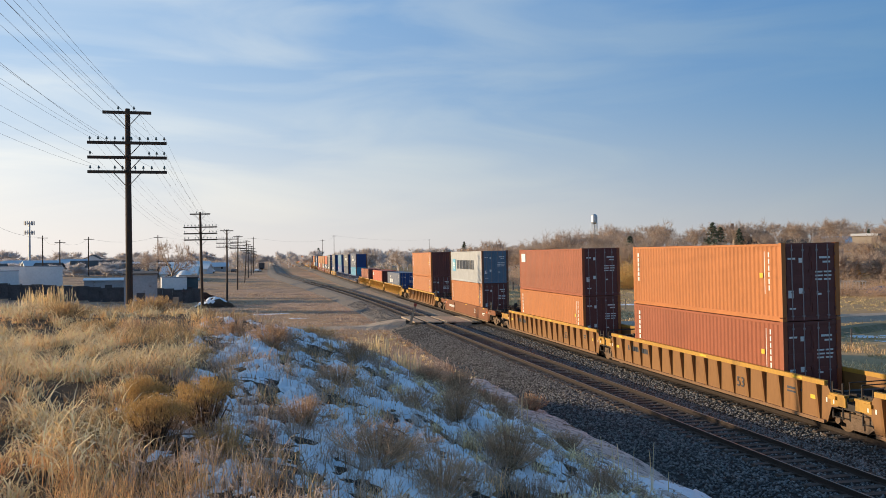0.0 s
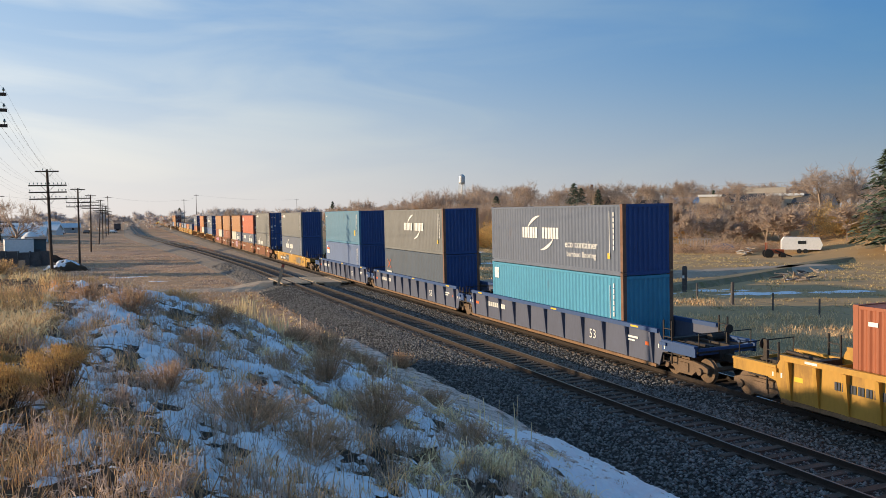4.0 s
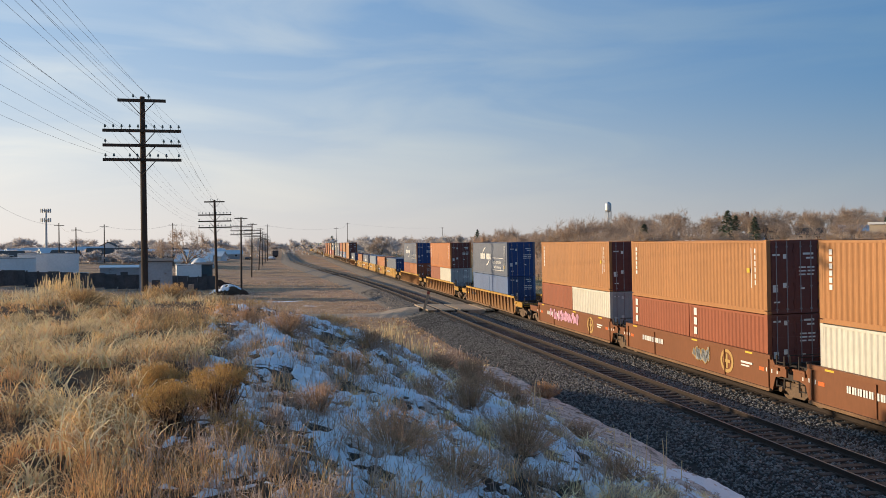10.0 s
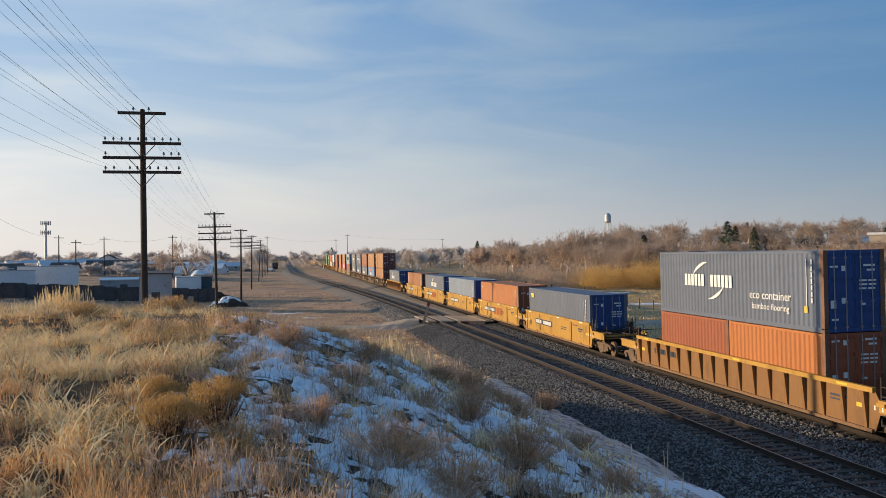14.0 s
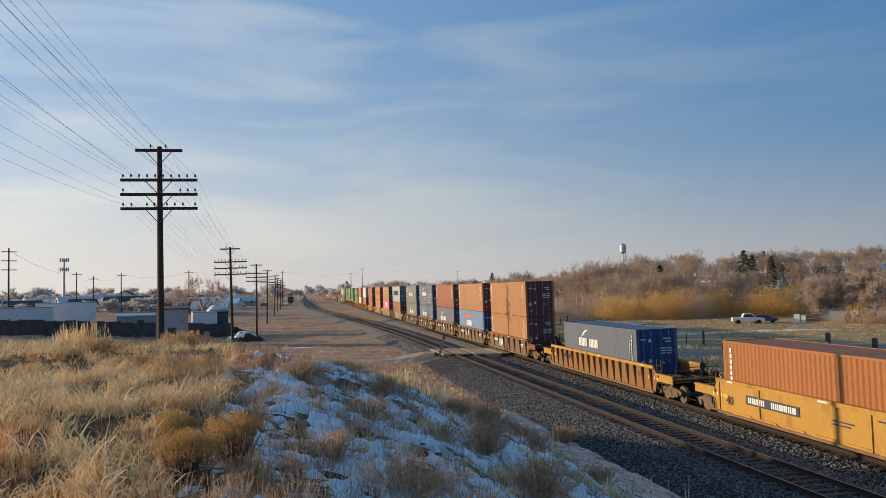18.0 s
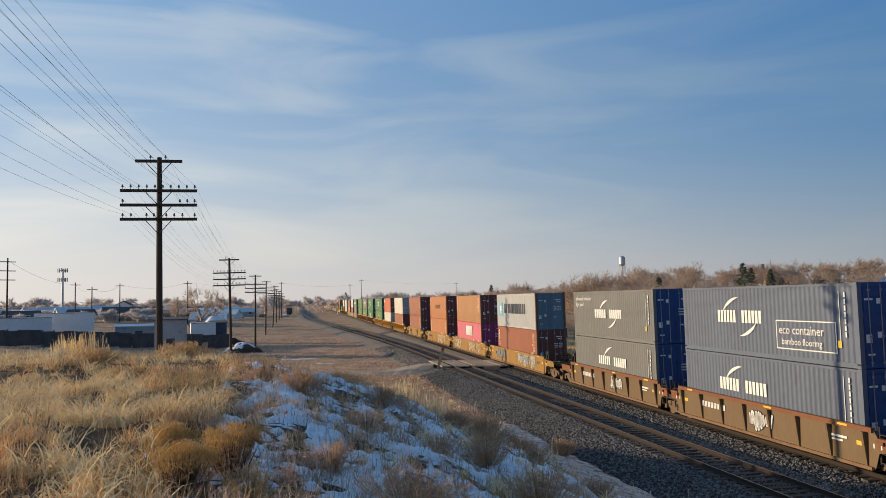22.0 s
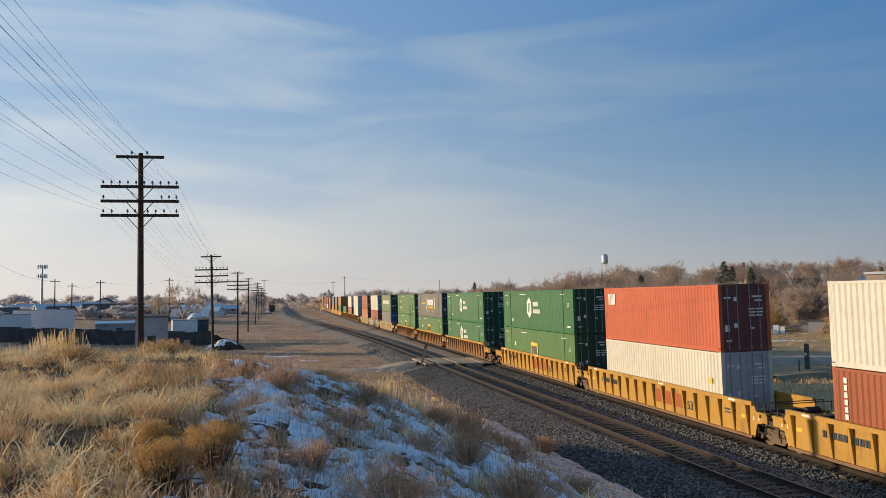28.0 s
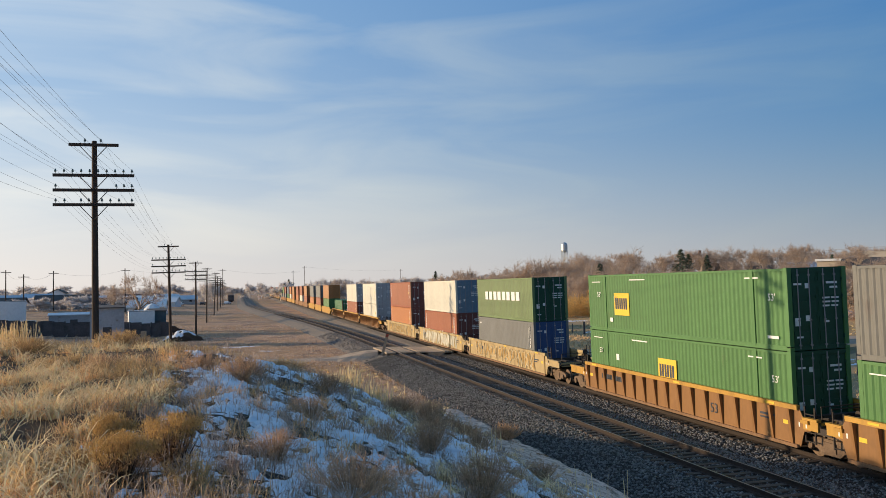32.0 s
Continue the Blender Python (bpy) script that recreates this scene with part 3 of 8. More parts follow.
def telegraph_pole(k, top, lean=0.0, spin=0.0):
    x, y = pole_at(k)
    zb = ground_z(x, y) - 0.3
    p = new("telegraph_pole")
    p.matrix_world = pose(x, y, zb, 0, lean, math.degrees(math.atan(TILT)) + spin)
    h = top - zb
    ring = [[(r * math.cos(2 * math.pi * i / 12), r * math.sin(2 * math.pi * i / 12), z) for i in range(12)] for r, z in ((0.148, 0), (0.14, h * 0.2), (0.128, h * 0.5), (0.115, h * 0.8), (0.10, h - 0.02), (0.08, h + 0.01))]
    s = Shape()
    s.v = [v for r in ring for v in r]
    s.f = [(12 * j + i, 12 * j + (i + 1) % 12, 12 * j + 12 + (i + 1) % 12, 12 * j + 12 + i) for j in range(5) for i in range(12)] + [tuple(range(60, 72)), tuple(range(11, -1, -1))]
    put("post", s.mesh("post"), POLEW, p)
    for dz, half, pins in ARMS:
        arm = put("crossarm", cached(("arm", half), lambda: Shape().box(-half, half, -0.19, -0.095, -0.06, 0.06).mesh("crossarm")), POLEW, p, (0, 0, h + dz))
        br = cached(("brace",), lambda: Shape().tube((0.02, -0.2, -0.62), (0.52, -0.2, -0.06), 0.018, sides=5).tube((-0.02, -0.2, -0.62), (-0.52, -0.2, -0.06), 0.018, sides=5).mesh("brace"))
        put("brace", br, STEEL, arm)
        spots = [half * (-0.94 + 1.88 * i / (pins - 1)) for i in range(pins)] if pins != 4 else [-1.45, 0.85, 1.15, 1.45]
        if pins == 8:
            spots = [-1.45, -1.12, -0.5, -0.2, 0.3, 0.62, 0.95, 1.45]
        if pins == 2:
            spots = [-0.34, 0.27]
        ins = cached(("insulator",), lambda: Shape().tube((0, 0, 0), (0, 0, 0.1), 0.012, sides=6).tube((0, 0, 0.08), (0, 0, 0.13), 0.045, 0.05, 8).tube((0, 0, 0.13), (0, 0, 0.2), 0.04, 0.025, 8).mesh("insulator"))
        for sx in spots:
            put("insulator", ins, GLASSY, arm, (sx, -0.14, 0.06))
    return tagged(p, "dark weathered wooden telegraph pole with four insulator crossarms", "telegraph pole", "telegraph poles along the track")


TOPS = {0: 13.0, 1: POLE_TOP, 2: 10.3, 3: 10.1, 4: 10.3, 5: 10.2, 6: 10.0, 7: 9.8, 8: 9.6}
for k, top in TOPS.items():
    telegraph_pole(k, top, lean={1: -0.3, 2: -1.1, 3: 0, 4: 0.8, 5: 3.0}.get(k, 0.0))


def wire_curve(p, q, sag, r=0.0034):
    cu = bpy.data.curves.new("wire", "CURVE")
    cu.dimensions, cu.bevel_depth, cu.bevel_resolution = "3D", r, 1
    sp = cu.splines.new("POLY")
    sp.points.add(14)
    for i in range(15):
        t = i / 14
        c = Vector(p).lerp(Vector(q), t)
        sp.points[i].co = (c.x, c.y, c.z - 4 * sag * t * (1 - t), 1)
    return cu


def wires(k):
    span = tagged(new("wire_span"), "sagging bare telegraph wires strung between two poles", "wires", "telegraph wire spans")
    (x0, y0), (x1, y1) = pole_at(k), pole_at(k + 1)
    for dz, half, pins in ARMS:
        for f in ((-0.36, 0.28) if pins == 2 else (-0.94, -0.73, -0.5, 0.3, 0.72, 0.94) if pins == 10 else (-0.94, 0.74, 0.94) if pins == 4 else (-0.94, -0.72, 0.6)):
            o = f * half
            d = (0.977 * o, 0.21 * o)
            ob = new("wire", wire_curve((x0 + d[0], y0 + d[1], TOPS[k] + dz + 0.2), (x1 + d[0], y1 + d[1], TOPS[k + 1] + dz + 0.2), 0.55 + 0.25 * random.random()))
            ob.data.materials.append(WIRE)
            ob.parent = span


for k in range(0, 5):
    wires(k)


# ---- the train ----
TRAIN = []          # (thing, distance along the train, height above the rails, sideways)
W2 = 1.219


def corrugated(L, z0, z1, pitch=0.278, depth=0.036):
    """A side wall along x at y = 0, waves going inwards (+y)."""
    def build():
        n = max(2, round(L / pitch))
        p = L / n
        prof = []
        for i in range(n):
            x = -L / 2 + i * p
            prof += [(x, 0), (x + p * 0.28, 0), (x + p * 0.5, depth), (x + p * 0.78, depth)]
        prof.append((L / 2, 0))
        v = [(x, y, z) for z in (z0, z1) for x, y in prof]
        k = len(prof)
        f = [(i, i + 1, k + i + 1, k + i) for i in range(k - 1)]
        return raw_mesh("side_panel", v, f)
    return cached(("corr", round(L, 2), z0, round(z1, 3), pitch), build)


def bars(cells, y=-W2 - 0.004, name="marking"):
    s = Shape()
    for x0, x1, z0, z1 in cells:
        s.box(x0, x1, y - 0.004, y + 0.004, z0, z1)
    return s.mesh(name)


def container(col, label, L=12.19, H=2.896, end="door", endcol=None, marks=()):
    """A steel shipping container, origin at the middle of its underside, its visible end towards +x."""
    endcol = endcol or col
    c = tagged(new("shipping_container"), label, "shipping container", "containers of the train")
    h = L / 2
    post = cached(("cpost", H), lambda: Shape().box(-0.085, 0.085, -0.085, 0.085, 0.16, H - 0.12).box(-0.09, 0.09, -0.09, 0.09, 0, 0.12).box(-0.09, 0.09, -0.09, 0.09, H - 0.12, H).mesh("corner_post"))
    worn = L < 13 and (len(TRAIN) % 3 == 0 or len(TRAIN) % 7 == 2)
    for sx in (-1, 1):
        for sy in (-1, 1):
            put("corner_post", post, RUSTEDGE if worn and sx > 0 else col, c, (sx * (h - 0.09), sy * (W2 - 0.09), 0))
    for sy in (-1, 1):
        pan = put("side_panel", corrugated(L - 0.34, 0.17, H - 0.1), col, c, (0, sy * (W2 - 0.012), 0), rz=0 if sy < 0 else math.pi)
        low = cached(("crail", L), lambda: Shape().box(-h + 0.18, h - 0.18, -0.04, 0.04, 0.01, 0.18).mesh("bottom_rail"))
        top = cached(("trail", L, H), lambda: Shape().box(-h + 0.18, h - 0.18, -0.035, 0.035, H - 0.11, H - 0.02).mesh("top_rail"))
        put("bottom_rail", low, col, c, (0, sy * (W2 - 0.045), 0))
        put("top_rail", top, col, c, (0, sy * (W2 - 0.04), 0))
    roof = cached(("roof", L, H), lambda: roof_mesh(L, H))
    put("roof", roof, col, c)
    put("floor", cached(("cfloor", L), lambda: Shape().box(-h + 0.1, h - 0.1, -W2 + 0.09, W2 - 0.09, 0.03, 0.16).mesh("floor")), STEEL, c)
    head = cached(("header", H), lambda: Shape().box(-0.05, 0.05, -W2 + 0.18, W2 - 0.18, H - 0.14, H - 0.01).mesh("end_header"))
    sill = cached("endsill", lambda: Shape().box(-0.05, 0.05, -W2 + 0.18, W2 - 0.18, 0.02, 0.17).mesh("end_sill"))
    for sx in (-1, 1):
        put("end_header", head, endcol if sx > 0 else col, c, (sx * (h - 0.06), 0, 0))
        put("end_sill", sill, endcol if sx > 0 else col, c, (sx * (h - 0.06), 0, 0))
    for sx in (-1, 1):
        if sx > 0 and end == "door":
            for sy in (-1, 1):
                leaf = cached(("leaf", H), lambda: door_leaf(H))
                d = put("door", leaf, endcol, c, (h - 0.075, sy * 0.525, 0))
                for oy in (-0.26, 0.2):
                    rod = cached(("rod", H), lambda: Shape().tube((0.06, 0, 0.06), (0.06, 0, H - 0.06), 0.02, sides=6).box(0.03, 0.09, -0.04, 0.04, 0.16, 0.22).box(0.03, 0.09, -0.04, 0.04, H * 0.36, H * 0.36 + 0.05).box(0.03, 0.09, -0.04, 0.04, H - 0.3, H - 0.24).mesh("locking_rod"))
                    put("locking_rod", rod, ROD, d, (0, oy, 0))
                rows = [(-0.16, 0.30, 2.30, 2.38), (-0.02, 0.30, 2.14, 2.21), (-0.34, -0.04, 1.78, 1.84), (0.02, 0.34, 1.78, 1.84), (-0.34, -0.02, 1.64, 1.70), (0.04, 0.34, 1.64, 1.70), (-0.34, -0.06, 1.50, 1.56), (0.02, 0.30, 1.50, 1.56), (-0.30, -0.1, 0.95, 1.02)] if sy > 0 else [(-0.40, -0.08, 2.28, 2.35), (0.06, 0.22, 2.16, 2.34), (0.04, 0.20, 1.02, 1.22), (-0.40, -0.18, 0.86, 1.14), (-0.36, -0.1, 0.44, 0.50)]
                plate = cached(("plate", sy), lambda: Shape().boxes([(0.046, 0.05, *c) for c in rows]).mesh("label_plate"))
                tagged(put("label_plate", plate, MARKW, d, (0, 0.02 * sy, 0), "white lettering too small to read"), kind="stuff")
        else:
            wall = corrugated(2 * W2 - 0.36, 0.17, H - 0.14, 0.235, 0.05)
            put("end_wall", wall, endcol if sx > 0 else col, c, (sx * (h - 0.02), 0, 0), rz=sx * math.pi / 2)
    for me, m, text in marks:
        tagged(put("marking", me, m, c, label=text), kind="stuff")
    return c


def roof_mesh(L, H):
    n = 36
    v, f = [], []
    for i in range(n + 1):
        x = -L / 2 + 0.1 + (L - 0.2) * i / n
        z = H - 0.03 - (0.02 if i % 2 else 0)
        v += [(x, -W2 + 0.03, z), (x, W2 - 0.03, z)]
    f = [(2 * i, 2 * i + 2, 2 * i + 3, 2 * i + 1) for i in range(n)]
    return raw_mesh("roof", v, f)


def door_leaf(H):
    s = Shape().box(0, 0.02, -0.52, 0.52, 0.17, H - 0.14)
    for z in (0.2, 0.72, 1.24, 1.76, 2.28):
        s.box(0.02, 0.045, -0.46, 0.46, z + 0.12, min(z + 0.46, H - 0.2))
    for z in (0.4, 1.1, 1.8, 2.4):
        s.box(0.0, 0.07, 0.47, 0.52, z, z + 0.12)
    return s.mesh("door")


# painted marks, as plain shapes
def col_bars(x, z0, z1, n, w):
    d = (z1 - z0) / n
    return [(x, x + w, z0 + i * d + d * 0.12, z0 + (i + 1) * d - d * 0.12) for i in range(n)]


def row_bars(x0, x1, z0, z1, n, gap=0.18):
    """A row of n pairs of bold upright bars, standing in for heavy lettering."""
    d = (x1 - x0) / n
    out = []
    for i in range(n):
        a, w = x0 + i * d, d * (1 - gap)
        out += [(a, a + w * 0.42, z0, z1), (a + w * 0.58, a + w, z0, z1)]
    return out


def swoosh(cx, cz, r, up):
    """A tapering crescent."""
    pts_o, pts_i = [], []
    for i in range(13):
        t = radians(86 + i * 6.2) if up else radians(266 + i * 6.2)
        k = math.sin(math.pi * min(1, i / 12 * 0.97 + 0.03))
        pts_o.append((cx + r * 1.35 * math.cos(t), cz + r * math.sin(t)))
        q = r - 0.15 * k * r
        pts_i.append((cx + q * 1.35 * math.cos(t), cz + q * math.sin(t)))
    s = Shape()
    y = -W2 - 0.005
    for i in range(12):
        s.quad((pts_o[i][0], y, pts_o[i][1]), (pts_o[i + 1][0], y, pts_o[i + 1][1]), (pts_i[i + 1][0], y, pts_i[i + 1][1]), (pts_i[i][0], y, pts_i[i][1]))
    return s


def m_leasing():
    """White letter blocks down one end, number strips at the other."""
    a = cached("m_leasing", lambda: bars(col_bars(-5.55, 1.15, 2.6, 6, 0.15) + [(5.06, 5.09, 1.0, 2.6)] + col_bars(5.3, 1.1, 2.6, 6, 0.07)))
    b = cached("m_tri", lambda: bars([(4.75, 4.95, 1.6, 1.78)]))
    return [(a, MARKW, "white letter blocks and number strips"), (b, MARKY, "small yellow warning patch")]


def m_plain():
    return [(cached("m_plain", lambda: bars([(5.15, 5.18, 0.9, 2.5)] + col_bars(5.4, 1.2, 2.6, 6, 0.07) + [(-5.6, -5.3, 2.36, 2.48)])), MARKW, "white number strips")]


def m_swoosh(cx=0.0, cz=1.62, r=0.92, low=True, w=2.6):
    key = ("m_sw", cx, cz, r, low, w)
    def build():
        s = swoosh(cx - 0.1, cz - 0.1, r, True)
        if low:
            t = swoosh(cx + 0.1, cz + 0.1, r, False)
            k = len(s.v)
            s.v += t.v
            s.f += [tuple(i + k for i in q) for q in t.f]
        for x0, x1, z0, z1 in row_bars(cx - w / 2, cx - w * 0.06, cz - 0.26, cz + 0.26, 3, 0.14) + row_bars(cx + w * 0.06, cx + w / 2, cz - 0.26, cz + 0.26, 3, 0.14):
            s.box(x0, x1, -W2 - 0.008, -W2, z0, z1)
        for x0, x1, z0, z1 in [(5.15, 5.18, 0.8, 2.6)] + col_bars(5.42, 1.0, 2.6, 7, 0.07):
            s.box(x0, x1, -W2 - 0.008, -W2, z0, z1)
        return s.mesh("marking")
    out = [(cached(key, build), MARKW, "white crescents and letter blocks")]
    out.append((cached("m_yel", lambda: bars([(5.02, 5.2, 0.66, 0.9)])), MARKY, "small yellow placard"))
    return out


def m_star():
    def star():
        s = Shape()
        pts = [((0.5 if i % 2 == 0 else 0.17) * math.sin(math.pi * i / 7), (0.5 if i % 2 == 0 else 0.17) * math.cos(math.pi * i / 7)) for i in range(14)]
        return s.prism([(-4.72 + x, 1.55 + z) for x, z in pts], -W2 - 0.018, -W2 - 0.01).mesh("marking")
    return [(cached("m_sq", lambda: bars([(-5.35, -4.1, 0.95, 2.15)])), MARKB, "light blue square"), (cached("m_star", star), MARKW, "white seven-pointed star"),
            (cached("m_name", lambda: bars(row_bars(-3.5, 3.4, 1.2, 2.05, 6, 0.2))), MARKD, "dark letter blocks")]


def m_blocks(x0, x1, z0, z1, n, m=None, name="letter blocks"):
    return [(cached(("m_bl", x0, x1, z0, z1, n), lambda: bars(row_bars(x0, x1, z0, z1, n))), m or MARKW, name)]


def m_square(x0, x1, z0, z1, m, name):
    return [(cached(("m_squ", x0, x1, z0, z1), lambda: bars([(x0, x1, z0, z1)])), m, name)]


def m_cross(x0, x1, z0, z1):
    def build():
        w = 0.10 * (x1 - x0)
        s = Shape().prism([(x0, z0), (x0 + w, z0), (x1, z1), (x1 - w, z1)], -W2 - 0.009, -W2)
        return s.prism([(x1 - w, z0), (x1, z0), (x0 + w, z1), (x0, z1)], -W2 - 0.013, -W2 - 0.0095).mesh("marking")
    return [(cached(("m_cross", x0, x1, z0, z1), build), MARKO, "thin orange crossed bars")]


def placed(text, size, x, z, m, parent, y=-W2 - 0.012):
    return tagged(put("lettering", letters(text, size), m, parent, (x, y, z)), kind="stuff")


# well cars
def wheel_set(parent, x):
    tr = cached("truck_frame", lambda: Shape().prism([(-1.25, 0.42), (-1.0, 0.42), (-0.62, 0.36), (-0.42, 0.2), (0.42, 0.2), (0.62, 0.36), (1.0, 0.42), (1.25, 0.42), (1.25, 0.58), (1.0, 0.66), (0.55, 0.72), (-0.55, 0.72), (-1.0, 0.66), (-1.25, 0.58)], -0.06, 0.06).box(-0.28, 0.28, -0.1, 0.1, 0.3, 0.62).mesh("side_frame"))
    t = put("bolster", cached("bolster", lambda: Shape().box(-0.22, 0.22, -1.0, 1.0, 0.5, 0.8).mesh("bolster")), TRUCK, parent, (x, 0, 0))
    for sy in (-1, 1):
        put("side_frame", tr, TRUCK, t, (0, sy * 1.02, 0))
    ax = cached("wheelset", lambda: Shape().tube((0, -0.8, 0), (0, -0.69, 0), 0.42, 0.42, 20).tube((0, 0.69, 0), (0, 0.8, 0), 0.42, 0.42, 20).tube((0, -1.1, 0), (0, 1.1, 0), 0.09, sides=8).tube((0, -0.70, 0), (0, -0.68, 0), 0.455, 0.455, 20).tube((0, -1.16, 0), (0, -1.08, 0), 0.13, sides=10).mesh("wheelset"))
    for sx in (-0.89, 0.89):
        put("wheelset", ax, TRUCK, t, (sx, 0, 0.42))


def side_profile(wl, half, zt, zb=0.33):
    return [(-half + 0.55, 1.18), (-half + 0.55, 0.92), (-wl - 0.28, 0.86), (-wl - 0.08, zb), (wl + 0.08, zb), (wl + 0.28, 0.86), (half - 0.55, 0.92), (half - 0.55, 1.18), (wl + 0.3, 1.26), (wl + 0.05, zt), (-wl - 0.05, zt), (-wl - 0.3, 1.26)]


def well_car(p, col, ribbed, label, chord=None, zt=1.64, rear=True, front=True, ends=(False, False), number=None, stripes=True, plain=False):
    """One well unit of a container car; p is the distance between its wheel groups."""
    half = p / 2
    wl = half - 1.15
    car = tagged(new("well_car"), label, "railway car", "well cars of the train")
    chord = chord or col
    side = cached(("side", p, zt), lambda: Shape().prism(side_profile(wl, half, zt), -0.015, 0.015).mesh("side_plate"))
    top = cached(("chord", p, zt), lambda: Shape().box(-wl - 0.05, wl + 0.05, -0.07, 0.07, zt - 0.1, zt + 0.06).box(-half + 0.6, -wl - 0.2, -0.07, 0.07, 1.14, 1.26).box(wl + 0.2, half - 0.6, -0.07, 0.07, 1.14, 1.26).mesh("top_chord"))
    low = cached(("sill", p), lambda: Shape().box(-wl, wl, -0.08, 0.05, 0.27, 0.38).mesh("bottom_sill"))
    for sy in (-1, 1):
        put("side_plate", side, col, car, (0, sy * 1.34, 0))
        put("top_chord", top, chord, car, (0, sy * 1.36, 0))
        put("bottom_sill", low, SILL, car, (0, sy * 1.36, 0), rz=0 if sy < 0 else math.pi)
        if ribbed:
            n = round(2 * (wl - 0.3) / (1.72 if col in (CARBLUE, CAROLIVE) else 1.0))
            rib = cached(("rib", zt), lambda: Shape().prism([(0, 0.38), (-0.05, 0.38), (-0.17, zt - 0.1), (0, zt - 0.1)], -0.06, 0.06, "x").mesh("rib"))
            for i in range(n + 1 if sy < 0 and not plain else 0):
                put("rib", rib, col, car, (-wl + 0.3 + (2 * wl - 0.6) * i / n, sy * 1.355, 0))
        else:
            gus = cached(("gusset", zt), lambda: Shape().box(-0.03, 0.03, -0.05, 0.0, 0.4, zt - 0.12).mesh("stiffener"))
            for i in (-0.98, -0.5, 0.5, 0.98):
                put("stiffener", gus, col, car, (i * wl, sy * 1.355, 0), rz=0 if sy < 0 else math.pi)
    put("well_floor", cached(("wfloor", p), lambda: Shape().box(-wl + 0.4, wl - 0.4, -1.32, 1.32, 0.26, 0.32).mesh("well_floor")), STEEL, car)
    for sx in (-1, 1):
        put("bulkhead", cached(("bulk", zt), lambda: Shape().box(-0.03, 0.03, -1.32, 1.32, 0.35, 1.2).mesh("bulkhead")), col, car, (sx * (wl - 0.15), 0, 0))
        is_end = ends[0 if sx < 0 else 1]
        out = half + (1.0 if is_end else -0.15)
        deck = cached(("deck", p, is_end), lambda: Shape().box(wl - 0.1, out, -1.3, 1.3, 1.08, 1.14).box(wl - 0.1, out, -0.32, 0.32, 0.74, 1.08).box(half - 0.35, half + 0.35, -1.3, 1.3, 0.86, 1.08).mesh("end_platform"))
        d = put("end_platform", deck, STEEL, car, rz=0 if sx > 0 else math.pi)
        wing = cached(("endside", p, is_end), lambda: Shape().boxes([(wl + 0.25, out - 0.05, y - 0.03, y + 0.03, 0.94, 1.30) for y in (-1.33, 1.33)] + [(wl + 0.25, out - 0.05, y - 0.09, y + 0.09, 1.26, 1.34) for y in (-1.31, 1.31)] + [(out - 0.11, out - 0.04, -1.2, 1.2, 1.0, 1.24)]).mesh("end_side"))
        put("end_side", wing, chord, d)
        for sy in (-1, 1) if not plain else ():
            lad = cached(("ladder", p, is_end), lambda: ladder(wl, is_end))
            put("ladder", lad, STEEL, d, (0, sy * 1.27, 0))
        if not plain:
            put("brake_rigging", cached(("rig", p, is_end), lambda: Shape().box(wl + 0.05, wl + 0.3, -1.1, 1.1, 1.14, 1.34).box(wl + 0.35, out - 0.25, -0.5, -0.36, 1.14, 1.26).box(wl + 0.35, out - 0.25, 0.3, 0.42, 1.14, 1.24).tube((wl + 0.3, -0.8, 1.22), (out - 0.15, -0.8, 1.3), 0.06, sides=6).mesh("brake_rigging")), STEEL, d)
            put("air_reservoir", cached(("tank", p, is_end), lambda: Shape().tube((wl + 0.6, 0.55, 1.3), (wl + 0.6, 1.15, 1.3), 0.16, 0.16, 10).mesh("air_reservoir")), STEEL, d)
        put("grab_rail", cached(("grab", p, is_end), lambda: cross_rail(out)), STEEL, d)
        if is_end:
            put("coupler", cached(("coupler", p), lambda: Shape().box(half + 0.9, half + 1.75, -0.13, 0.13, 0.72, 0.98).box(half + 1.55, half + 1.95, -0.2, 0.2, 0.66, 1.02).mesh("coupler")), STEEL, d)
            put("brake_stand", cached(("bstand", p), lambda: Shape().box(half + 0.3, half + 0.42, 0.5, 0.62, 1.14, 1.9).tube((half + 0.45, 0.56, 1.75), (half + 0.48, 0.56, 1.75), 0.17, sides=12).mesh("brake_stand")), STEEL, d)
    if not plain:
        tick, flag = Shape(), Shape()
        for sx in (-1, 1):
            for k in range(3):
                x = sx * (half - 0.75 - 0.34 * k)
                tick.box(x - 0.03, x + 0.03, -1.362, -1.356, 0.99, 1.14)
            x = sx * (half - 1.75)
            flag.box(x - 0.16, x + 0.16, -1.362, -1.356, 0.98, 1.12)
        tagged(put("step_mark", tick.mesh("step_mark"), MARKW, car, label="small white step marks"), kind="stuff")
        tagged(put("reflector", flag.mesh("reflector"), MARKO if col in (CARBLUE, CARBROWN) else MARKY, car, label="orange reflective patches"), kind="stuff")
    if rear:
        wheel_set(car, -half)
    if front:
        wheel_set(car, half)
    y = -1.36 - (0.004 if not ribbed else 0.0)
    if stripes:
        cells = [(-wl + 0.9, -wl + 1.35, zt - 0.05, zt + 0.02), (wl - 1.6, wl - 1.1, zt - 0.05, zt + 0.02), (0.6, 1.1, zt - 0.05, zt + 0.02)]
        s = Shape()
        for x0, x1, z0, z1 in cells:
            s.box(x0, x1, -1.438, -1.428, z0, z1)
        tagged(put("reflector", s.mesh("reflector"), MARKY if col is not YELLOW else MARKW, car, label="small reflective patches"), kind="stuff")
        s = Shape()
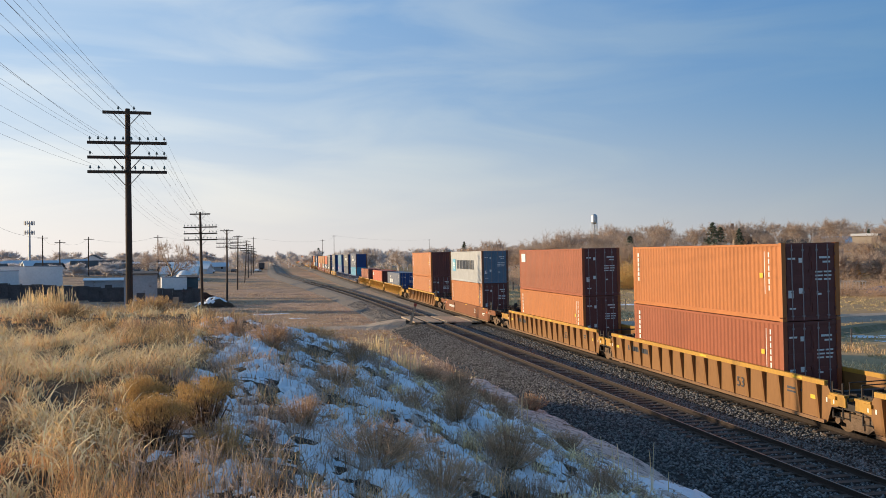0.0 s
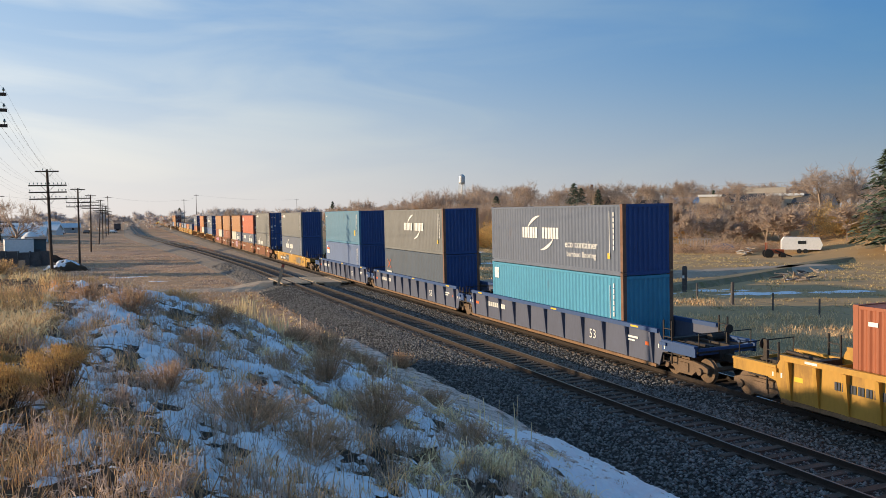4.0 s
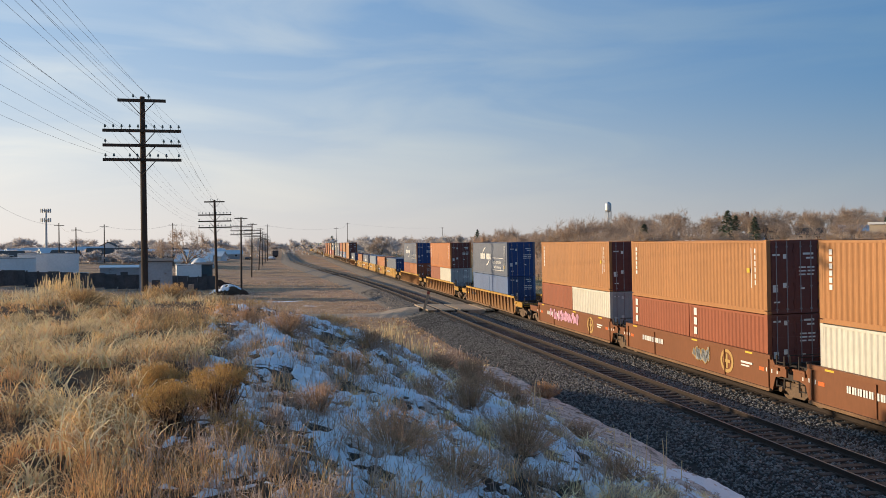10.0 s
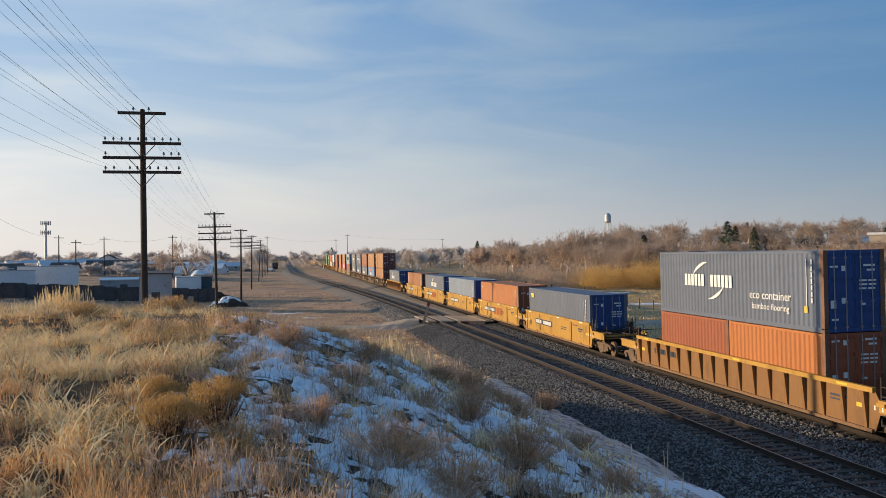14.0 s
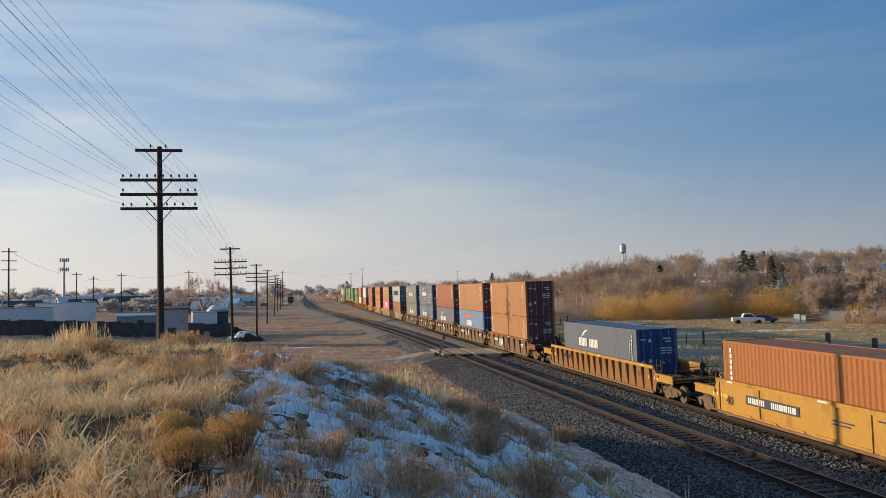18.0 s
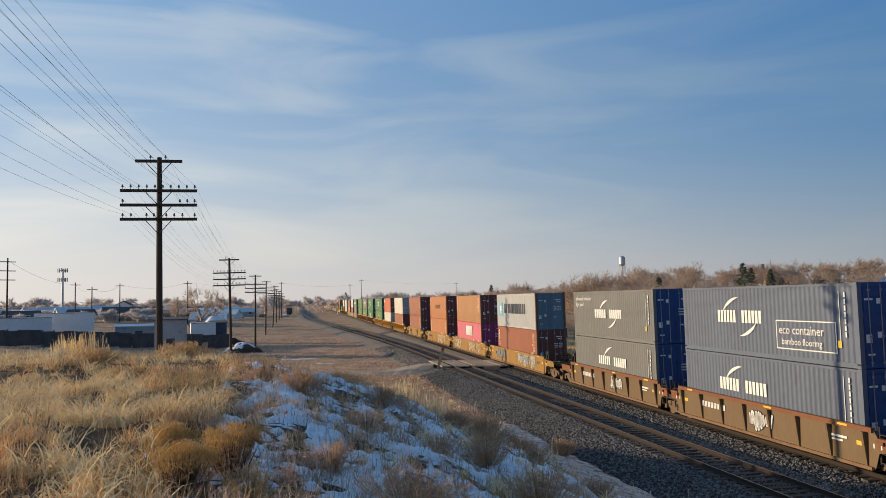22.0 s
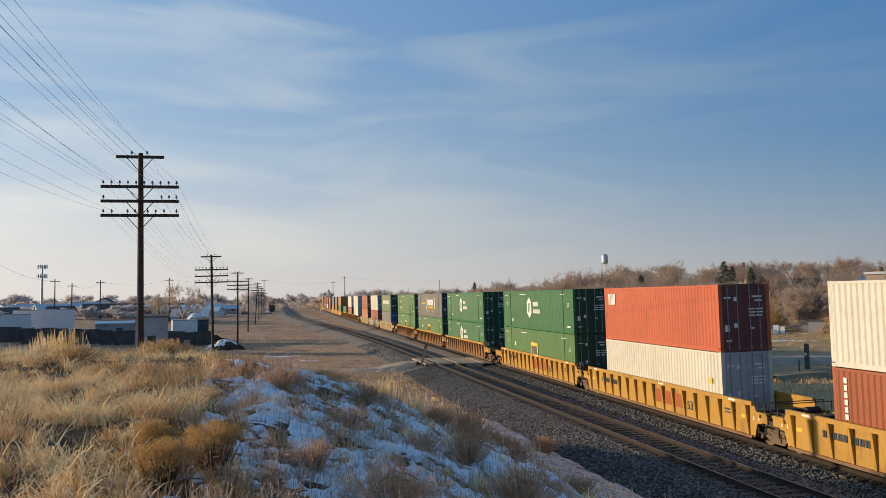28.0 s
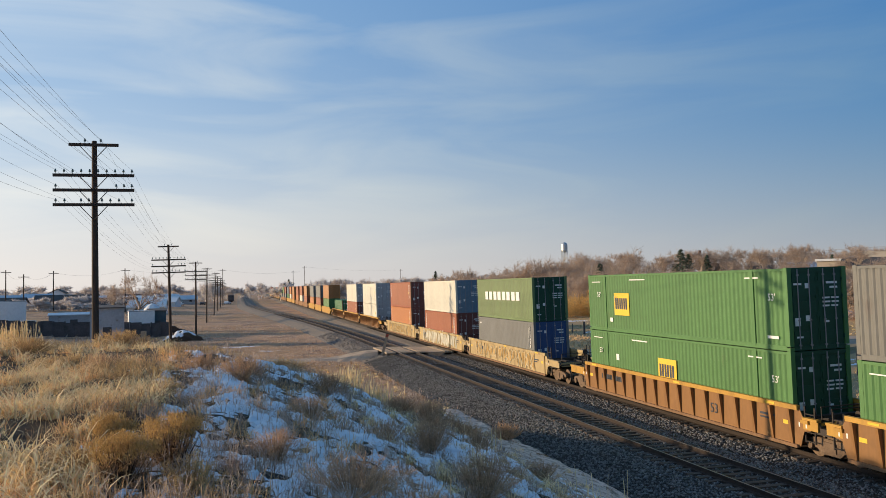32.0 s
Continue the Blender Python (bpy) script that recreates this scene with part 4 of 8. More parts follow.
        for x0, x1, z0, z1 in (row_bars(-wl + 1.9, -wl + 4.2, zt - 0.62, zt - 0.38, 9, 0.25) if ribbed or col is not YELLOW else []) + [(wl - 2.0, wl - 1.2, zt - 0.5, zt - 0.42), (wl - 2.0, wl - 1.4, zt - 0.62, zt - 0.56)] if ribbed or col is not YELLOW else [(wl - 2.0, wl - 1.2, zt - 0.5, zt - 0.42), (wl - 2.0, wl - 1.4, zt - 0.62, zt - 0.56), (wl * 0.2, wl * 0.2 + 1.1, zt - 0.62, zt - 0.57), (wl * 0.2, wl * 0.2 + 0.9, zt - 0.74, zt - 0.69), (wl * 0.55, wl * 0.55 + 0.8, zt - 0.3, zt - 0.25)]:
            s.box(x0, x1, y - 0.02, y - 0.012, z0, z1)
        tagged(put("marking", s.mesh("marking"), MARKW if col in (CARBROWN, CARBLUE, BROWN, CAROLIVE) else MARKD, car, label="number blocks too small to read"), kind="stuff")
    if not ribbed and col is YELLOW:
        x = -wl + 2.3
        put("plate", cached(("plate", zt), lambda: Shape().box(-0.05, 3.55, -0.012, 0.0, zt - 0.80, zt - 0.42).mesh("plate")), MARKD, car, (x, y - 0.006, 0), label="black plate behind the car's number")
        s = Shape()
        for x0, x1, z0, z1 in row_bars(x + 0.12, x + 1.35, zt - 0.73, zt - 0.49, 4, 0.2) + row_bars(x + 1.75, x + 3.4, zt - 0.73, zt - 0.49, 6, 0.2):
            s.box(x0, x1, y - 0.028, y - 0.02, z0, z1)
        tagged(put("marking", s.mesh("marking"), MARKW, car, label="white number blocks on the black plate"), kind="stuff")
        s = Shape()
        for k in range(7):
            a = -wl + 1.2 + 1.75 * k
            s.prism([(a, 0.345), (a + 1.5, 0.345), (a + 1.36, 0.47), (a + 0.14, 0.47)], y - 0.04, y)
        put("lower_rib", s.mesh("lower_rib"), col, car, label="stepped stiffening strip along the lower edge")
    if number:
        k = round(0.7 * (2 * wl - 0.6) / 1.72)
        nx = -wl + 0.3 + (2 * wl - 0.6) * ((k + 0.5) / round(2 * (wl - 0.3) / 1.72) if col in (CARBLUE, CAROLIVE) else (round(0.7 * 2 * (wl - 0.3)) + 0.5) / round(2 * (wl - 0.3))) - 0.3 if ribbed else (-wl + 0.7 if col is YELLOW else wl * 0.42)
        placed(number, 0.55, nx, 0.72, MARKW if col in (CARBROWN, CARBLUE, BROWN, CAROLIVE) else MARKD, car, y - 0.02)
    return car


def ladder(wl, is_end):
    s = Shape()
    top = 2.05 if is_end else 1.7
    for x in (wl + 0.25, wl + 0.72):
        s.tube((x, 0, 0.5), (x, 0, top), 0.036, sides=5)
    z = 0.55
    while z < top:
        s.box(wl + 0.24, wl + 0.73, -0.018, 0.018, z - 0.015, z + 0.015)
        z += 0.3
    return s.mesh("ladder")


def cross_rail(out):
    s = Shape()
    for y in (-1.15, 1.15):
        s.tube((out - 0.1, y, 1.12), (out - 0.1, y, 1.76), 0.02, sides=5)
    s.tube((out - 0.1, -1.17, 1.75), (out - 0.1, 1.17, 1.75), 0.02, sides=5)
    return s.mesh("grab_rail")


# the train's make-up: wells, then what they carry
Z0 = 0.56


def ride(thing, u, z=0.0):
    TRAIN.append((thing, u, z))
    return thing


def car_of(us, p, col, ribbed, label, **kw):
    last = len(us) - 1
    out = []
    for i, u in enumerate(us):
        out.append(ride(well_car(p, col, ribbed, label, front=i == 0, ends=(i == last, i == 0), **kw), u))
    return out


def scrawl(car, x0, x1, z0, z1, n, seed, fill=None, edge=None):
    """Spray-painted tangle of strokes along a car's side, as plain shapes."""
    r = random.Random(seed)
    n = round(n * 1.4)
    d = (x1 - x0) / n
    strokes = []
    for i in range(n):
        cx = x0 + d * (i + 0.5)
        lo, hi = z0 + r.uniform(-0.05, 0.12), z1 + r.uniform(-0.15, 0.06)
        px, pz = cx - d * r.uniform(0.2, 0.5), r.choice((lo, hi))
        for k in range(r.choice((4, 5, 6))):
            qx, qz = cx + d * r.uniform(-0.5, 0.5), (hi if pz < (lo + hi) / 2 else lo) + r.uniform(-0.3, 0.3) * (hi - lo)
            strokes.append((px, pz, qx, min(hi, max(lo, qz)), r.uniform(0.09, 0.15)))
            px, pz = qx, qz
    for layer, (m, grow) in enumerate(((edge or MARKW, 1.7), (fill or MARKP, 0.9))):
        s = Shape()
        for px, pz, qx, qz, w in strokes:
            dx, dz = qx - px, qz - pz
            q = math.hypot(dx, dz) + 1e-6
            nx, nz, w = -dz / q * w * grow * 0.5, dx / q * w * grow * 0.5, w * grow * 0.5
            ex, ez = dx / q * w * 0.7, dz / q * w * 0.7
            s.prism([(px - ex + nx * 0.5, pz - ez + nz * 0.5), (px + nx, pz + nz), (qx + nx, qz + nz), (qx + ex + nx * 0.4, qz + ez + nz * 0.4), (qx + ex - nx * 0.4, qz + ez - nz * 0.4), (qx - nx, qz - nz), (px - nx, pz - nz)], -1.385 - 0.004 * layer, -1.372 - 0.004 * layer)
        tagged(put("graffiti", s.mesh("graffiti"), m, car, label="spray-painted graffiti strokes"), kind="stuff")


def ring_mark(car, x, z):
    s = Shape()
    for i in range(20):
        a, b = 2 * math.pi * i / 20, 2 * math.pi * (i + 1) / 20
        s.quad(*[(x + q * math.cos(t), -1.372, z + q * math.sin(t)) for q, t in ((0.5, a), (0.5, b), (0.36, b), (0.36, a))])
    s.box(x - 0.26, x + 0.26, -1.376, -1.37, z - 0.07, z + 0.07)
    s.box(x - 0.07, x + 0.07, -1.377, -1.371, z - 0.3, z + 0.3)
    tagged(put("emblem", s.mesh("emblem"), MARKT, car, label="round tan emblem"), kind="stuff")


def big_blocks(car, x, z, m):
    s = Shape()
    for k in range(3):
        s.box(x + k * 0.95, x + k * 0.95 + 0.75, -1.382, -1.372, z, z + 0.62)
    tagged(put("marking", s.mesh("marking"), m, car, label="large rust-red letter blocks"), kind="stuff")


MARKT = mat("tan_marking", (0.48, 0.30, 0.10), vary=0.1, bump=0)
MARKR = mat("rust_red_marking", (0.36, 0.09, 0.02), vary=0.1, bump=0)
MARKG = mat("grey_spray", (0.30, 0.32, 0.33), vary=0.15, bump=0)
RIBTXT = "dusty ochre well car with ribbed sides"
car_of([17.6, 36.9, 55.97], 19.25, OCHRE, True, RIBTXT, chord=YELLOW, number="53")
car_of([79.08], 19.3, CARBROWN, False, "low brown smooth-sided single well car", zt=1.34, number="53")
car_of([101.82], 19.3, OCHRE, True, RIBTXT, chord=YELLOW)
yy = car_of([125.0, 143.9, 162.8], 19.2, YELLOW, True, "bright yellow well car with ribbed sides", number="53")
car_of([185.81, 205.11, 224.41], 19.25, CARBLUE, True, "slate-blue well car with ribbed sides and a blue top chord", chord=DBLUE, number="53")
yl = car_of([248.5], 20.0, YELLOW, False, "long yellow smooth-sided single well car with graffiti patches", zt=1.35)
bn = car_of([270.07, 285.33, 300.55, 315.81, 330.99], 15.24, CARBROWN, False, "brown smooth-sided well car with white stencils", zt=1.6)
car_of([352.28], 19.3, OCHRE, True, RIBTXT, chord=YELLOW)
car_of([375.43], 19.3, OCHRE, True, RIBTXT, chord=YELLOW)
car_of([398.51], 19.3, OCHRE, True, RIBTXT, chord=YELLOW)
ty = car_of([420.1, 435.2, 450.2, 465.4, 480.4], 15.15, YELLOW, False, "yellow smooth-sided well car with dark stencils", zt=1.72, number="40")
car_of([501.77], 19.2, OCHRE, True, RIBTXT, chord=YELLOW)
ob = car_of([523.3, 538.9, 554.38, 569.75, 585.25], 15.45, CAROLIVE, True, "dusty olive-brown well car with ribbed sides and chalk scrawls", chord=CARBROWN, zt=1.58)
gy = car_of([606.27, 625.4, 644.5], 19.1, DYELLOW, False, "yellow smooth-sided well car covered in graffiti", zt=1.5, number="53")
gz = car_of([665.81], 16.2, DYELLOW, False, "yellow smooth-sided well car with graffiti", zt=1.5)
yr = car_of([687.0, 706.16, 725.39], 19.2, YELLOW, True, "bright yellow well car with ribbed sides", number="53")
car_of([748.4, 767.66, 786.86], 19.2, OCHRE, True, "orange-brown well car with ribbed sides", chord=YELLOW, number="53")
gw = car_of([809.64, 828.48, 847.31], 19.0, PALECAR, False, "pale graffitied smooth-sided well car", zt=1.6)
car_of([870.4, 889.6, 908.8], 19.2, OCHRE, True, RIBTXT, chord=YELLOW)
far_u, u = [], 932.0
while u < 1360:
    us = [u, u + 19.25, u + 38.5]
    car_of(us, 19.25, OCHRE if len(far_u) % 2 else YELLOW, True, RIBTXT, stripes=False, plain=True)
    far_u += us
    u += 38.5 + 23.1


for c in bn:
    ring_mark(c, 3.4, 1.0)
scrawl(bn[2], 0.3, 3.0, 0.75, 1.75, 5, 21)
scrawl(bn[3], 0.6, 2.0, 0.75, 1.25, 4, 22, MARKG, MARKT)
scrawl(bn[4], -4.0, 1.5, 0.9, 1.35, 9, 23, MARKP, MARKP)
for k, c in enumerate(ob):
    scrawl(c, -2.6 + 0.7 * k, -1.0 + 0.7 * k, 0.7, 1.25, 5, 60 + k, MARKW, MARKD)
for c in ty[1::2]:
    big_blocks(c, -1.0, 0.75, MARKR)
for c in yr[1:] + yy[1:2]:
    big_blocks(c, 0.2, 0.7, MARKR)
scrawl(yl[0], -3.0, -1.0, 0.6, 1.15, 3, 24, MARKG, MARKD)
scrawl(yl[0], 3.4, 6.0, 0.6, 1.15, 4, 25, MARKG, MARKT)
scrawl(gy[0], -6.2, -2.6, 0.6, 1.4, 5, 26, MARKG, MARKD)
scrawl(gy[0], 1.2, 6.0, 0.6, 1.4, 6, 27, MARKG, MARKW)
scrawl(gy[1], -7.0, -3.4, 0.55, 1.5, 5, 28, MARKT, MARKW)
scrawl(gy[1], 0.6, 6.4, 0.55, 1.5, 6, 29, MARKT, MARKW)
scrawl(gy[2], 0.6, 6.0, 0.55, 1.5, 5, 30, MARKT, MARKW)
scrawl(gz[0], 0.0, 3.0, 0.6, 1.3, 5, 31, MARKT, MARKG)
PALEG = mat("pale_spray_paint", (0.55, 0.50, 0.36), vary=0.25, scale=3, bump=0)
for k, c in enumerate(gw):
    scrawl(c, -6.5, 6.5, 0.55, 1.45, 15, 33 + k, CREAM if k % 2 else MARKT, PALEG)


def load(u, *boxes):
    """Containers stacked on the well at u, from below; a tuple is a pair of half-length ones."""
    z = Z0
    for b in boxes:
        if isinstance(b, tuple):
            ride(b[0], u + 3.06, z)
            ride(b[1], u - 3.06, z)
            b = b[0]
        else:
            ride(b, u, z)
        z += b["height"] + 0.006


def box(col, label, L=12.19, H=2.896, **kw):
    c = container(col, label, L, H, **kw)
    c["height"] = H
    return c


def half(col, label, **kw):
    return box(col, label, L=6.06, H=2.591, **kw)


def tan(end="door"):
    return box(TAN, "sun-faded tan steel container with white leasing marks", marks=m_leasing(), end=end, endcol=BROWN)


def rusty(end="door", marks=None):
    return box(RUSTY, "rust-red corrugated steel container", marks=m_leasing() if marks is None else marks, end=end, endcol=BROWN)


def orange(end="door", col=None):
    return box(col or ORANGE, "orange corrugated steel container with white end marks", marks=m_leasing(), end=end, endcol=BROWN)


def cma(col=None, end="door", cx=0.0, cz=1.62, low=True, w=2.7, words=False):
    c = box(col or GREYB, "grey-blue steel container with white crescent emblem", marks=m_swoosh(cx, cz, 0.92, low, w), end=end, endcol=NAVY)
    if words:
        placed("eco container", 0.48, 1.6, 1.02, MARKW, c)
        placed("bamboo flooring", 0.36, 1.75, 0.62, MARKW, c)
        if words == "framed":
            rim = cached("word_frame", lambda: bars([(1.42, 4.95, 1.50, 1.54), (1.42, 4.95, 0.44, 0.48), (1.42, 1.46, 0.48, 1.50), (4.91, 4.95, 0.48, 1.50)]))
            put("marking", rim, MARKW, c, label="thin white frame round the words")
    return c


def red(end="door"):
    return box(REDP, "bright red leased container with pale letter blocks", marks=m_blocks(-5.5, -4.55, 1.95, 2.55, 3), end=end, endcol=BROWN)


def cream():
    return box(CREAM, "cream-white corrugated steel container", marks=m_square(5.0, 5.3, 1.5, 1.75, MARKY, "small yellow placard"), endcol=LGREY)


def slate(end="end"):
    return box(SLATE, "slate-grey container with small orange and white letter blocks", marks=m_blocks(-4.9, -3.3, 2.3, 2.58, 5) + m_cross(-5.35, -4.98, 2.3, 2.58) + m_plain(), end=end, endcol=NAVY)


def star_box():
    return box(LGREY, "pale grey container with star emblem and dark letter blocks", marks=m_star(), endcol=DGREYBLUE)


DGREYBLUE = paint("grey_blue_door_paint", (0.16, 0.25, 0.33))


def green53(col, kind, px=-0.2):
    c = box(col, "green fifty-three-foot domestic container", L=16.15, end="door", endcol=SHADEDG)
    if kind == "emblem":
        s = Shape().prism([(-1.1 + 0.62 * math.sin(a), 1.6 + 0.78 * math.cos(a)) for a in (math.pi * k / 3 for k in range(6))], -W2 - 0.012, -W2 - 0.004)
        e = put("marking", s.mesh("marking"), MARKW, c, label="white hexagon emblem")
        s = Shape()
        for x0, x1, z0, z1 in [(-1.36, -1.2, 1.25, 1.95), (-1.0, -0.84, 1.25, 1.95)]:
            s.box(x0, x1, -W2 - 0.02, -W2 - 0.012, z0, z1)
        put("marking", s.mesh("marking"), col, e)
        tagged(put("marking", bars(row_bars(-0.2, 1.0, 1.72, 2.05, 3) + row_bars(-0.2, 1.5, 1.2, 1.5, 5)), MARKW, c, label="white letter blocks"), kind="stuff")
    elif kind == "patch":
        e = put("panel_mark", bars([(px - 0.78, px + 0.78, 0.85, 1.95)]), MARKY, c, label="yellow panel with dark letter blocks")
        tagged(put("marking", bars(row_bars(px - 0.65, px + 0.65, 1.15, 1.7, 3), y=-W2 - 0.014), MARKD, e), kind="stuff")
        put("marking", bars([(-5.1, -4.8, 1.5, 1.8)]), MARKW, c, label="small white placard")
    tagged(put("marking", bars([(-3.4, -1.9, 2.57, 2.62), (5.7, 6.5, 2.54, 2.59), (-7.6, -6.6, 2.5, 2.54), (6.9, 7.5, 0.4, 0.5), (-5.6, -5.3, 0.5, 0.7)]), MARKW, c, label="small white lettering"), kind="stuff")
    for x in (-7.0, 7.0):
        placed("53'", 0.36, x, 1.75, MARKW, c)
    for x in (-6.1, 6.1):
        put("lifting_post", cached("liftpost", lambda: Shape().box(-0.09, 0.09, -W2 - 0.01, -W2 + 0.03, 0.1, 2.86).mesh("lifting_post")), col, c, (x, 0, 0))
    return c


load(36.9, rusty(), orange())
load(55.97, orange(), rusty(marks=m_square(-5.6, -4.7, 2.0, 2.6, MARKW, "white panel")))
load(79.08, orange(), star_box())
load(101.82, orange(), orange("end"))
load(125.0, cma(cx=-2.0))
load(143.9, red("end"))
load(162.8, rusty("end", m_plain()))
load(185.81, box(CYAN, "bright cyan container with rust streaks", marks=m_square(-5.8, -5.3, 2.05, 2.6, MARKW, "white panel") + m_plain(), end="end", endcol=CYAN), cma(end="end", cx=-0.7, w=3.6, words=True))
load(205.11, box(NIGHTG, "dark grey-blue container with an orange cross mark", marks=m_cross(-5.5, -4.6, 1.45, 2.1) + m_blocks(-5.6, -4.4, 1.05, 1.25, 5), end="end", endcol=NAVY), cma(SLATE, "end", 0.6, 1.7, True, 4.0))
load(224.41, box(LBLUE, "faded light blue container with a small emblem panel", marks=m_square(-5.6, -4.7, 1.75, 2.1, MARKW, "white panel") + m_square(-5.6, -4.7, 2.12, 2.3, MARKO, "orange bar") + m_plain(), end="end", endcol=NAVY), box(TEAL, "faded teal container with a yellow placard", marks=m_plain() + m_square(4.5, 4.85, 0.75, 1.2, MARKY, "yellow placard"), end="end", endcol=NAVY))
load(248.5, cma(end="end", cx=-1.2, cz=1.75, w=4.2), slate())
load(270.07, cma(SLATE, "door", -2.0, 1.5, True, 4.2), slate("door"))
load(285.33, (half(GREYB, "half-length grey-blue container with pale letter blocks", marks=m_blocks(-1.9, 0.8, 1.7, 2.2, 5)), half(GREYB, "half-length grey-blue container with crescent emblem", marks=m_swoosh(-0.2, 1.6, 0.9, False, 3.2)[:1], endcol=NAVY)), red())
load(300.55, (half(CREAM, "half-length cream steel container"), half(GREYB, "half-length grey-blue container with crescent emblem", marks=m_swoosh(-0.2, 1.6, 0.9, False, 3.2)[:1], endcol=NAVY)), tan())
load(315.81, (half(RUSTY, "half-length rust-red steel container", marks=[(bars(col_bars(-2.6, 1.2, 2.5, 3, 0.25)), MARKW, "white letter blocks")], endcol=BROWN), half(RUSTY, "half-length rust-red steel container", marks=[(bars(col_bars(-2.6, 1.2, 2.5, 3, 0.25)), MARKW, "white letter blocks")], endcol=BROWN)), tan())
load(330.99, (half(RUSTY, "half-length rust-red steel container"), half(CREAM, "half-length cream steel container", endcol=LGREY)), tan())
load(352.28, (half(LBLUE, "half-length light blue steel container", endcol=DBLUE), half(LBLUE, "half-length light blue steel container", endcol=DBLUE)), cma(cx=-1.0, w=4.0, words="framed"))
load(375.43, (half(RUSTY, "half-length rust-red steel container"), half(CREAM, "half-length cream steel container", endcol=LGREY)), orange())
load(398.51, (half(RUSTY, "half-length rust-red steel container"), half(ORANGE, "half-length orange steel container", endcol=RUSTY)), cma(cx=-1.6, w=4.0, words=True))
load(420.1, box(GREYB, "grey-blue container riding alone in its well", marks=m_plain() + m_square(-5.5, -4.9, 2.2, 2.5, MARKY, "yellow placard"), endcol=NAVY))
load(435.2, box(ORANGE, "pinkish orange container riding alone in its well", marks=m_plain(), endcol=RUSTY))
load(450.2, box(FADEB, "pale blue container riding alone in its well", marks=m_plain(), end="end", endcol=NAVY))
load(465.4, cma(cx=0.0, cz=1.75, low=False, w=3.4))
load(480.4, orange("end", BURNT))
load(501.77, cma(cx=-1.4, cz=1.7, low=False, w=3.4))
load(523.3, tan(), tan())
load(538.9, box(SKYB, "light blue container with an orange stripe emblem", marks=m_square(-2.6, 0.2, 2.1, 2.45, MARKO, "orange emblem") + m_blocks(-2.0, 0.6, 1.25, 1.8, 3) + m_plain(), endcol=DBLUE), tan())
load(554.38, cma(cx=-1.2, cz=1.5, low=False, w=3.6), rusty())
load(569.75, cma(cx=-1.2, cz=1.6, low=False, w=3.6), cma(cx=-1.2, w=3.4, words="framed"))
adv = cma(SLATE, cx=-0.2, cz=1.5, w=4.2)
placed("advanced container", 0.36, -5.6, 2.32, MARKW, adv)
placed("light steel", 0.36, -5.6, 1.94, MARKW, adv)
load(585.25, cma(SLATE, cx=0.2, cz=1.6, low=False, w=4.2), adv)
load(606.27, rusty(), star_box())
load(625.4, box(PINK, "bright magenta container with white letter blocks", marks=m_blocks(-1.2, 2.1, 1.5, 2.5, 3), endcol=MAGENTA), tan())
load(644.5, orange(), box(ORANGE, "orange container with faint yellow letter blocks", marks=m_blocks(-1.8, 1.8, 1.3, 1.8, 6, OCHRE) + m_plain(), endcol=BROWN))
load(665.81, rusty(), rusty())
load(687.0, rusty("end"), cream())
load(706.16, cream(), red())
load(725.39, green53(GREEN, "patch"), green53(DGREEN, "emblem"))
load(748.4, green53(DGREEN, "emblem"), green53(DGREEN, "emblem"))


# near-black colour carries the shade on the grey container's end
DARKEND = paint("near_black_shaded_end", (0.015, 0.025, 0.045))


WARMG = paint("warm_grey_paint", (0.175, 0.172, 0.155))


def grey53():
    c = box(WARMG, "grey fifty-three-foot container with yellow bracket emblem", L=16.15, endcol=DARKEND)
    tagged(put("marking", bars(row_bars(-1.0, 2.9, 1.45, 2.15, 3) + [(-1.9, -1.7, 0.9, 2.4), (-1.9, -1.4, 2.3, 2.4), (-1.9, -1.4, 0.9, 1.0), (3.6, 3.8, 0.9, 2.4), (3.3, 3.8, 2.3, 2.4), (3.3, 3.8, 0.9, 1.0)]), MARKW, c, label="cream letter blocks between brackets"), kind="stuff")
    tagged(put("marking", bars(row_bars(-0.9, 2.8, 1.05, 1.3, 9) + [(-1.4, -1.1, 0.55, 0.8), (-1.0, -0.7, 0.55, 0.8), (2.6, 2.9, 0.55, 0.8), (3.0, 3.3, 0.55, 0.8)] + row_bars(-5.2, -2.1, 1.62, 1.78, 12)), MARKY, c, label="yellow letter blocks"), kind="stuff")
    for x in (-6.1, 6.1):
        put("lifting_post", cached("liftpost", lambda: None), WARMG, c, (x, 0, 0))
    return c


load(767.66, green53(GREEN, "patch"), grey53())
load(786.86, green53(GREEN, "patch"), green53(GREEN, "patch", -4.3))
load(809.64, box(SLATE, "blue-grey corrugated steel container", marks=m_plain(), endcol=DBLUE), box(OLIVE, "olive green container with spaced white letter blocks", marks=m_blocks(-4.0, 4.0, 1.35, 1.95, 4), endcol=SHADEDG))
load(828.48, rusty(), box(CREAM, "cream-white corrugated steel container", endcol=DGREYBLUE))
load(847.31, orange(), rusty())
load(870.4, cream(), cream())
load(889.6, rusty(), box(CREAM, "cream-white corrugated steel container", endcol=LGREY))
load(908.8, box(DGREEN, "green container riding alone in its well", endcol=DGREEN))
rng = random.Random(7)
for u in far_u:
    k = rng.random()
    pick = lambda: rng.choice((ORANGE, RUSTY, GREEN, CREAM, GREYB, DGREEN, TAN, REDP, SLATE))
    a, b = pick(), pick()
    load(u, box(a, "weathered steel container far down the train", end="end"), box(b, "weathered steel container far down the train", end="end"))


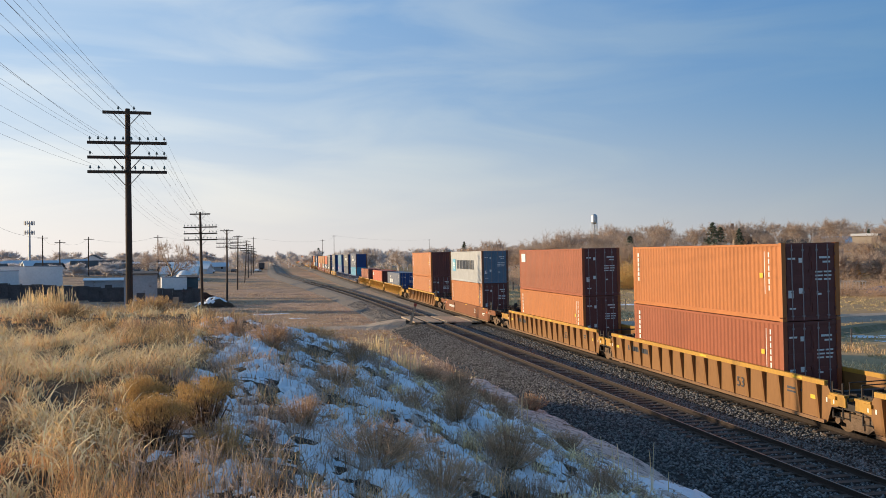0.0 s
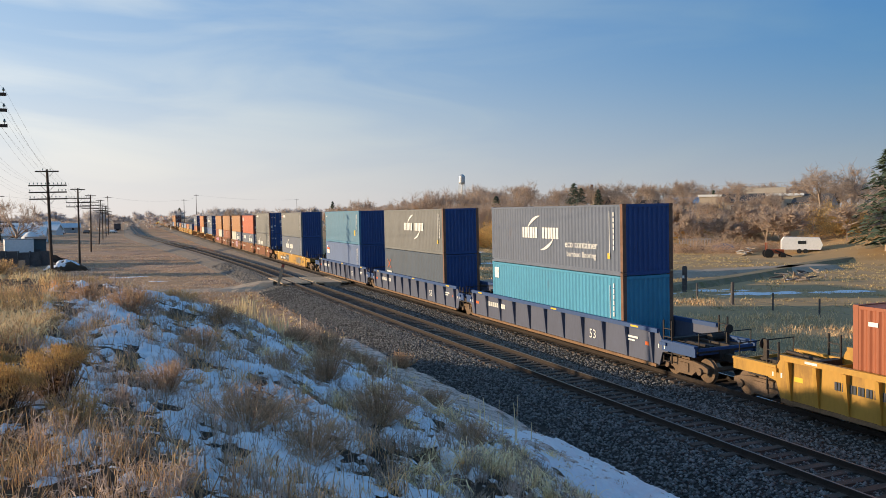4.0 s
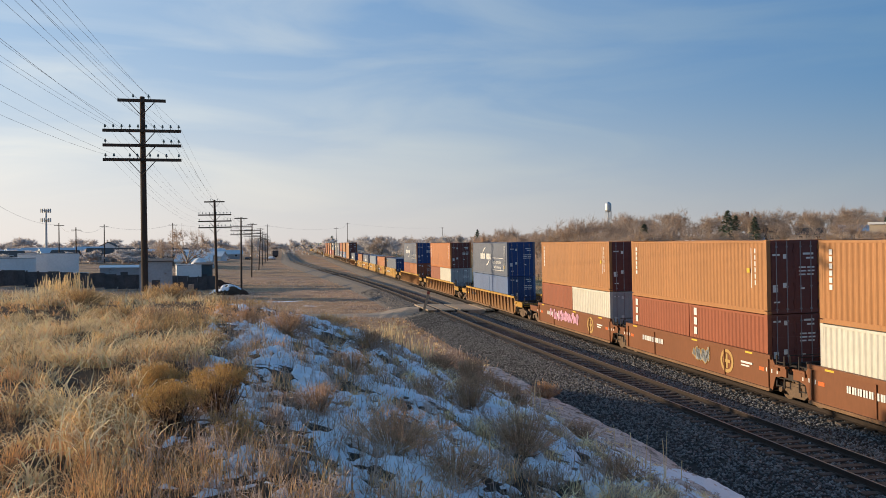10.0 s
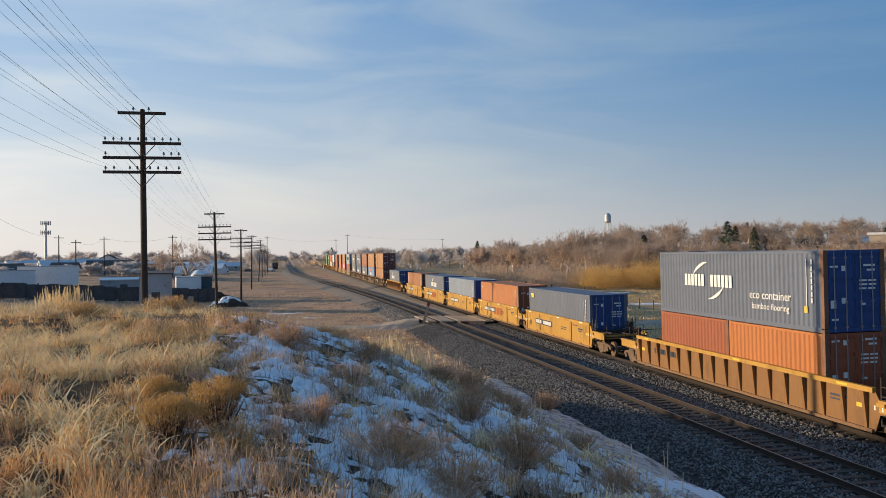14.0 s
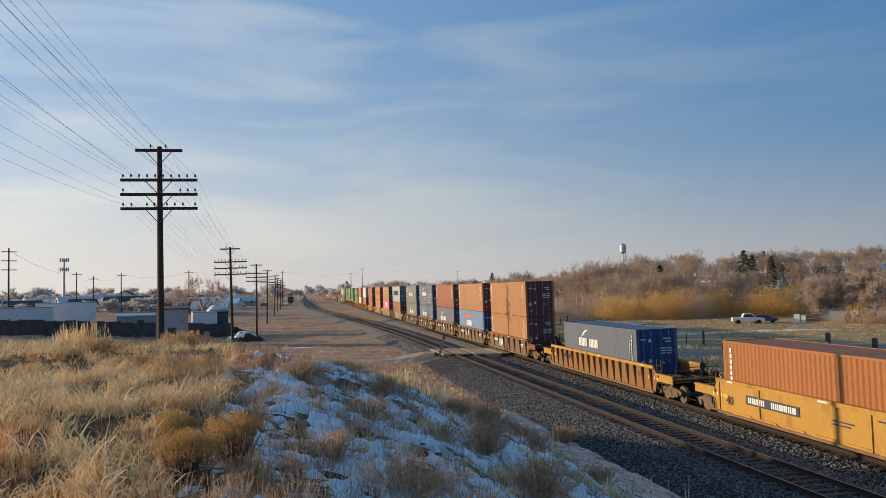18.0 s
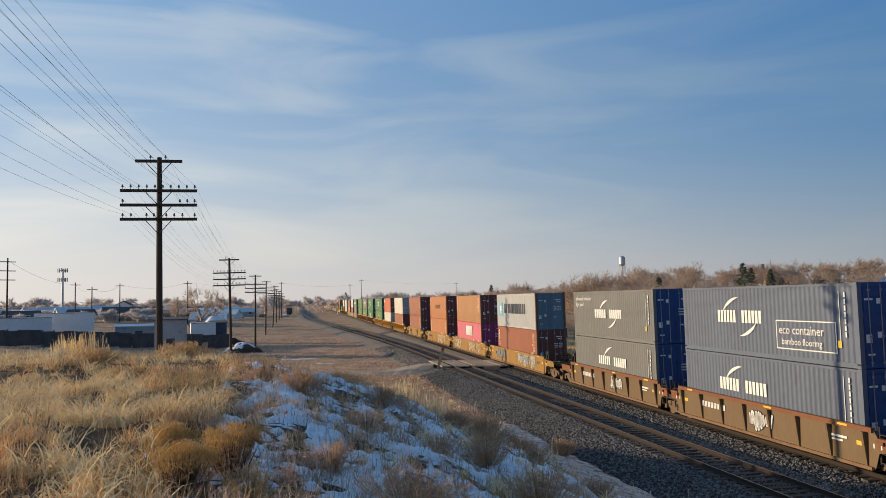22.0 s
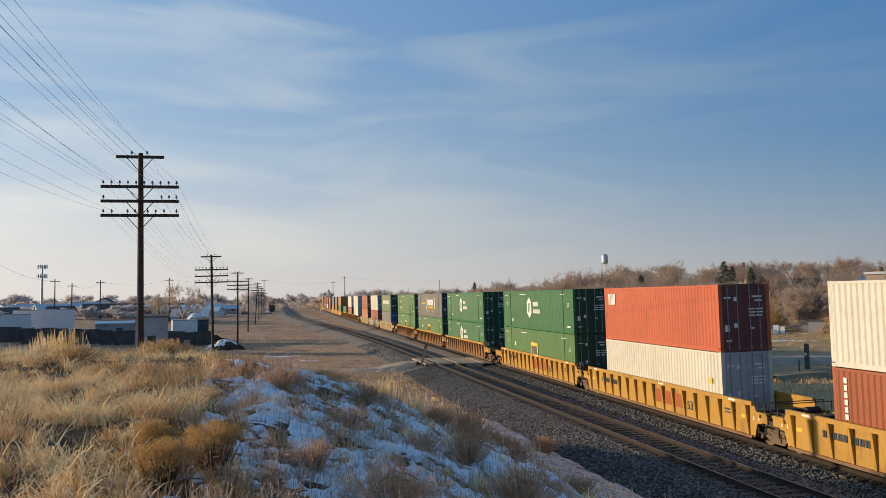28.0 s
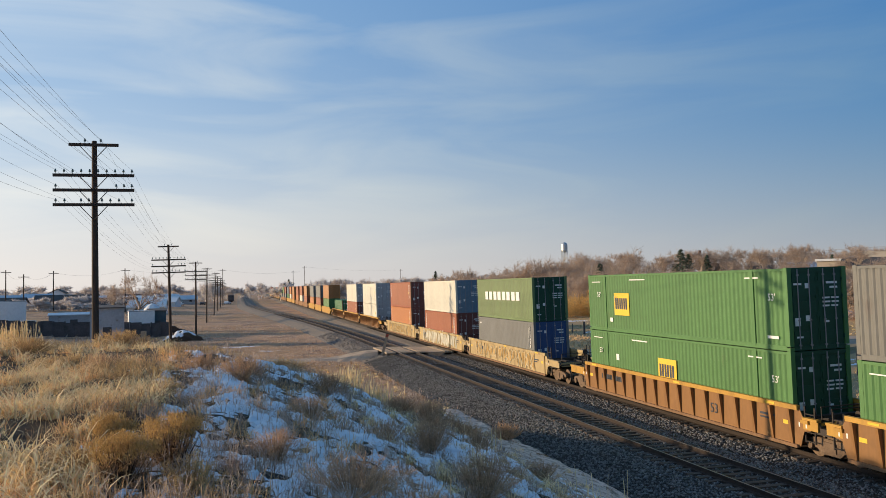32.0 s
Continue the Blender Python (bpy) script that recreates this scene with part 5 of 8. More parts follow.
# ---- plants ----
def tri_mesh(name, verts, tris):
    """A mesh of triangles from arrays."""
    verts, tris = np.asarray(verts, dtype=np.float32), np.asarray(tris, dtype=np.int32)
    me = bpy.data.meshes.new(name)
    me.vertices.add(len(verts))
    me.vertices.foreach_set("co", verts.ravel())
    me.loops.add(len(tris) * 3)
    me.loops.foreach_set("vertex_index", tris.ravel())
    me.polygons.add(len(tris))
    me.polygons.foreach_set("loop_start", np.arange(0, len(tris) * 3, 3, dtype=np.int32))
    me.update(calc_edges=True)
    me.validate()
    me.materials.append(None)
    return me


def blades(base, height, lean, width, rs, curl=0.5):
    """Grass blades: base (N,3), height (N), lean (N) sideways reach, width (N). Returns vertices and triangles."""
    n = len(base)
    az = rs.uniform(0, 2 * np.pi, n)
    d = np.stack([np.cos(az), np.sin(az), np.zeros(n)], 1)
    turn = az + rs.uniform(-0.8, 0.8, n) + np.pi / 2
    s = np.stack([np.cos(turn), np.sin(turn), np.zeros(n)], 1) * width[:, None] / 2
    up = np.array([0, 0, 1.0])
    drop = rs.uniform(0, curl, n)
    p1 = base + d * (lean * 0.3)[:, None] + up * (height * 0.55)[:, None]
    p2 = base + d * (lean * 0.75)[:, None] + up * (height * 0.95)[:, None]
    p3 = base + d * (lean * 1.25)[:, None] + up * (height * (1.08 - drop))[:, None]
    v = np.stack([base - s, base + s, p1 - s * 0.85, p1 + s * 0.85, p2 - s * 0.6, p2 + s * 0.6, p3], 1).reshape(-1, 3)
    k = (np.arange(n) * 7)[:, None]
    t = np.concatenate([k + np.array([[0, 1, 3]]), k + np.array([[0, 3, 2]]), k + np.array([[2, 3, 5]]), k + np.array([[2, 5, 4]]), k + np.array([[4, 5, 6]])], 0)
    return v, t


def arched(base, length, theta, curl, width, rs, seg=5):
    """Long blades that rise, arch over and curl: theta is the first lean, curl the bend to the tip, in radians."""
    n = len(base)
    az = rs.uniform(0, 2 * np.pi, n)
    d = np.stack([np.cos(az), np.sin(az), np.zeros(n)], 1)
    turn = az + rs.uniform(-0.8, 0.8, n) + np.pi / 2
    s = np.stack([np.cos(turn), np.sin(turn), np.zeros(n)], 1) * width[:, None] / 2
    p, rows = base.copy(), []
    for j in range(seg):
        k = 1 - 0.55 * j / seg
        rows += [p - s * k, p + s * k]
        f = (j + 0.5) / seg
        ang = theta + curl * f ** 1.7
        p = p + (d * np.sin(ang)[:, None] + np.array([0, 0, 1.0]) * np.cos(ang)[:, None]) * (length / seg)[:, None]
    rows.append(p)
    v = np.stack(rows, 1).reshape(-1, 3)
    m = 2 * seg + 1
    k = (np.arange(n) * m)[:, None]
    t = []
    for j in range(seg - 1):
        t += [k + np.array([[2 * j, 2 * j + 1, 2 * j + 3]]), k + np.array([[2 * j, 2 * j + 3, 2 * j + 2]])]
    t.append(k + np.array([[2 * seg - 2, 2 * seg - 1, 2 * seg]]))
    return v, np.concatenate(t, 0)


def curly(name, spots, material, rs, count, h, spread_r, width, lean, curl, label):
    """Bunches of arching grass. spots: (x, y, scale)."""
    base, hh, ww = [], [], []
    for x, y, k in spots:
        dist = math.hypot(x, y)
        m = max(8, int(count * min(1.0, 14 / dist)))
        r = np.abs(rs.normal(0, spread_r * k, m))
        a = rs.uniform(0, 2 * np.pi, m)
        base.append(np.stack([x + r * np.cos(a), y + r * np.sin(a), np.full(m, ground_z(x, y) - 0.03)], 1))
        hh.append(rs.uniform(h[0], h[1], m) * k)
        ww.append(np.full(m, width * max(1.0, dist / 14)) * rs.uniform(0.6, 1.3, m))
    base, n = np.concatenate(base), sum(len(b) for b in base)
    v, t = arched(base, np.concatenate(hh), rs.uniform(lean[0], lean[1], n), rs.uniform(curl[0], curl[1], n), np.concatenate(ww), rs)
    return tagged(put(name, tri_mesh(name, v, t), material), label, "grass", kind="stuff")


def tufts(name, spots, material, rs, count, h, spread_r, width, lean, label, curl=0.5):
    """Many grass tufts in one sheet of growth. spots: (x, y, scale)."""
    base, hh, ll, ww = [], [], [], []
    for x, y, k in spots:
        m = max(8, int(count * min(1.0, k)))
        r = np.abs(rs.normal(0, spread_r * k, m))
        a = rs.uniform(0, 2 * np.pi, m)
        z = ground_z(x, y) - 0.03
        base.append(np.stack([x + r * np.cos(a), y + r * np.sin(a), np.full(m, z)], 1))
        hk = rs.uniform(h[0], h[1], m) * k
        hh.append(hk)
        ll.append(hk * rs.uniform(lean[0], lean[1], m))
        dist = math.hypot(x, y)
        ww.append(np.full(m, width * max(1.0, dist / 15)) * rs.uniform(0.6, 1.3, m))
    v, t = blades(np.concatenate(base), np.concatenate(hh), np.concatenate(ll), np.concatenate(ww), rs, curl)
    ob = put(name, tri_mesh(name, v, t), material)
    return tagged(ob, label, "grass", kind="stuff")


def twig_dome(rs, n, w, h, at=(0, 0, 0), width=0.07, hollow=0.35, length=0.16, lift=0.55, jitter=0.45):
    """Fine twigs filling an uneven dome, pointing out and up."""
    az, el = rs.uniform(0, 2 * np.pi, n), np.arcsin(rs.uniform(0.0, 1.0, n) ** 0.8)
    lump = 1 + 0.16 * np.sin(az * 3 + el * 4 + at[0]) + 0.10 * np.sin(az * 5 - el * 7 + at[1])
    rad = rs.uniform(hollow, 1.0, n) ** 0.6 * lump
    d = np.stack([np.cos(az) * np.cos(el), np.sin(az) * np.cos(el), np.sin(el)], 1)
    c = d * rad[:, None] * np.array([w / 2, w / 2, h / 1.12])
    o = d * np.array([1, 1, 0.6]) + np.array([0, 0, lift]) + rs.normal(0, jitter, (n, 3))
    o *= (length * h * rs.uniform(0.6, 1.3, n) / np.linalg.norm(o, axis=1))[:, None]
    s = np.cross(o, rs.normal(0, 1, (n, 3)))
    s *= (width / 2 / (np.linalg.norm(s, axis=1) + 1e-6))[:, None]
    v = np.stack([c - s, c + s, c + o], 1).reshape(-1, 3) + np.array(at)
    v[:, 2] = np.maximum(v[:, 2], at[2])
    return v, np.arange(3 * n).reshape(-1, 3)


def spray(r, n, w, h, width, twigs, twig_len, at=(0, 0, 0), lumps=0.2, droop=0.42):
    """A bush of bowed stems from one root, with fine side twigs: vertices and triangles of stems, then of twigs, and the stem tips."""
    az, q = r.uniform(0, 2 * np.pi, n), np.sqrt(r.uniform(0.0, 1.0, n))
    q = q * (1 + lumps * np.sin(az * 3 + at[0] * 7) + 0.6 * lumps * np.sin(az * 5 + at[1] * 9))
    out = np.stack([np.cos(az), np.sin(az), np.zeros(n)], 1)
    up = np.array([0, 0, 1.0])
    tip = out * (w / 2 * q)[:, None] + up * (h * (1 - droop * np.minimum(q, 1.2) ** 2) * r.uniform(0.68, 1.08, n))[:, None]
    root = out * (0.07 * w * q)[:, None] - up * 0.03
    ctl = out * (w / 2 * q * 0.62)[:, None] + up * (tip[:, 2] * r.uniform(0.3, 0.5, n))[:, None]
    def along_stem(f):
        f = np.asarray(f)[..., None]
        return root * (1 - f) ** 2 + ctl * 2 * f * (1 - f) + tip * f * f
    side = r.normal(0, 1, (n, 3)) * np.array([1, 1, 0.3])
    side *= (width / 2 / np.linalg.norm(side, axis=1))[:, None]
    pts = [along_stem(np.full(n, f)) for f in (0.0, 0.4, 0.75)]
    v = np.stack([p + k * side * g for p, g in zip(pts, (1.3, 1.0, 0.7)) for k in (-1, 1)] + [tip], 1).reshape(-1, 3)
    k = (np.arange(n) * 7)[:, None]
    t = np.concatenate([k + np.array([[a, b, c]]) for a, b, c in ((0, 1, 3), (0, 3, 2), (2, 3, 5), (2, 5, 4), (4, 5, 6))], 0)
    m = n * twigs
    i = np.repeat(np.arange(n), twigs)
    f = r.uniform(0.3, 1.0, m)[:, None]
    b = root[i] * (1 - f) ** 2 + ctl[i] * 2 * f * (1 - f) + tip[i] * f * f
    d = (tip[i] - ctl[i]) / (np.linalg.norm(tip[i] - ctl[i], axis=1)[:, None] + 1e-6) * 0.5 + r.normal(0, 0.75, (m, 3)) + up * 0.3
    d *= (twig_len * h * r.uniform(0.4, 1.3, m) / np.linalg.norm(d, axis=1))[:, None]
    g = np.cross(d, r.normal(0, 1, (m, 3)))
    g *= (width * 0.55 / (np.linalg.norm(g, axis=1) + 1e-6))[:, None]
    tv = np.stack([b - g, b + g, b + d], 1).reshape(-1, 3)
    o = np.array(at)
    return v + o, t, tv + o, np.arange(3 * m).reshape(-1, 3), tip + o


def brush(name, spots, material, rs, count, w, h, width, label):
    """Low twiggy bushes, many in one growth. spots: (x, y, scale)."""
    vs, ts, k = [], [], 0
    for x, y, q in spots:
        dist = math.hypot(x, y)
        m = max(4, int(count * min(1.0, 11 / dist)))
        v, t, tv, tt, _ = spray(rs, m, w * q * rs.uniform(0.7, 1.2), h * q * rs.uniform(0.7, 1.3), width * max(1.0, dist / 11), 6, rs.uniform(0.17, 0.28), (x, y, ground_z(x, y) - 0.02))
        for a, b in ((v, t), (tv, tt)):
            vs.append(a)
            ts.append(b + k)
            k += len(a)
    return tagged(put(name, tri_mesh(name, np.concatenate(vs), np.concatenate(ts)), material), label, "brush", kind="stuff")


STRAW = mat("straw_grass", (0.92, 0.565, 0.265), rough=0.85, vary=0.5, scale=1.2, fine=7, bump=0, island=True, through_light=0.2)
PALE = mat("pale_straw", (0.97, 0.745, 0.41), rough=0.85, vary=0.4, scale=1.2, fine=7, bump=0, island=True, through_light=0.2)
GREYG = mat("grey_brush_stems", (0.56, 0.435, 0.35), rough=0.9, vary=0.5, scale=1.5, fine=8, bump=0, island=True, through_light=0.35)
BROWNG = mat("brown_weed_stems", (0.40, 0.25, 0.135), rough=0.9, vary=0.5, scale=1.5, fine=8, bump=0, island=True, through_light=0.35)
GOLDT = mat("rabbitbrush_tips", (0.52, 0.325, 0.12), rough=0.85, vary=0.45, scale=2, fine=9, bump=0, island=True, through_light=0.35)
SAGET = mat("sage_leaves", (0.60, 0.395, 0.245), rough=0.9, vary=0.45, scale=2, fine=9, bump=0, island=True, through_light=0.35)
WOODY = mat("shrub_wood", (0.075, 0.048, 0.032), rough=0.9, vary=0.4, scale=3, fine=12, bump=0, island=True)


rs = np.random.RandomState(11)
straw, pale, greyb, brownb, low, slow, rust_t, open_land = [], [], [], [], [], [], [], []
for ring, dens in (((2.2, 9), 12.0), ((9, 16), 8.5), ((16, 28), 4.6), ((28, 48), 2.0), ((48, 85), 1.1), ((85, 150), 0.5)):
    area = (ring[1] ** 2 - ring[0] ** 2) * radians(78) / 2
    for _ in range(int(area * dens)):
        r = math.sqrt(rs.uniform(ring[0] ** 2, ring[1] ** 2))
        a = radians(rs.uniform(-37, 41))
        x, y = r * math.sin(a), r * math.cos(a)
        n = across(x, y)
        if n > -4.3 or n > -7.6 and 5 < along(x, y) < 30 and rs.rand() < 0.72:
            continue
        patch = noise.noise((x * 0.22, y * 0.22, 9.0)) + 0.5 * noise.noise((x * 0.7, y * 0.7, 3.0))
        hue = noise.noise((x * 0.33, y * 0.33, 21.0))
        slope = smooth01((n + 17.6) / 2.6)
        k = rs.uniform(0.5, 1.25) * (1 + 0.3 * smooth01((r - 20) / 30))
        flat = along(x, y) > 44
        if flat:
            if patch > -0.2:
                open_land.append((x, y, k))
            continue
        if slope < 0.5:
            if patch > -0.4 or rs.rand() < 0.3:
                pick = rs.rand()
                (pale if pick < (0.40 + 0.3 * (patch > 0.2)) * (0.55 if r < 8 else 1.0) else brownb if pick > (0.74 if r < 8 else 0.88) else rust_t if hue > 0.12 and pick > 0.5 else straw).append((x, y, k))
        else:
            keep = 1.0 if snow_mask(x, y) < 0.0 else 0.62
            if rs.rand() < keep:
                pick = rs.rand()
                for _ in range(1 + (rs.rand() < 0.45)):
                    f, g = rs.uniform(0.15, 0.7), rs.uniform(0, 6.28)
                    greyb.append((x + f * math.cos(g), y + f * math.sin(g), rs.uniform(0.3, 0.6)))
                (greyb if pick < 0.62 else brownb if pick < 0.73 else straw if n < -13 else pale).append((x, y, k * (0.85 if n < -6 else 0.6)))
        if rs.rand() < 0.6:
            (low if slope < 0.6 else slow).append((x, y, k))
# weeds between the foot of the hill and the ballast, up to the crossing
for _ in range(420):
    n, a = rs.uniform(-10.5, -4.1), rs.uniform(26, 71)
    x = (n * 1.0229 + 15.65 - TILT * a * 1.0229) / (1 + TILT * TILT)
    y = a * 1.0229 + TILT * x
    if a < 40 and toe_mask(x, y) > 0.1 and rs.rand() < 0.7:
        continue
    pick = rs.rand()
    (brownb if pick < 0.3 else greyb if pick < 0.7 else pale).append((x, y, rs.uniform(0.7, 1.9) * (1.0 if pick < 0.7 else 0.5)))
for _ in range(340):
    n, a = rs.uniform(-34, -8), rs.uniform(42, 74)
    x = (n * 1.0229 + 15.65 - TILT * a * 1.0229) / (1 + TILT * TILT)
    y = a * 1.0229 + TILT * x
    if noise.noise((x * 0.14, y * 0.14, 44.0)) > 0.0 and abs(y - CROSS_Y - 0.5) > 2.6:
        (brownb if rs.rand() < 0.5 else greyb).append((x, y, rs.uniform(0.8, 2.1)))
# low twiggy growth right at the edge of the hilltop
edge = [(rs.uniform(-3.2, 0.6), rs.uniform(3.6, 6.2), rs.uniform(0.6, 1.0)) for _ in range(90)]
edge = [e for e in edge if across(e[0], e[1]) < -13.2]
curly("pale_grass", pale, PALE, rs, 52, (0.24, 0.60), 0.10, 0.0145, (0.0, 0.55), (1.4, 5.0), "pale curling straw grass in loose clumps")
curly("golden_grass", [p for p in straw if math.hypot(p[0], p[1]) < 24], STRAW, rs, 60, (0.12, 0.38), 0.12, 0.008, (0.0, 0.8), (0.0, 2.4), "golden dry bunchgrass on the sunlit hilltop")
# straw beyond 24 m has the haze over the brow mixed into its colour
tufts("straw_grass", [p for p in straw if math.hypot(p[0], p[1]) >= 24], mat("hazed_straw", (0.88, 0.68, 0.41), rough=0.85, vary=0.45, scale=0.6, fine=4, bump=0, island=True, through_light=0.35), rs, 46, (0.12, 0.36), 0.20, 0.0065, (0.3, 1.1), "knee-high golden dry grass on the hilltop", 0.6)
tufts("rusty_grass", rust_t, mat("rusty_weed", (0.60, 0.40, 0.19), rough=0.9, vary=0.5, scale=1.5, fine=8, bump=0, island=True, through_light=0.35), rs, 60, (0.12, 0.34), 0.2, 0.0055, (0.1, 0.8), "rust-brown dry weeds among the grass", 0.3)
tufts("twiggy_growth", edge, STRAW, rs, 60, (0.10, 0.30), 0.14, 0.0045, (0.1, 0.7), "low straw-coloured twiggy growth at the brow of the slope", 0.2)
brush("grey_brush", greyb, GREYG, rs, 14, 0.50, 0.32, 0.0066, "low grey leafless brush on the snowy slope")
brush("brown_weeds", brownb, BROWNG, rs, 15, 0.42, 0.28, 0.0062, "low dark brown dry weeds")
tufts("ground_litter", low, STRAW, rs, 24, (0.04, 0.12), 0.28, 0.012, (0.6, 1.6), "short matted dead grass", 0.3)
tufts("slope_litter", slow, BROWNG, rs, 22, (0.03, 0.10), 0.26, 0.010, (0.6, 1.8), "short brown stubble between the snow patches", 0.3)

# the hilltop goes on beside and behind the camera
around = []
while len(around) < 1100:
    r, a = math.sqrt(rs.uniform(0.5, 169)), rs.uniform(0, 360)
    x, y = r * math.sin(radians(a)), r * math.cos(radians(a))
    if y > 2.0 and abs(math.degrees(math.atan2(x, y))) < 38 or across(x, y) > -5:
        continue
    if noise.noise((x * 0.3, y * 0.3, 9.0)) > -0.3 and (across(x, y) < -16 or rs.rand() < 0.6):
        around.append((x, y, rs.uniform(0.5, 1.2)))
tufts("hilltop_grass", around[::2], STRAW, rs, 40, (0.12, 0.36), 0.2, 0.009, (0.3, 1.1), "golden dry grass on the hilltop", 0.6)
tufts("hilltop_pale_grass", around[1::2], PALE, rs, 40, (0.14, 0.40), 0.16, 0.009, (0.3, 1.2), "pale dry grass clumps on the hilltop", 0.9)

# single stems standing through the snow
m = 15000
q = 2.2 + 26 * rs.rand(m) ** 1.6
ang = np.radians(rs.uniform(-24, 42, m))
sx, sy = q * np.sin(ang), q * np.cos(ang)
sn = (sx + TILT * sy - 15.65) / 1.0229
sel = (sn > -17.2) & (sn < -7.5)
sx, sy, q = sx[sel], sy[sel], q[sel]
m = len(q)
sb = np.stack([sx, sy, np.array([ground_z(a, b) for a, b in zip(sx, sy)]) - 0.02], 1)
v, t = blades(sb, rs.uniform(0.08, 0.26, m), rs.uniform(0.0, 0.12, m), 0.006 * np.maximum(1.0, q / 10) * rs.uniform(0.6, 1.4, m), rs, 0.3)
tagged(put("snow_stubble", tri_mesh("snow_stubble", v, t), BROWNG), "single dry brown stems standing through the snow", "weeds", kind="stuff")

field = []
for _ in range(2500):
    r, a = math.sqrt(rs.uniform(38 ** 2, 165 ** 2)), radians(rs.uniform(1, 41))
    x, y = r * math.sin(a), r * math.cos(a)
    if across(x, y) > 9.5 and noise.noise((x * 0.06, y * 0.06, 5.0)) > -0.25:
        field.append((x, y, rs.uniform(0.7, 1.4)))
tufts("field_grass", field, mat("field_straw", (0.60, 0.45, 0.23), rough=0.9, vary=0.5, scale=0.3, fine=3, bump=0, island=True, through_light=0.3), rs, 20, (0.06, 0.20), 0.8, 0.015, (0.2, 1.2), "tan and olive winter grass of the field", 0.4)

verge = []
for _ in range(1500):
    n, a = rs.uniform(9.5, 29), rs.uniform(16, 130)
    x = (n * 1.0229 + 15.65 - TILT * a * 1.0229) / (1 + TILT * TILT)
    y = a * 1.0229 + TILT * x
    if noise.noise((x * 0.12, y * 0.12, 25.0)) > -0.3:
        verge.append((x, y, rs.uniform(0.7, 1.5)))
tufts("verge_grass", verge, mat("verge_straw", (0.86, 0.60, 0.33), rough=0.9, vary=0.4, scale=0.3, fine=3, bump=0, island=True, through_light=0.3), rs, 26, (0.12, 0.36), 0.7, 0.012, (0.2, 1.0), "rough dry tan grass beyond the far track", 0.4)

flat = []
for _ in range(2600):
    r, a = math.sqrt(rs.uniform(50 ** 2, 300 ** 2)), radians(rs.uniform(-24, 3))
    x, y = r * math.sin(a), r * math.cos(a)
    if across(x, y) < -5 and x < near_x(y) - 5 and noise.noise((x * 0.05, y * 0.05, 15.0)) > -0.2:
        flat.append((x, y, rs.uniform(0.6, 1.3)))
tufts("flat_grass", flat + open_land, mat("flat_straw", (0.62, 0.47, 0.36), rough=0.9, vary=0.35, scale=0.2, fine=2, bump=0, island=True, through_light=0.3), rs, 15, (0.05, 0.19), 1.2, 0.012, (0.3, 1.4), "dry tan grass of the flat land beside the poles", 0.4)


SHRUB = {
    "gold": (GOLDT, WOODY, "rounded rabbitbrush with golden seed tips over dark stems"),
    "sage": (SAGET, GREYG, "grey leafless sagebrush on the snowy slope"),
    "green": (mat("dull_green_leaves", (0.15, 0.17, 0.075), vary=0.4, bump=0, island=True, through_light=0.35), GREYG, "dull grey-green low shrub at the foot of the slope"),
    "pale": (PALE, PALE, "pale bleached dry bush at the foot of the slope"),
    "rust": (mat("rusty_seed_heads", (0.66, 0.44, 0.20), vary=0.4, bump=0, island=True, through_light=0.35), BROWNG, "rust-brown dry bush in the grass"),
}
SHRUBS = [("gold", -2.13, 7.45, 0.56, 0.47), ("gold", -2.95, 8.2, 0.40, 0.38), ("gold", -2.35, 6.75, 0.50, 0.40), ("rust", -1.75, 6.6, 0.60, 0.34), ("rust", -2.9, 7.2, 0.55, 0.32), ("rust", -3.75, 12.5, 0.55, 0.26), ("sage", -5.78, 15.65, 0.8, 0.35), ("sage", 0.68, 21.5, 1.3, 0.7), ("sage", 0.44, 14.2, 1.0, 0.62),
          ("sage", 0.99, 10.5, 1.15, 0.66), ("sage", 2.52, 15.2, 0.9, 0.45), ("sage", 2.49, 11.76, 0.9, 0.45), ("sage", -0.54, 7.83, 1.1, 0.45), ("sage", -1.49, 12.6, 0.85, 0.4), ("sage", -0.37, 12.9, 0.85, 0.42),
          ("sage", -1.4, 8.7, 0.7, 0.34), ("sage", 0.07, 7.2, 0.9, 0.4), ("sage", -3.14, 15.5, 1.2, 0.5), ("sage", -4.09, 16.2, 0.95, 0.35), ("rust", -7.44, 17.9, 1.32, 0.38),
          ("sage", 4.1, 33.5, 1.5, 0.8), ("sage", 2.2, 30.0, 1.4, 0.7), ("sage", -1.71, 17.8, 1.05, 0.46), ("rust", -5.6, 22.5, 1.43, 0.38), ("rust", -3.6, 24.0, 1.54, 0.41),
          ("sage", 1.6, 18.2, 0.9, 0.5), ("sage", -0.2, 22.8, 1.2, 0.55), ("rust", -8.6, 24.5, 1.76, 0.52), ("rust", -6.2, 27.5, 1.65, 0.45), ("sage", 3.4, 12.9, 0.6, 0.35), ("rust", -9.4, 20.5, 1.32, 0.41), ("sage", 1.5, 25.5, 1.1, 0.6), ("rust", -1.2, 30.5, 1.54, 0.52)]
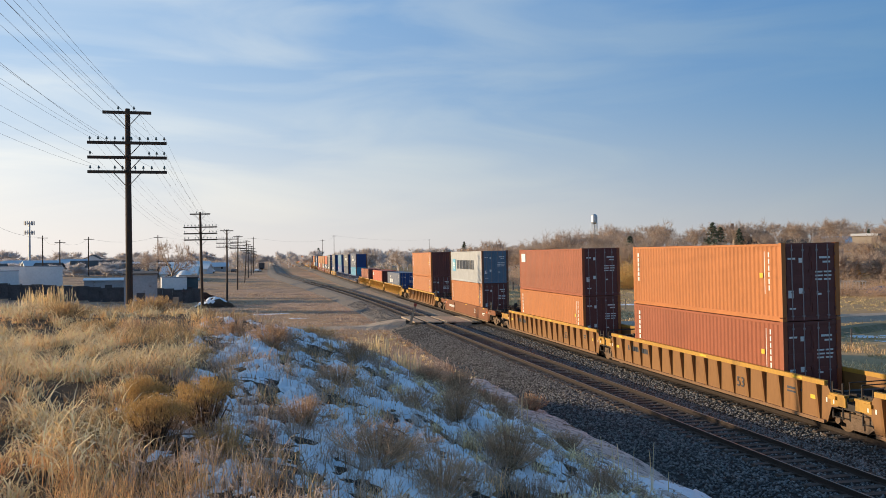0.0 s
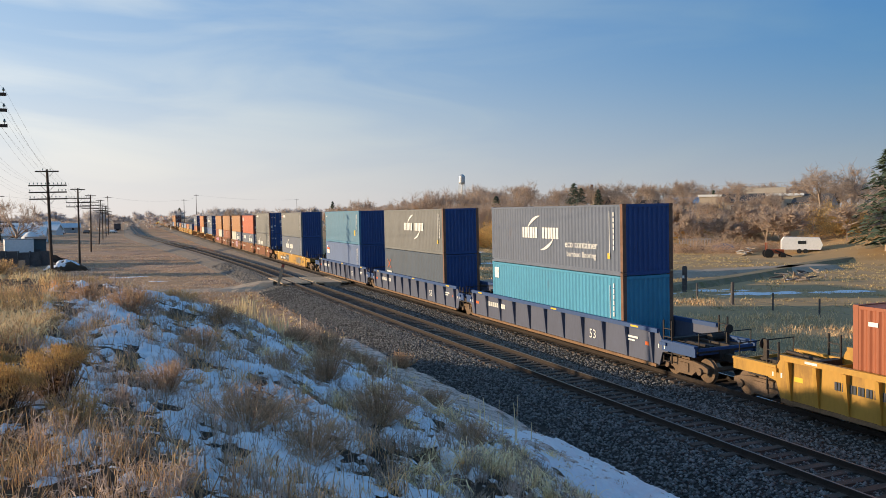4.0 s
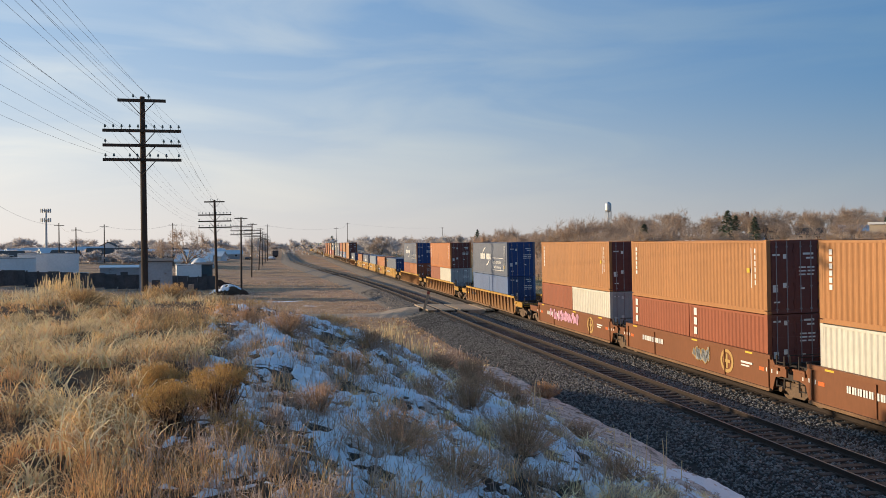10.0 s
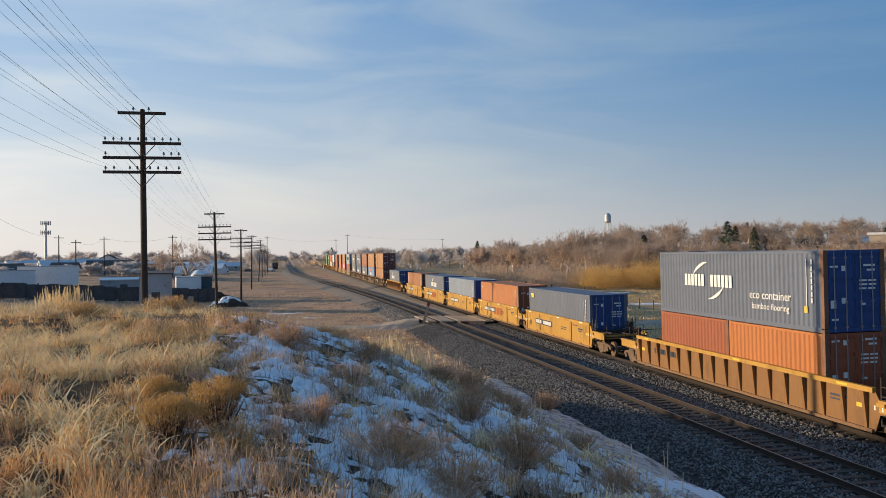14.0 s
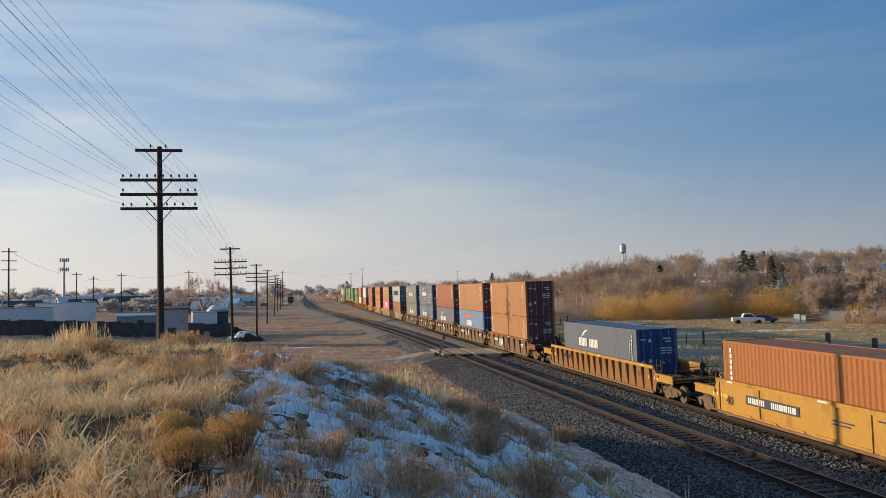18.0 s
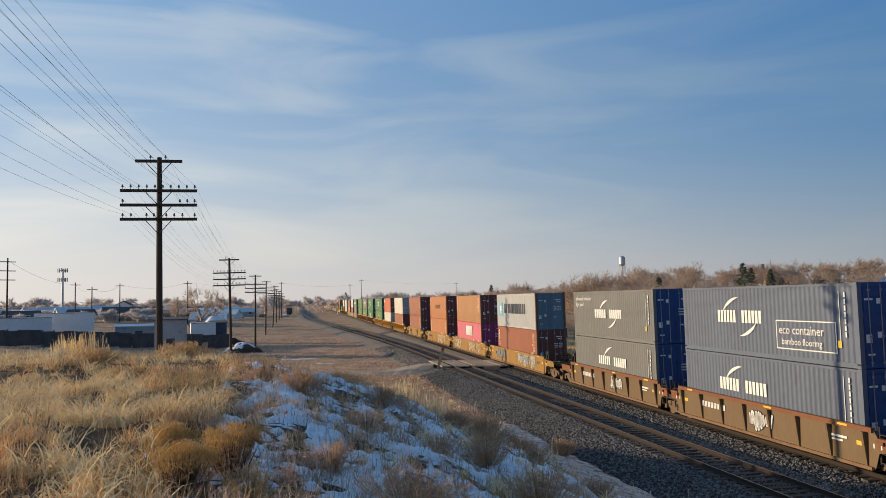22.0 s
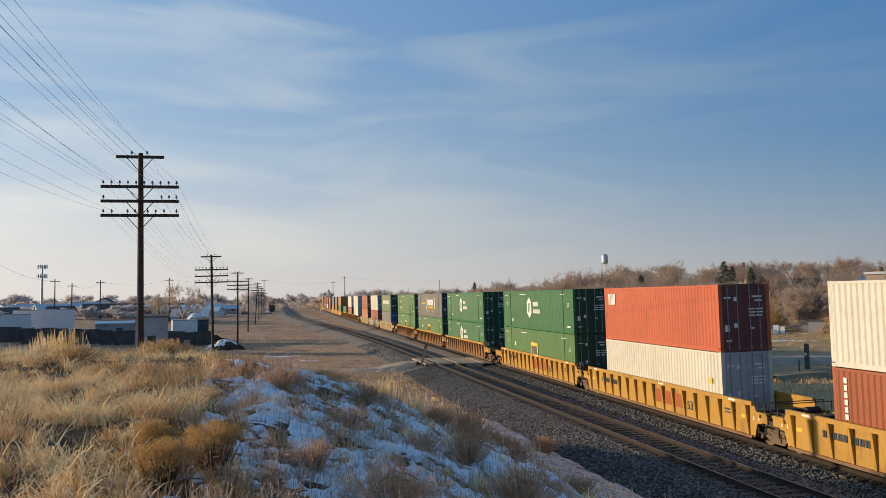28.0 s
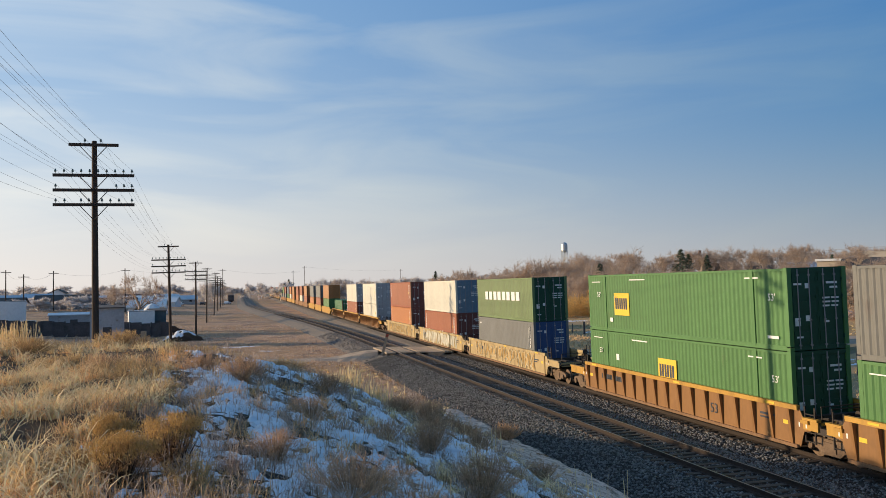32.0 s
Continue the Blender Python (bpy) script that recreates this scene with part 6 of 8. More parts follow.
for i, (kind, x, y, w, h) in enumerate(SHRUBS):
    leaf, wood, text = SHRUB[kind]
    sh = tagged(new("shrub"), text, "shrub", "shrubs on the hillside")
    sh.location = (x, y, ground_z(x, y) - 0.02)
    fine = max(1.0, math.hypot(x, y) / 11)
    r = np.random.RandomState(40 + i)
    q = 0.0065 * fine
    if kind == "gold":
        v, t, tv, tt, tip = spray(r, 170, w * 1.05, h * 1.05, 0.008, 6, 0.16, (0, 0, 0), 0.16, 0.22)
        put("woody_frame", tri_mesh("woody_frame", v, t), WOODY, sh)
        put("twig_mass", tri_mesh("twig_mass", tv, tt), BROWNG, sh, label="fine brown side twigs")
        c = np.repeat(tip[tip[:, 2] > h * 0.68], 24, 0)
        n = len(c)
        c = c + r.normal(0, 1, (n, 3)) * np.array([0.03, 0.03, 0.022])
        d = r.normal(0, 0.011, (n, 3)) + np.array([0, 0, 0.022])
        g = r.normal(0, 1, (n, 3))
        g *= (0.0045 / np.linalg.norm(g, axis=1))[:, None]
        put("seed_head", tri_mesh("seed_head", np.stack([c - g, c + g, c + d], 1).reshape(-1, 3), np.arange(3 * n).reshape(-1, 3)), leaf, sh, label="flat-topped golden seed heads")
    else:
        n = int(max(60, 210 / fine ** 0.6) * min(1.6, max(0.6, w)))
        v, t, tv, tt, _ = spray(r, n, w * r.uniform(0.95, 1.15), h * r.uniform(0.95, 1.15), q, 15, 0.15, (0, 0, 0), 0.26)
        put("woody_frame", tri_mesh("woody_frame", v, t), BROWNG if kind != "pale" else wood, sh)
        put("twig_mass", tri_mesh("twig_mass", tv, tt), leaf, sh)


def reed_clump(x, y, h, n, seed):
    r = np.random.RandomState(seed)
    base = np.stack([x + r.normal(0, 0.35, n), y + r.normal(0, 0.35, n), np.full(n, ground_z(x, y) - 0.03)], 1)
    v, t = blades(base, r.uniform(0.6, 1.0, n) * h, r.uniform(0.05, 0.3, n) * h * 0.5, np.full(n, 0.026), r, 0.15)
    return tagged(put("tall_grass", tri_mesh("tall_grass", v, t), PALE), "tall pale upright dry grass clump", "grass", "tall grass clumps")


for k, (x, y, h) in enumerate(((-1.88, 27.8, 1.35), (-2.5, 28.6, 1.0), (-12.45, 26.1, 0.9), (-13.0, 26.7, 0.75), (-7.0, 33.0, 0.9), (-1.2, 29.0, 1.0))):
    reed_clump(x, y, h, 120, 70 + k)
for k, (x, y, h) in enumerate(((4.35, 17.9, 0.95), (4.6, 18.2, 0.7), (2.6, 24.0, 0.9))):
    reed_clump(x, y, h, 9, 90 + k)


# bare trees, conifers, thickets
def tree_mesh(seed, h, spread_w, depth=5, twig=0.06):
    """A leafless broad tree: trunk and limbs in one mesh, the fine crown in another."""
    r = random.Random(seed)
    tv, tt, cv, ct = [], [], [], []
    def stick(v, t, p, q, w0, w1):
        d = (q - p).normalized()
        a = d.orthogonal().normalized()
        b = d.cross(a)
        i = len(v)
        for c, w in ((p, w0), (q, w1)):
            v.extend([tuple(c + a * w), tuple(c + (-0.5 * a + 0.87 * b) * w), tuple(c + (-0.5 * a - 0.87 * b) * w)])
        for j in range(3):
            t.extend([(i + j, i + (j + 1) % 3, i + 3 + j), (i + (j + 1) % 3, i + 3 + (j + 1) % 3, i + 3 + j)])
    def any_way():
        return Vector((r.gauss(0, 1), r.gauss(0, 1), r.gauss(0, 1))).normalized()
    def blade(p, q, w):
        g = (q - p).cross(any_way()).normalized() * w
        i = len(cv)
        cv.extend([tuple(p - g), tuple(p + g), tuple(q)])
        ct.append((i, i + 1, i + 2))
    def grow(p, d, length, w, level):
        q = p + d * length
        if level < 3:
            stick(tv, tt, p, q, max(w, twig * 0.5), max(w * 0.7, twig * 0.4))
        else:
            blade(p, q + d * length * 0.15, max(w, twig * 0.45))
        if level >= depth:
            for _ in range(9):
                o = p + d * length * r.uniform(0.1, 1.0)
                blade(o, o + (d * 0.55 + any_way() * 0.75 + Vector((0, 0, 0.12))) * length * r.uniform(0.5, 1.1), twig * 0.34)
            return
        for _ in range(r.choice((2, 3, 3)) if level else 6):
            nd = (d * 0.8 + any_way() * spread_w + Vector((0, 0, 0.10 if level < 3 else -0.02))).normalized()
            grow(p + d * length * r.uniform(0.55, 1.0), nd, length * r.uniform(0.68, 0.9), w * 0.6, level + 1)
    grow(Vector((0, 0, 0)), Vector((r.uniform(-0.05, 0.05), r.uniform(-0.05, 0.05), 1)).normalized(), h * 0.19, h * 0.018, 0)
    top = max(v[2] for v in cv)
    k = h / top
    kw = h * 0.44 / float(np.quantile([math.hypot(x, y) for x, y, z in cv], 0.98))
    tv = [(x * kw, y * kw, z * k) for x, y, z in tv]
    cv = [(x * kw, y * kw, z * k) for x, y, z in cv]
    return tri_mesh("trunk", tv, tt), tri_mesh("crown", cv, ct)


def conifer_mesh(seed, h, w):
    r = random.Random(seed)
    s = Shape().tube((0, 0, 0), (0, 0, h * 0.95), h * 0.018, 0.03, 6)
    v, t = [], []
    for i in range(700):
        z = h * (0.08 + 0.92 * r.random() ** 1.25)
        rad = w / 2 * (1 - (z / h) ** 1.6) ** 0.9 * r.uniform(0.35, 1.08) + 0.1
        a = r.uniform(0, 6.283)
        c = Vector((math.cos(a) * rad, math.sin(a) * rad, z))
        out = Vector((math.cos(a), math.sin(a), -0.35)) * r.uniform(0.35, 0.8)
        side = Vector((-math.sin(a), math.cos(a), r.uniform(-0.4, 0.4))) * r.uniform(0.18, 0.42)
        k = len(v)
        v += [tuple(c - side - out * 0.4), tuple(c + side - out * 0.4), tuple(c + out)]
        t.append((k, k + 1, k + 2))
    return s.mesh("trunk"), tri_mesh("crown", v, t)


def thicket_mesh(seed, w, h, n=3200):
    return tri_mesh("stem_mass", *twig_dome(np.random.RandomState(seed), n, w, h, width=0.05, hollow=0.1, length=0.09, jitter=0.6))


def sketch_tree(seed, twig=0.16):
    """A far tree, 12 m high: tapering single-sided limbs and many fine twigs, as arrays."""
    r = random.Random(seed)
    v = []
    def blade(p, q, w):
        g = (q - p).cross(Vector((r.uniform(-1, 1), r.uniform(-1, 1), r.uniform(-0.3, 0.3)))).normalized() * w
        v.extend([tuple(p - g), tuple(p + g), tuple(q)])
    def grow(p, d, length, w, level):
        blade(p, p + d * length * 1.1, w)
        if level == 4:
            for _ in range(11):
                e = (d * 0.6 + Vector((r.uniform(-1, 1), r.uniform(-1, 1), r.uniform(-0.6, 0.8)))) * length * r.uniform(0.5, 1.1)
                blade(p + d * length * r.uniform(0.0, 1.0), p + d * length * r.uniform(0.4, 1.0) + e, twig * 0.5)
            return
        for _ in range(r.choice((2, 3, 3)) if level else 6):
            nd = (d * 0.85 + Vector((r.gauss(0, 0.42), r.gauss(0, 0.42), r.gauss(0.1, 0.36)))).normalized()
            grow(p + d * length * r.uniform(0.45, 1.0), nd, length * r.uniform(0.68, 0.9), w * 0.62, level + 1)
    grow(Vector((0, 0, 0)), Vector((0, 0, 1)), 2.2, 0.28, 0)
    v = np.array(v)
    return v * 12.0 / v[:, 2].max()


SKETCH = [sketch_tree(s) for s in range(60, 68)]


def far_wood(name, spots, material, label):
    """A far belt of leafless trees, too many to tell apart. spots: (bearing, distance, top, width)."""
    vs = []
    for deg, dist, top, w in spots:
        x, y = at_bearing(deg, dist)
        z = ground_z(x, y, False) - 0.2
        a, v = rs.uniform(0, 6.28), SKETCH[rs.randint(8)]
        k = w / 11.0
        vs.append(np.stack([x + k * (v[:, 0] * math.cos(a) - v[:, 1] * math.sin(a)), y + k * (v[:, 0] * math.sin(a) + v[:, 1] * math.cos(a)), z + v[:, 2] * (top - z) / 12.0], 1))
    v = np.concatenate(vs)
    return tagged(put(name, tri_mesh(name, v, np.arange(len(v)).reshape(-1, 3)), material), label, "trees", kind="stuff")


BARK = mat("grey_brown_bark", (0.42, 0.33, 0.26), rough=0.9, vary=0.3, scale=1, fine=8, bump=0)
TWIGS = mat("winter_twigs", (0.50, 0.39, 0.305), rough=0.9, vary=0.35, scale=0.4, fine=3, bump=0, island=True, through_light=0.4)
NEEDLE = mat("dark_needles", (0.085, 0.115, 0.07), rough=0.85, vary=0.4, bump=0, island=True)
WILLOW = mat("golden_willow_stems", (0.72, 0.47, 0.17), rough=0.9, vary=0.4, scale=0.5, fine=3, bump=0, island=True, through_light=0.4)
REDTW = mat("reddish_thicket", (0.62, 0.46, 0.34), rough=0.9, vary=0.35, scale=0.5, fine=3, bump=0, island=True, through_light=0.3)
BARE = [tree_mesh(s, 12.0, sp, 5) for s, sp in ((1, 0.62), (2, 0.75), (3, 0.55), (4, 0.7), (5, 0.42), (6, 0.66), (7, 0.8), (8, 0.5))]
FIR = [conifer_mesh(s, 12.0, w) for s, w in ((1, 7.4), (2, 5.0), (3, 8.0))]
THICK = [thicket_mesh(s, 6.4, 4.0) for s in (1, 2, 3)]


def at_bearing(deg, dist):
    return dist * math.sin(radians(deg)), dist * math.cos(radians(deg))


def tree(deg, dist, top, kind=0, wide=1.0, group="bare trees beyond the railway", label="leafless grey-brown broad tree in winter"):
    """A tree in that direction whose tip reaches the height top above the rails."""
    x, y = at_bearing(deg, dist)
    z = ground_z(x, y, False) - 0.1
    k = (top - z) / 12.0
    t = tagged(new("tree"), label, "tree", group)
    t.matrix_world = pose(x, y, z, 0, 0, rs.uniform(0, 360)) @ Matrix.Diagonal((k * wide, k * wide, k, 1))
    tr, cr = BARE[kind % len(BARE)]
    put("trunk", tr, BARK, t)
    put("crown", cr, TWIGS, t)
    return t


def fir(deg, dist, top, kind=0):
    x, y = at_bearing(deg, dist)
    z = ground_z(x, y, False) - 0.1
    k = (top - z) / 12.0
    t = tagged(new("conifer"), "dark evergreen conifer among bare trees", "tree", "conifers")
    t.matrix_world = pose(x, y, z, 0, 0, rs.uniform(0, 360)) @ Matrix.Scale(k, 4)
    tr, cr = FIR[kind % 3]
    put("trunk", tr, BARK, t)
    put("crown", cr, NEEDLE, t)


def thicket(deg, dist, top, wide, material, label):
    x, y = at_bearing(deg, dist)
    z = ground_z(x, y, False) - 0.1
    t = tagged(new("thicket"), label, "bush", "thickets beyond the railway")
    t.matrix_world = pose(x, y, z, 0, 0, rs.uniform(0, 360)) @ Matrix.Diagonal((wide / 6.0, wide / 6.0, (top - z) / 4.0, 1))
    put("stem_mass", THICK[int(rs.randint(3))], material, t)


# the wood on the rise beyond the tracks
for i in range(66):
    d = 3.0 + 40 * i / 65 + rs.uniform(-0.4, 0.4)
    if d > 14 and i % 3 == 0:
        continue
    tree(d, rs.uniform(176, 225) if d > 10 else rs.uniform(230, 320), rs.uniform(7.5, 12.0), i + 1, rs.uniform(0.9, 1.3))
for i in range(118):
    d = 3.0 + 40 * i / 117 + rs.uniform(-0.4, 0.4)
    dist = rs.uniform(236, 310) if d > 8 else rs.uniform(300, 440)
    tree(d, dist, rs.uniform(12.4, 17.4) * (0.78 + 0.22 * smooth01((d - 2) / 12)), i, rs.uniform(0.8, 1.1))
for i in range(7):
    d = -1 + 8 * i / 6 + rs.uniform(-0.3, 0.3)
    tree(d, rs.uniform(420, 620), rs.uniform(9.5, 12.5), i, rs.uniform(1.1, 1.5))
for d, dist, top, k, w in ((8.7, 240, 14.5, 1, 1.2), (11.8, 300, 13.5, 1, 1.1), (14.2, 230, 14.2, 3, 1.3), (24.6, 220, 14.6, 4, 0.9), (27.0, 215, 15.6, 4, 0.9), (35.5, 190, 17.0, 1, 1.2), (38.0, 190, 17.5, 3, 1.2), (30.5, 200, 14.0, 2, 1.2)):
    tree(d, dist, top, k, w)
for d, dist, top, k in ((19.5, 215, 13.8, 0), (20.0, 217, 12.6, 0), (21.2, 210, 12.0, 1), (14.0, 195, 10.2, 0), (40.5, 130, 17.5, 2), (39.3, 134, 15.0, 2), (2.3, 420, 13.0, 1), (28.9, 235, 12.0, 1), (-8.1, 600, 12.0, 0)):
    fir(d, dist, top, k)
for d, dist, top, w in ((14.8, 176, 5.2, 12), (17.2, 182, 4.8, 10), (21.7, 178, 5.0, 12), (27.5, 178, 4.9, 11), (33.0, 170, 5.4, 13), (36.5, 165, 5.8, 12), (10.6, 185, 3.6, 11), (13.2, 180, 3.8, 10)):
    for j in range(3):
        thicket(d + rs.uniform(-0.9, 0.9), dist + rs.uniform(-5, 5), top * rs.uniform(0.8, 1.05), w, WILLOW, "golden leafless willow thicket by the field")
for i in range(18):
    d = 3 + 36 * i / 17 + rs.uniform(-0.5, 0.5)
    thicket(d, rs.uniform(180, 200), rs.uniform(3.2, 5.0), rs.uniform(6, 11), REDTW, "reddish-brown leafless thicket below the trees")
for i in range(46):
    d, q = 13 + 29 * i / 45 + rs.uniform(-0.4, 0.4), rs.uniform(186, 236)
    thicket(d, q, ground_z(*at_bearing(d, q), False) + rs.uniform(1.4, 3.2), rs.uniform(5, 10), REDTW if i % 3 else WILLOW, "reddish-brown leafless thicket on the slope below the houses")
for d, dist, top, w, m in ((6.7, 172, 5.4, 8, REDTW), (8.9, 172, 5.2, 7, REDTW), (10.4, 166, 3.6, 8, WILLOW), (11.6, 165, 3.9, 6, WILLOW), (13.9, 167, 5.4, 8, WILLOW), (15.0, 166, 4.6, 6, WILLOW), (16.3, 168, 4.6, 8, REDTW), (20.4, 176, 5.2, 8, WILLOW), (21.3, 176, 4.4, 7, WILLOW), (25.7, 178, 4.6, 9, WILLOW), (27.6, 178, 4.8, 9, WILLOW), (31.0, 172, 5.0, 10, WILLOW), (34.6, 168, 5.2, 10, REDTW)):
    thicket(d, dist, top, w, m, "golden leafless willow thicket by the field" if m is WILLOW else "tall reddish-grey leafless willow at the edge of the field")
for d, dist, top, k, w in ((23.7, 160, 8.2, 6, 1.2), (24.6, 185, 9.5, 0, 1.1), (29.6, 175, 10.5, 3, 1.1), (32.4, 178, 11.0, 1, 1.1), (12.6, 178, 8.0, 2, 1.1), (18.5, 182, 9.0, 5, 1.0)):
    tree(d, dist, top, k, w)
far_wood("hedgerow", [(23.5 + 20 * i / 99 + rs.uniform(-0.3, 0.3), rs.uniform(148, 196) - 0.6 * i / 9, rs.uniform(3.6, 8.2), rs.uniform(4, 7)) for i in range(100)], TWIGS, "dense leafless hedgerow at the foot of the rise")
for i in range(15):
    d = 25.5 + 16 * i / 14 + rs.uniform(-0.4, 0.4)
    thicket(d, rs.uniform(144, 150), rs.uniform(0.8, 2.4), rs.uniform(4, 8), REDTW, "reddish-brown leafless thicket on the slope below the houses")
thicket(36.2, 150, 7.6, 9, WILLOW, "golden leafless willow thicket by the field")
thicket(37.4, 152, 7.0, 8, WILLOW, "golden leafless willow thicket by the field")
# far trees along the horizon ahead and over the town
for i in range(5):
    d = -37 + 24 * i / 4 + rs.uniform(-0.4, 0.4)
    tree(d, rs.uniform(420, 560), rs.uniform(8.5, 10.5), i, rs.uniform(1.3, 1.9), "far trees of the town")
# distance haze is painted into these twigs as a paler colour
HAZYW = mat("haze_paled_winter_wood", (0.68, 0.63, 0.60), rough=0.95, vary=0.3, scale=0.1, fine=1, bump=0, island=True, through_light=0.45)
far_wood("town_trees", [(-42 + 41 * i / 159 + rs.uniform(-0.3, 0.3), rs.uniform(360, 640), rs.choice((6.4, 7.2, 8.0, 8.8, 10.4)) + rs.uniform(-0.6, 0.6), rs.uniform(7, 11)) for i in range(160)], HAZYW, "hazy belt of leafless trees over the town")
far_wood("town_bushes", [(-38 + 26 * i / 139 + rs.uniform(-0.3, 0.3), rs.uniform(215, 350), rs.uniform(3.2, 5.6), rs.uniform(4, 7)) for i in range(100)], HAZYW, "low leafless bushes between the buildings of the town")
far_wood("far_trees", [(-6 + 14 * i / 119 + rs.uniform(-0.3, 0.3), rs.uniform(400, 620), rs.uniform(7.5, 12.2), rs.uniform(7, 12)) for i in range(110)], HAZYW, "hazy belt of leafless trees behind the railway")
far_wood("undergrowth", [(2 + 42 * i / 89 + rs.uniform(-0.3, 0.3), rs.uniform(255, 330), rs.uniform(7.0, 9.5), rs.uniform(5, 9)) for i in range(90)], REDTW, "reddish leafless undergrowth below the trees")
# broad trees at the edge of town
tree(-18.0, 175, 11.0, 6, 0.95, "far trees of the town", "spreading leafless tree at the edge of town")
tree(-19.6, 210, 8.6, 1, 0.9, "far trees of the town")
tree(-2.4, 330, 10.6, 3, 1.0, "far trees of the town")
tree(-4.6, 360, 10.2, 2, 1.1, "far trees of the town")


# ---- town, yard and field ----
def thing(name, text, category, group="", deg=None, dist=None, x=None, y=None, turn=0.0, z=None):
    if deg is not None:
        x, y = at_bearing(deg, dist)
    ob = tagged(new(name), text, category, group)
    ob.matrix_world = pose(x, y, ground_z(x, y, False) if z is None else z, 0, 0, turn)
    return ob


WALLW = mat("white_siding", (0.82, 0.82, 0.80), rough=0.6, vary=0.1, scale=0.4, fine=4, bump=0.05, dirt=(0.50, 0.48, 0.44), dirt_at=0.74)
WALLT = mat("tan_siding", (0.50, 0.42, 0.32), rough=0.8, vary=0.12, scale=0.4, fine=4, bump=0.05)
WALLG = mat("grey_metal_wall", (0.40, 0.41, 0.42), rough=0.55, metal=0.3, vary=0.2, scale=0.5, fine=5, bump=0.1, dirt=(0.22, 0.17, 0.13), dirt_at=0.6)
ROOFD = mat("dark_shingles", (0.10, 0.09, 0.085), rough=0.9, vary=0.2, scale=0.5, fine=6, bump=0.2)
ROOFL = mat("pale_metal_roof", (0.56, 0.63, 0.68), rough=0.5, metal=0.3, vary=0.1, scale=0.4, fine=4, bump=0.05)
BRICK = mat("brown_brick", (0.26, 0.14, 0.09), rough=0.9, vary=0.25, scale=1, fine=8, bump=0.2)
DARKW = mat("dark_fence_boards", (0.10, 0.09, 0.088), rough=0.9, vary=0.4, scale=1, fine=8, bump=0.2)
GLAZE = mat("window_glass", (0.03, 0.035, 0.04), rough=0.08, vary=0.05, bump=0, spec=0.8)
TYRE = mat("tyre_rubber", (0.02, 0.02, 0.02), rough=0.85, vary=0.2)
GALV = mat("galvanised_tower", (0.52, 0.54, 0.55), rough=0.45, metal=0.5, vary=0.1, bump=0)
BLUEP = mat("blue_tarp", (0.05, 0.14, 0.34), rough=0.5, vary=0.2)
REDT = mat("faded_red_enamel", (0.42, 0.10, 0.04), rough=0.6, vary=0.2)


def house(deg, dist, w, d, h, wall, roof, turn=0.0, text="small single-storey house with a pitched roof", windows=3, chimney=False):
    b = thing("house", text, "house", "houses", deg, dist, turn=turn - deg)
    put("wall", Shape().box(-w / 2, w / 2, -d / 2, d / 2, -0.5, h).prism([(-d / 2, h), (d / 2, h), (0, h + d * 0.26)], -w / 2 + 0.01, w / 2 - 0.01, "x").mesh("wall"), wall, b)
    k = d / 2 + 0.5
    rise = d * 0.26 + 0.16
    put("roof", Shape().prism([(-k, h - 0.12), (0, h + rise), (k, h - 0.12), (k, h + 0.1), (0, h + rise + 0.2), (-k, h + 0.1)], -w / 2 - 0.4, w / 2 + 0.4, "x").mesh("roof"), roof, b)
    for i in range(windows):
        x = -w / 2 + w * (i + 0.5) / windows
        f = put("window", cached("winframe", lambda: Shape().box(-0.65, 0.65, -0.06, 0.0, 0.9, 2.1).mesh("window")), WALLW, b, (x, -d / 2 - 0.005, 0))
        put("pane", cached("winpane", lambda: Shape().box(-0.55, 0.55, -0.075, -0.065, 1.0, 2.0).mesh("pane")), GLAZE, f)
    if chimney:
        put("chimney", Shape().box(-0.55, 0.55, -0.4, 0.4, 0, h + 4.4).box(-0.42, 0.42, -0.3, 0.3, h + 4.4, h + 6.2).mesh("chimney"), BRICK, b, (-w / 2 - 0.6, 0, 0))
    return b


house(21.9, 252, 9, 7, 3.0, WALLT, ROOFD, 8, "tan house with a dark roof and tall brick chimney", 4, True)
house(21.0, 224, 6, 5, 2.4, WALLW, ROOFD, -12, "small white cottage among bare trees")
house(27.2, 250, 8, 6, 3.0, WALLW, ROOFL, 5, "white house with a pale metal roof", 4)
house(24.6, 258, 7, 6, 2.4, WALLT, ROOFD, -5, "tan bungalow half hidden by thickets")
house(30.8, 227, 10, 8, 2.8, WALLT, ROOFD, 10, "low brown-roofed house by the thickets")
house(35.2, 232, 9, 8, 2.6, LGREY, ROOFD, -14, "low pale house with a dark roof among trees")
house(5.6, 330, 9, 7, 2.8, WALLW, ROOFD, 4, "small pale house far across the field", 2)
house(12.5, 290, 9, 7, 2.8, WALLT, ROOFD, -6, "tan house half hidden among trees", 2)
house(-22.9, 440, 8, 7, 4.0, WALLW, ROOFD, 80, "white gabled house at the edge of town", 2)
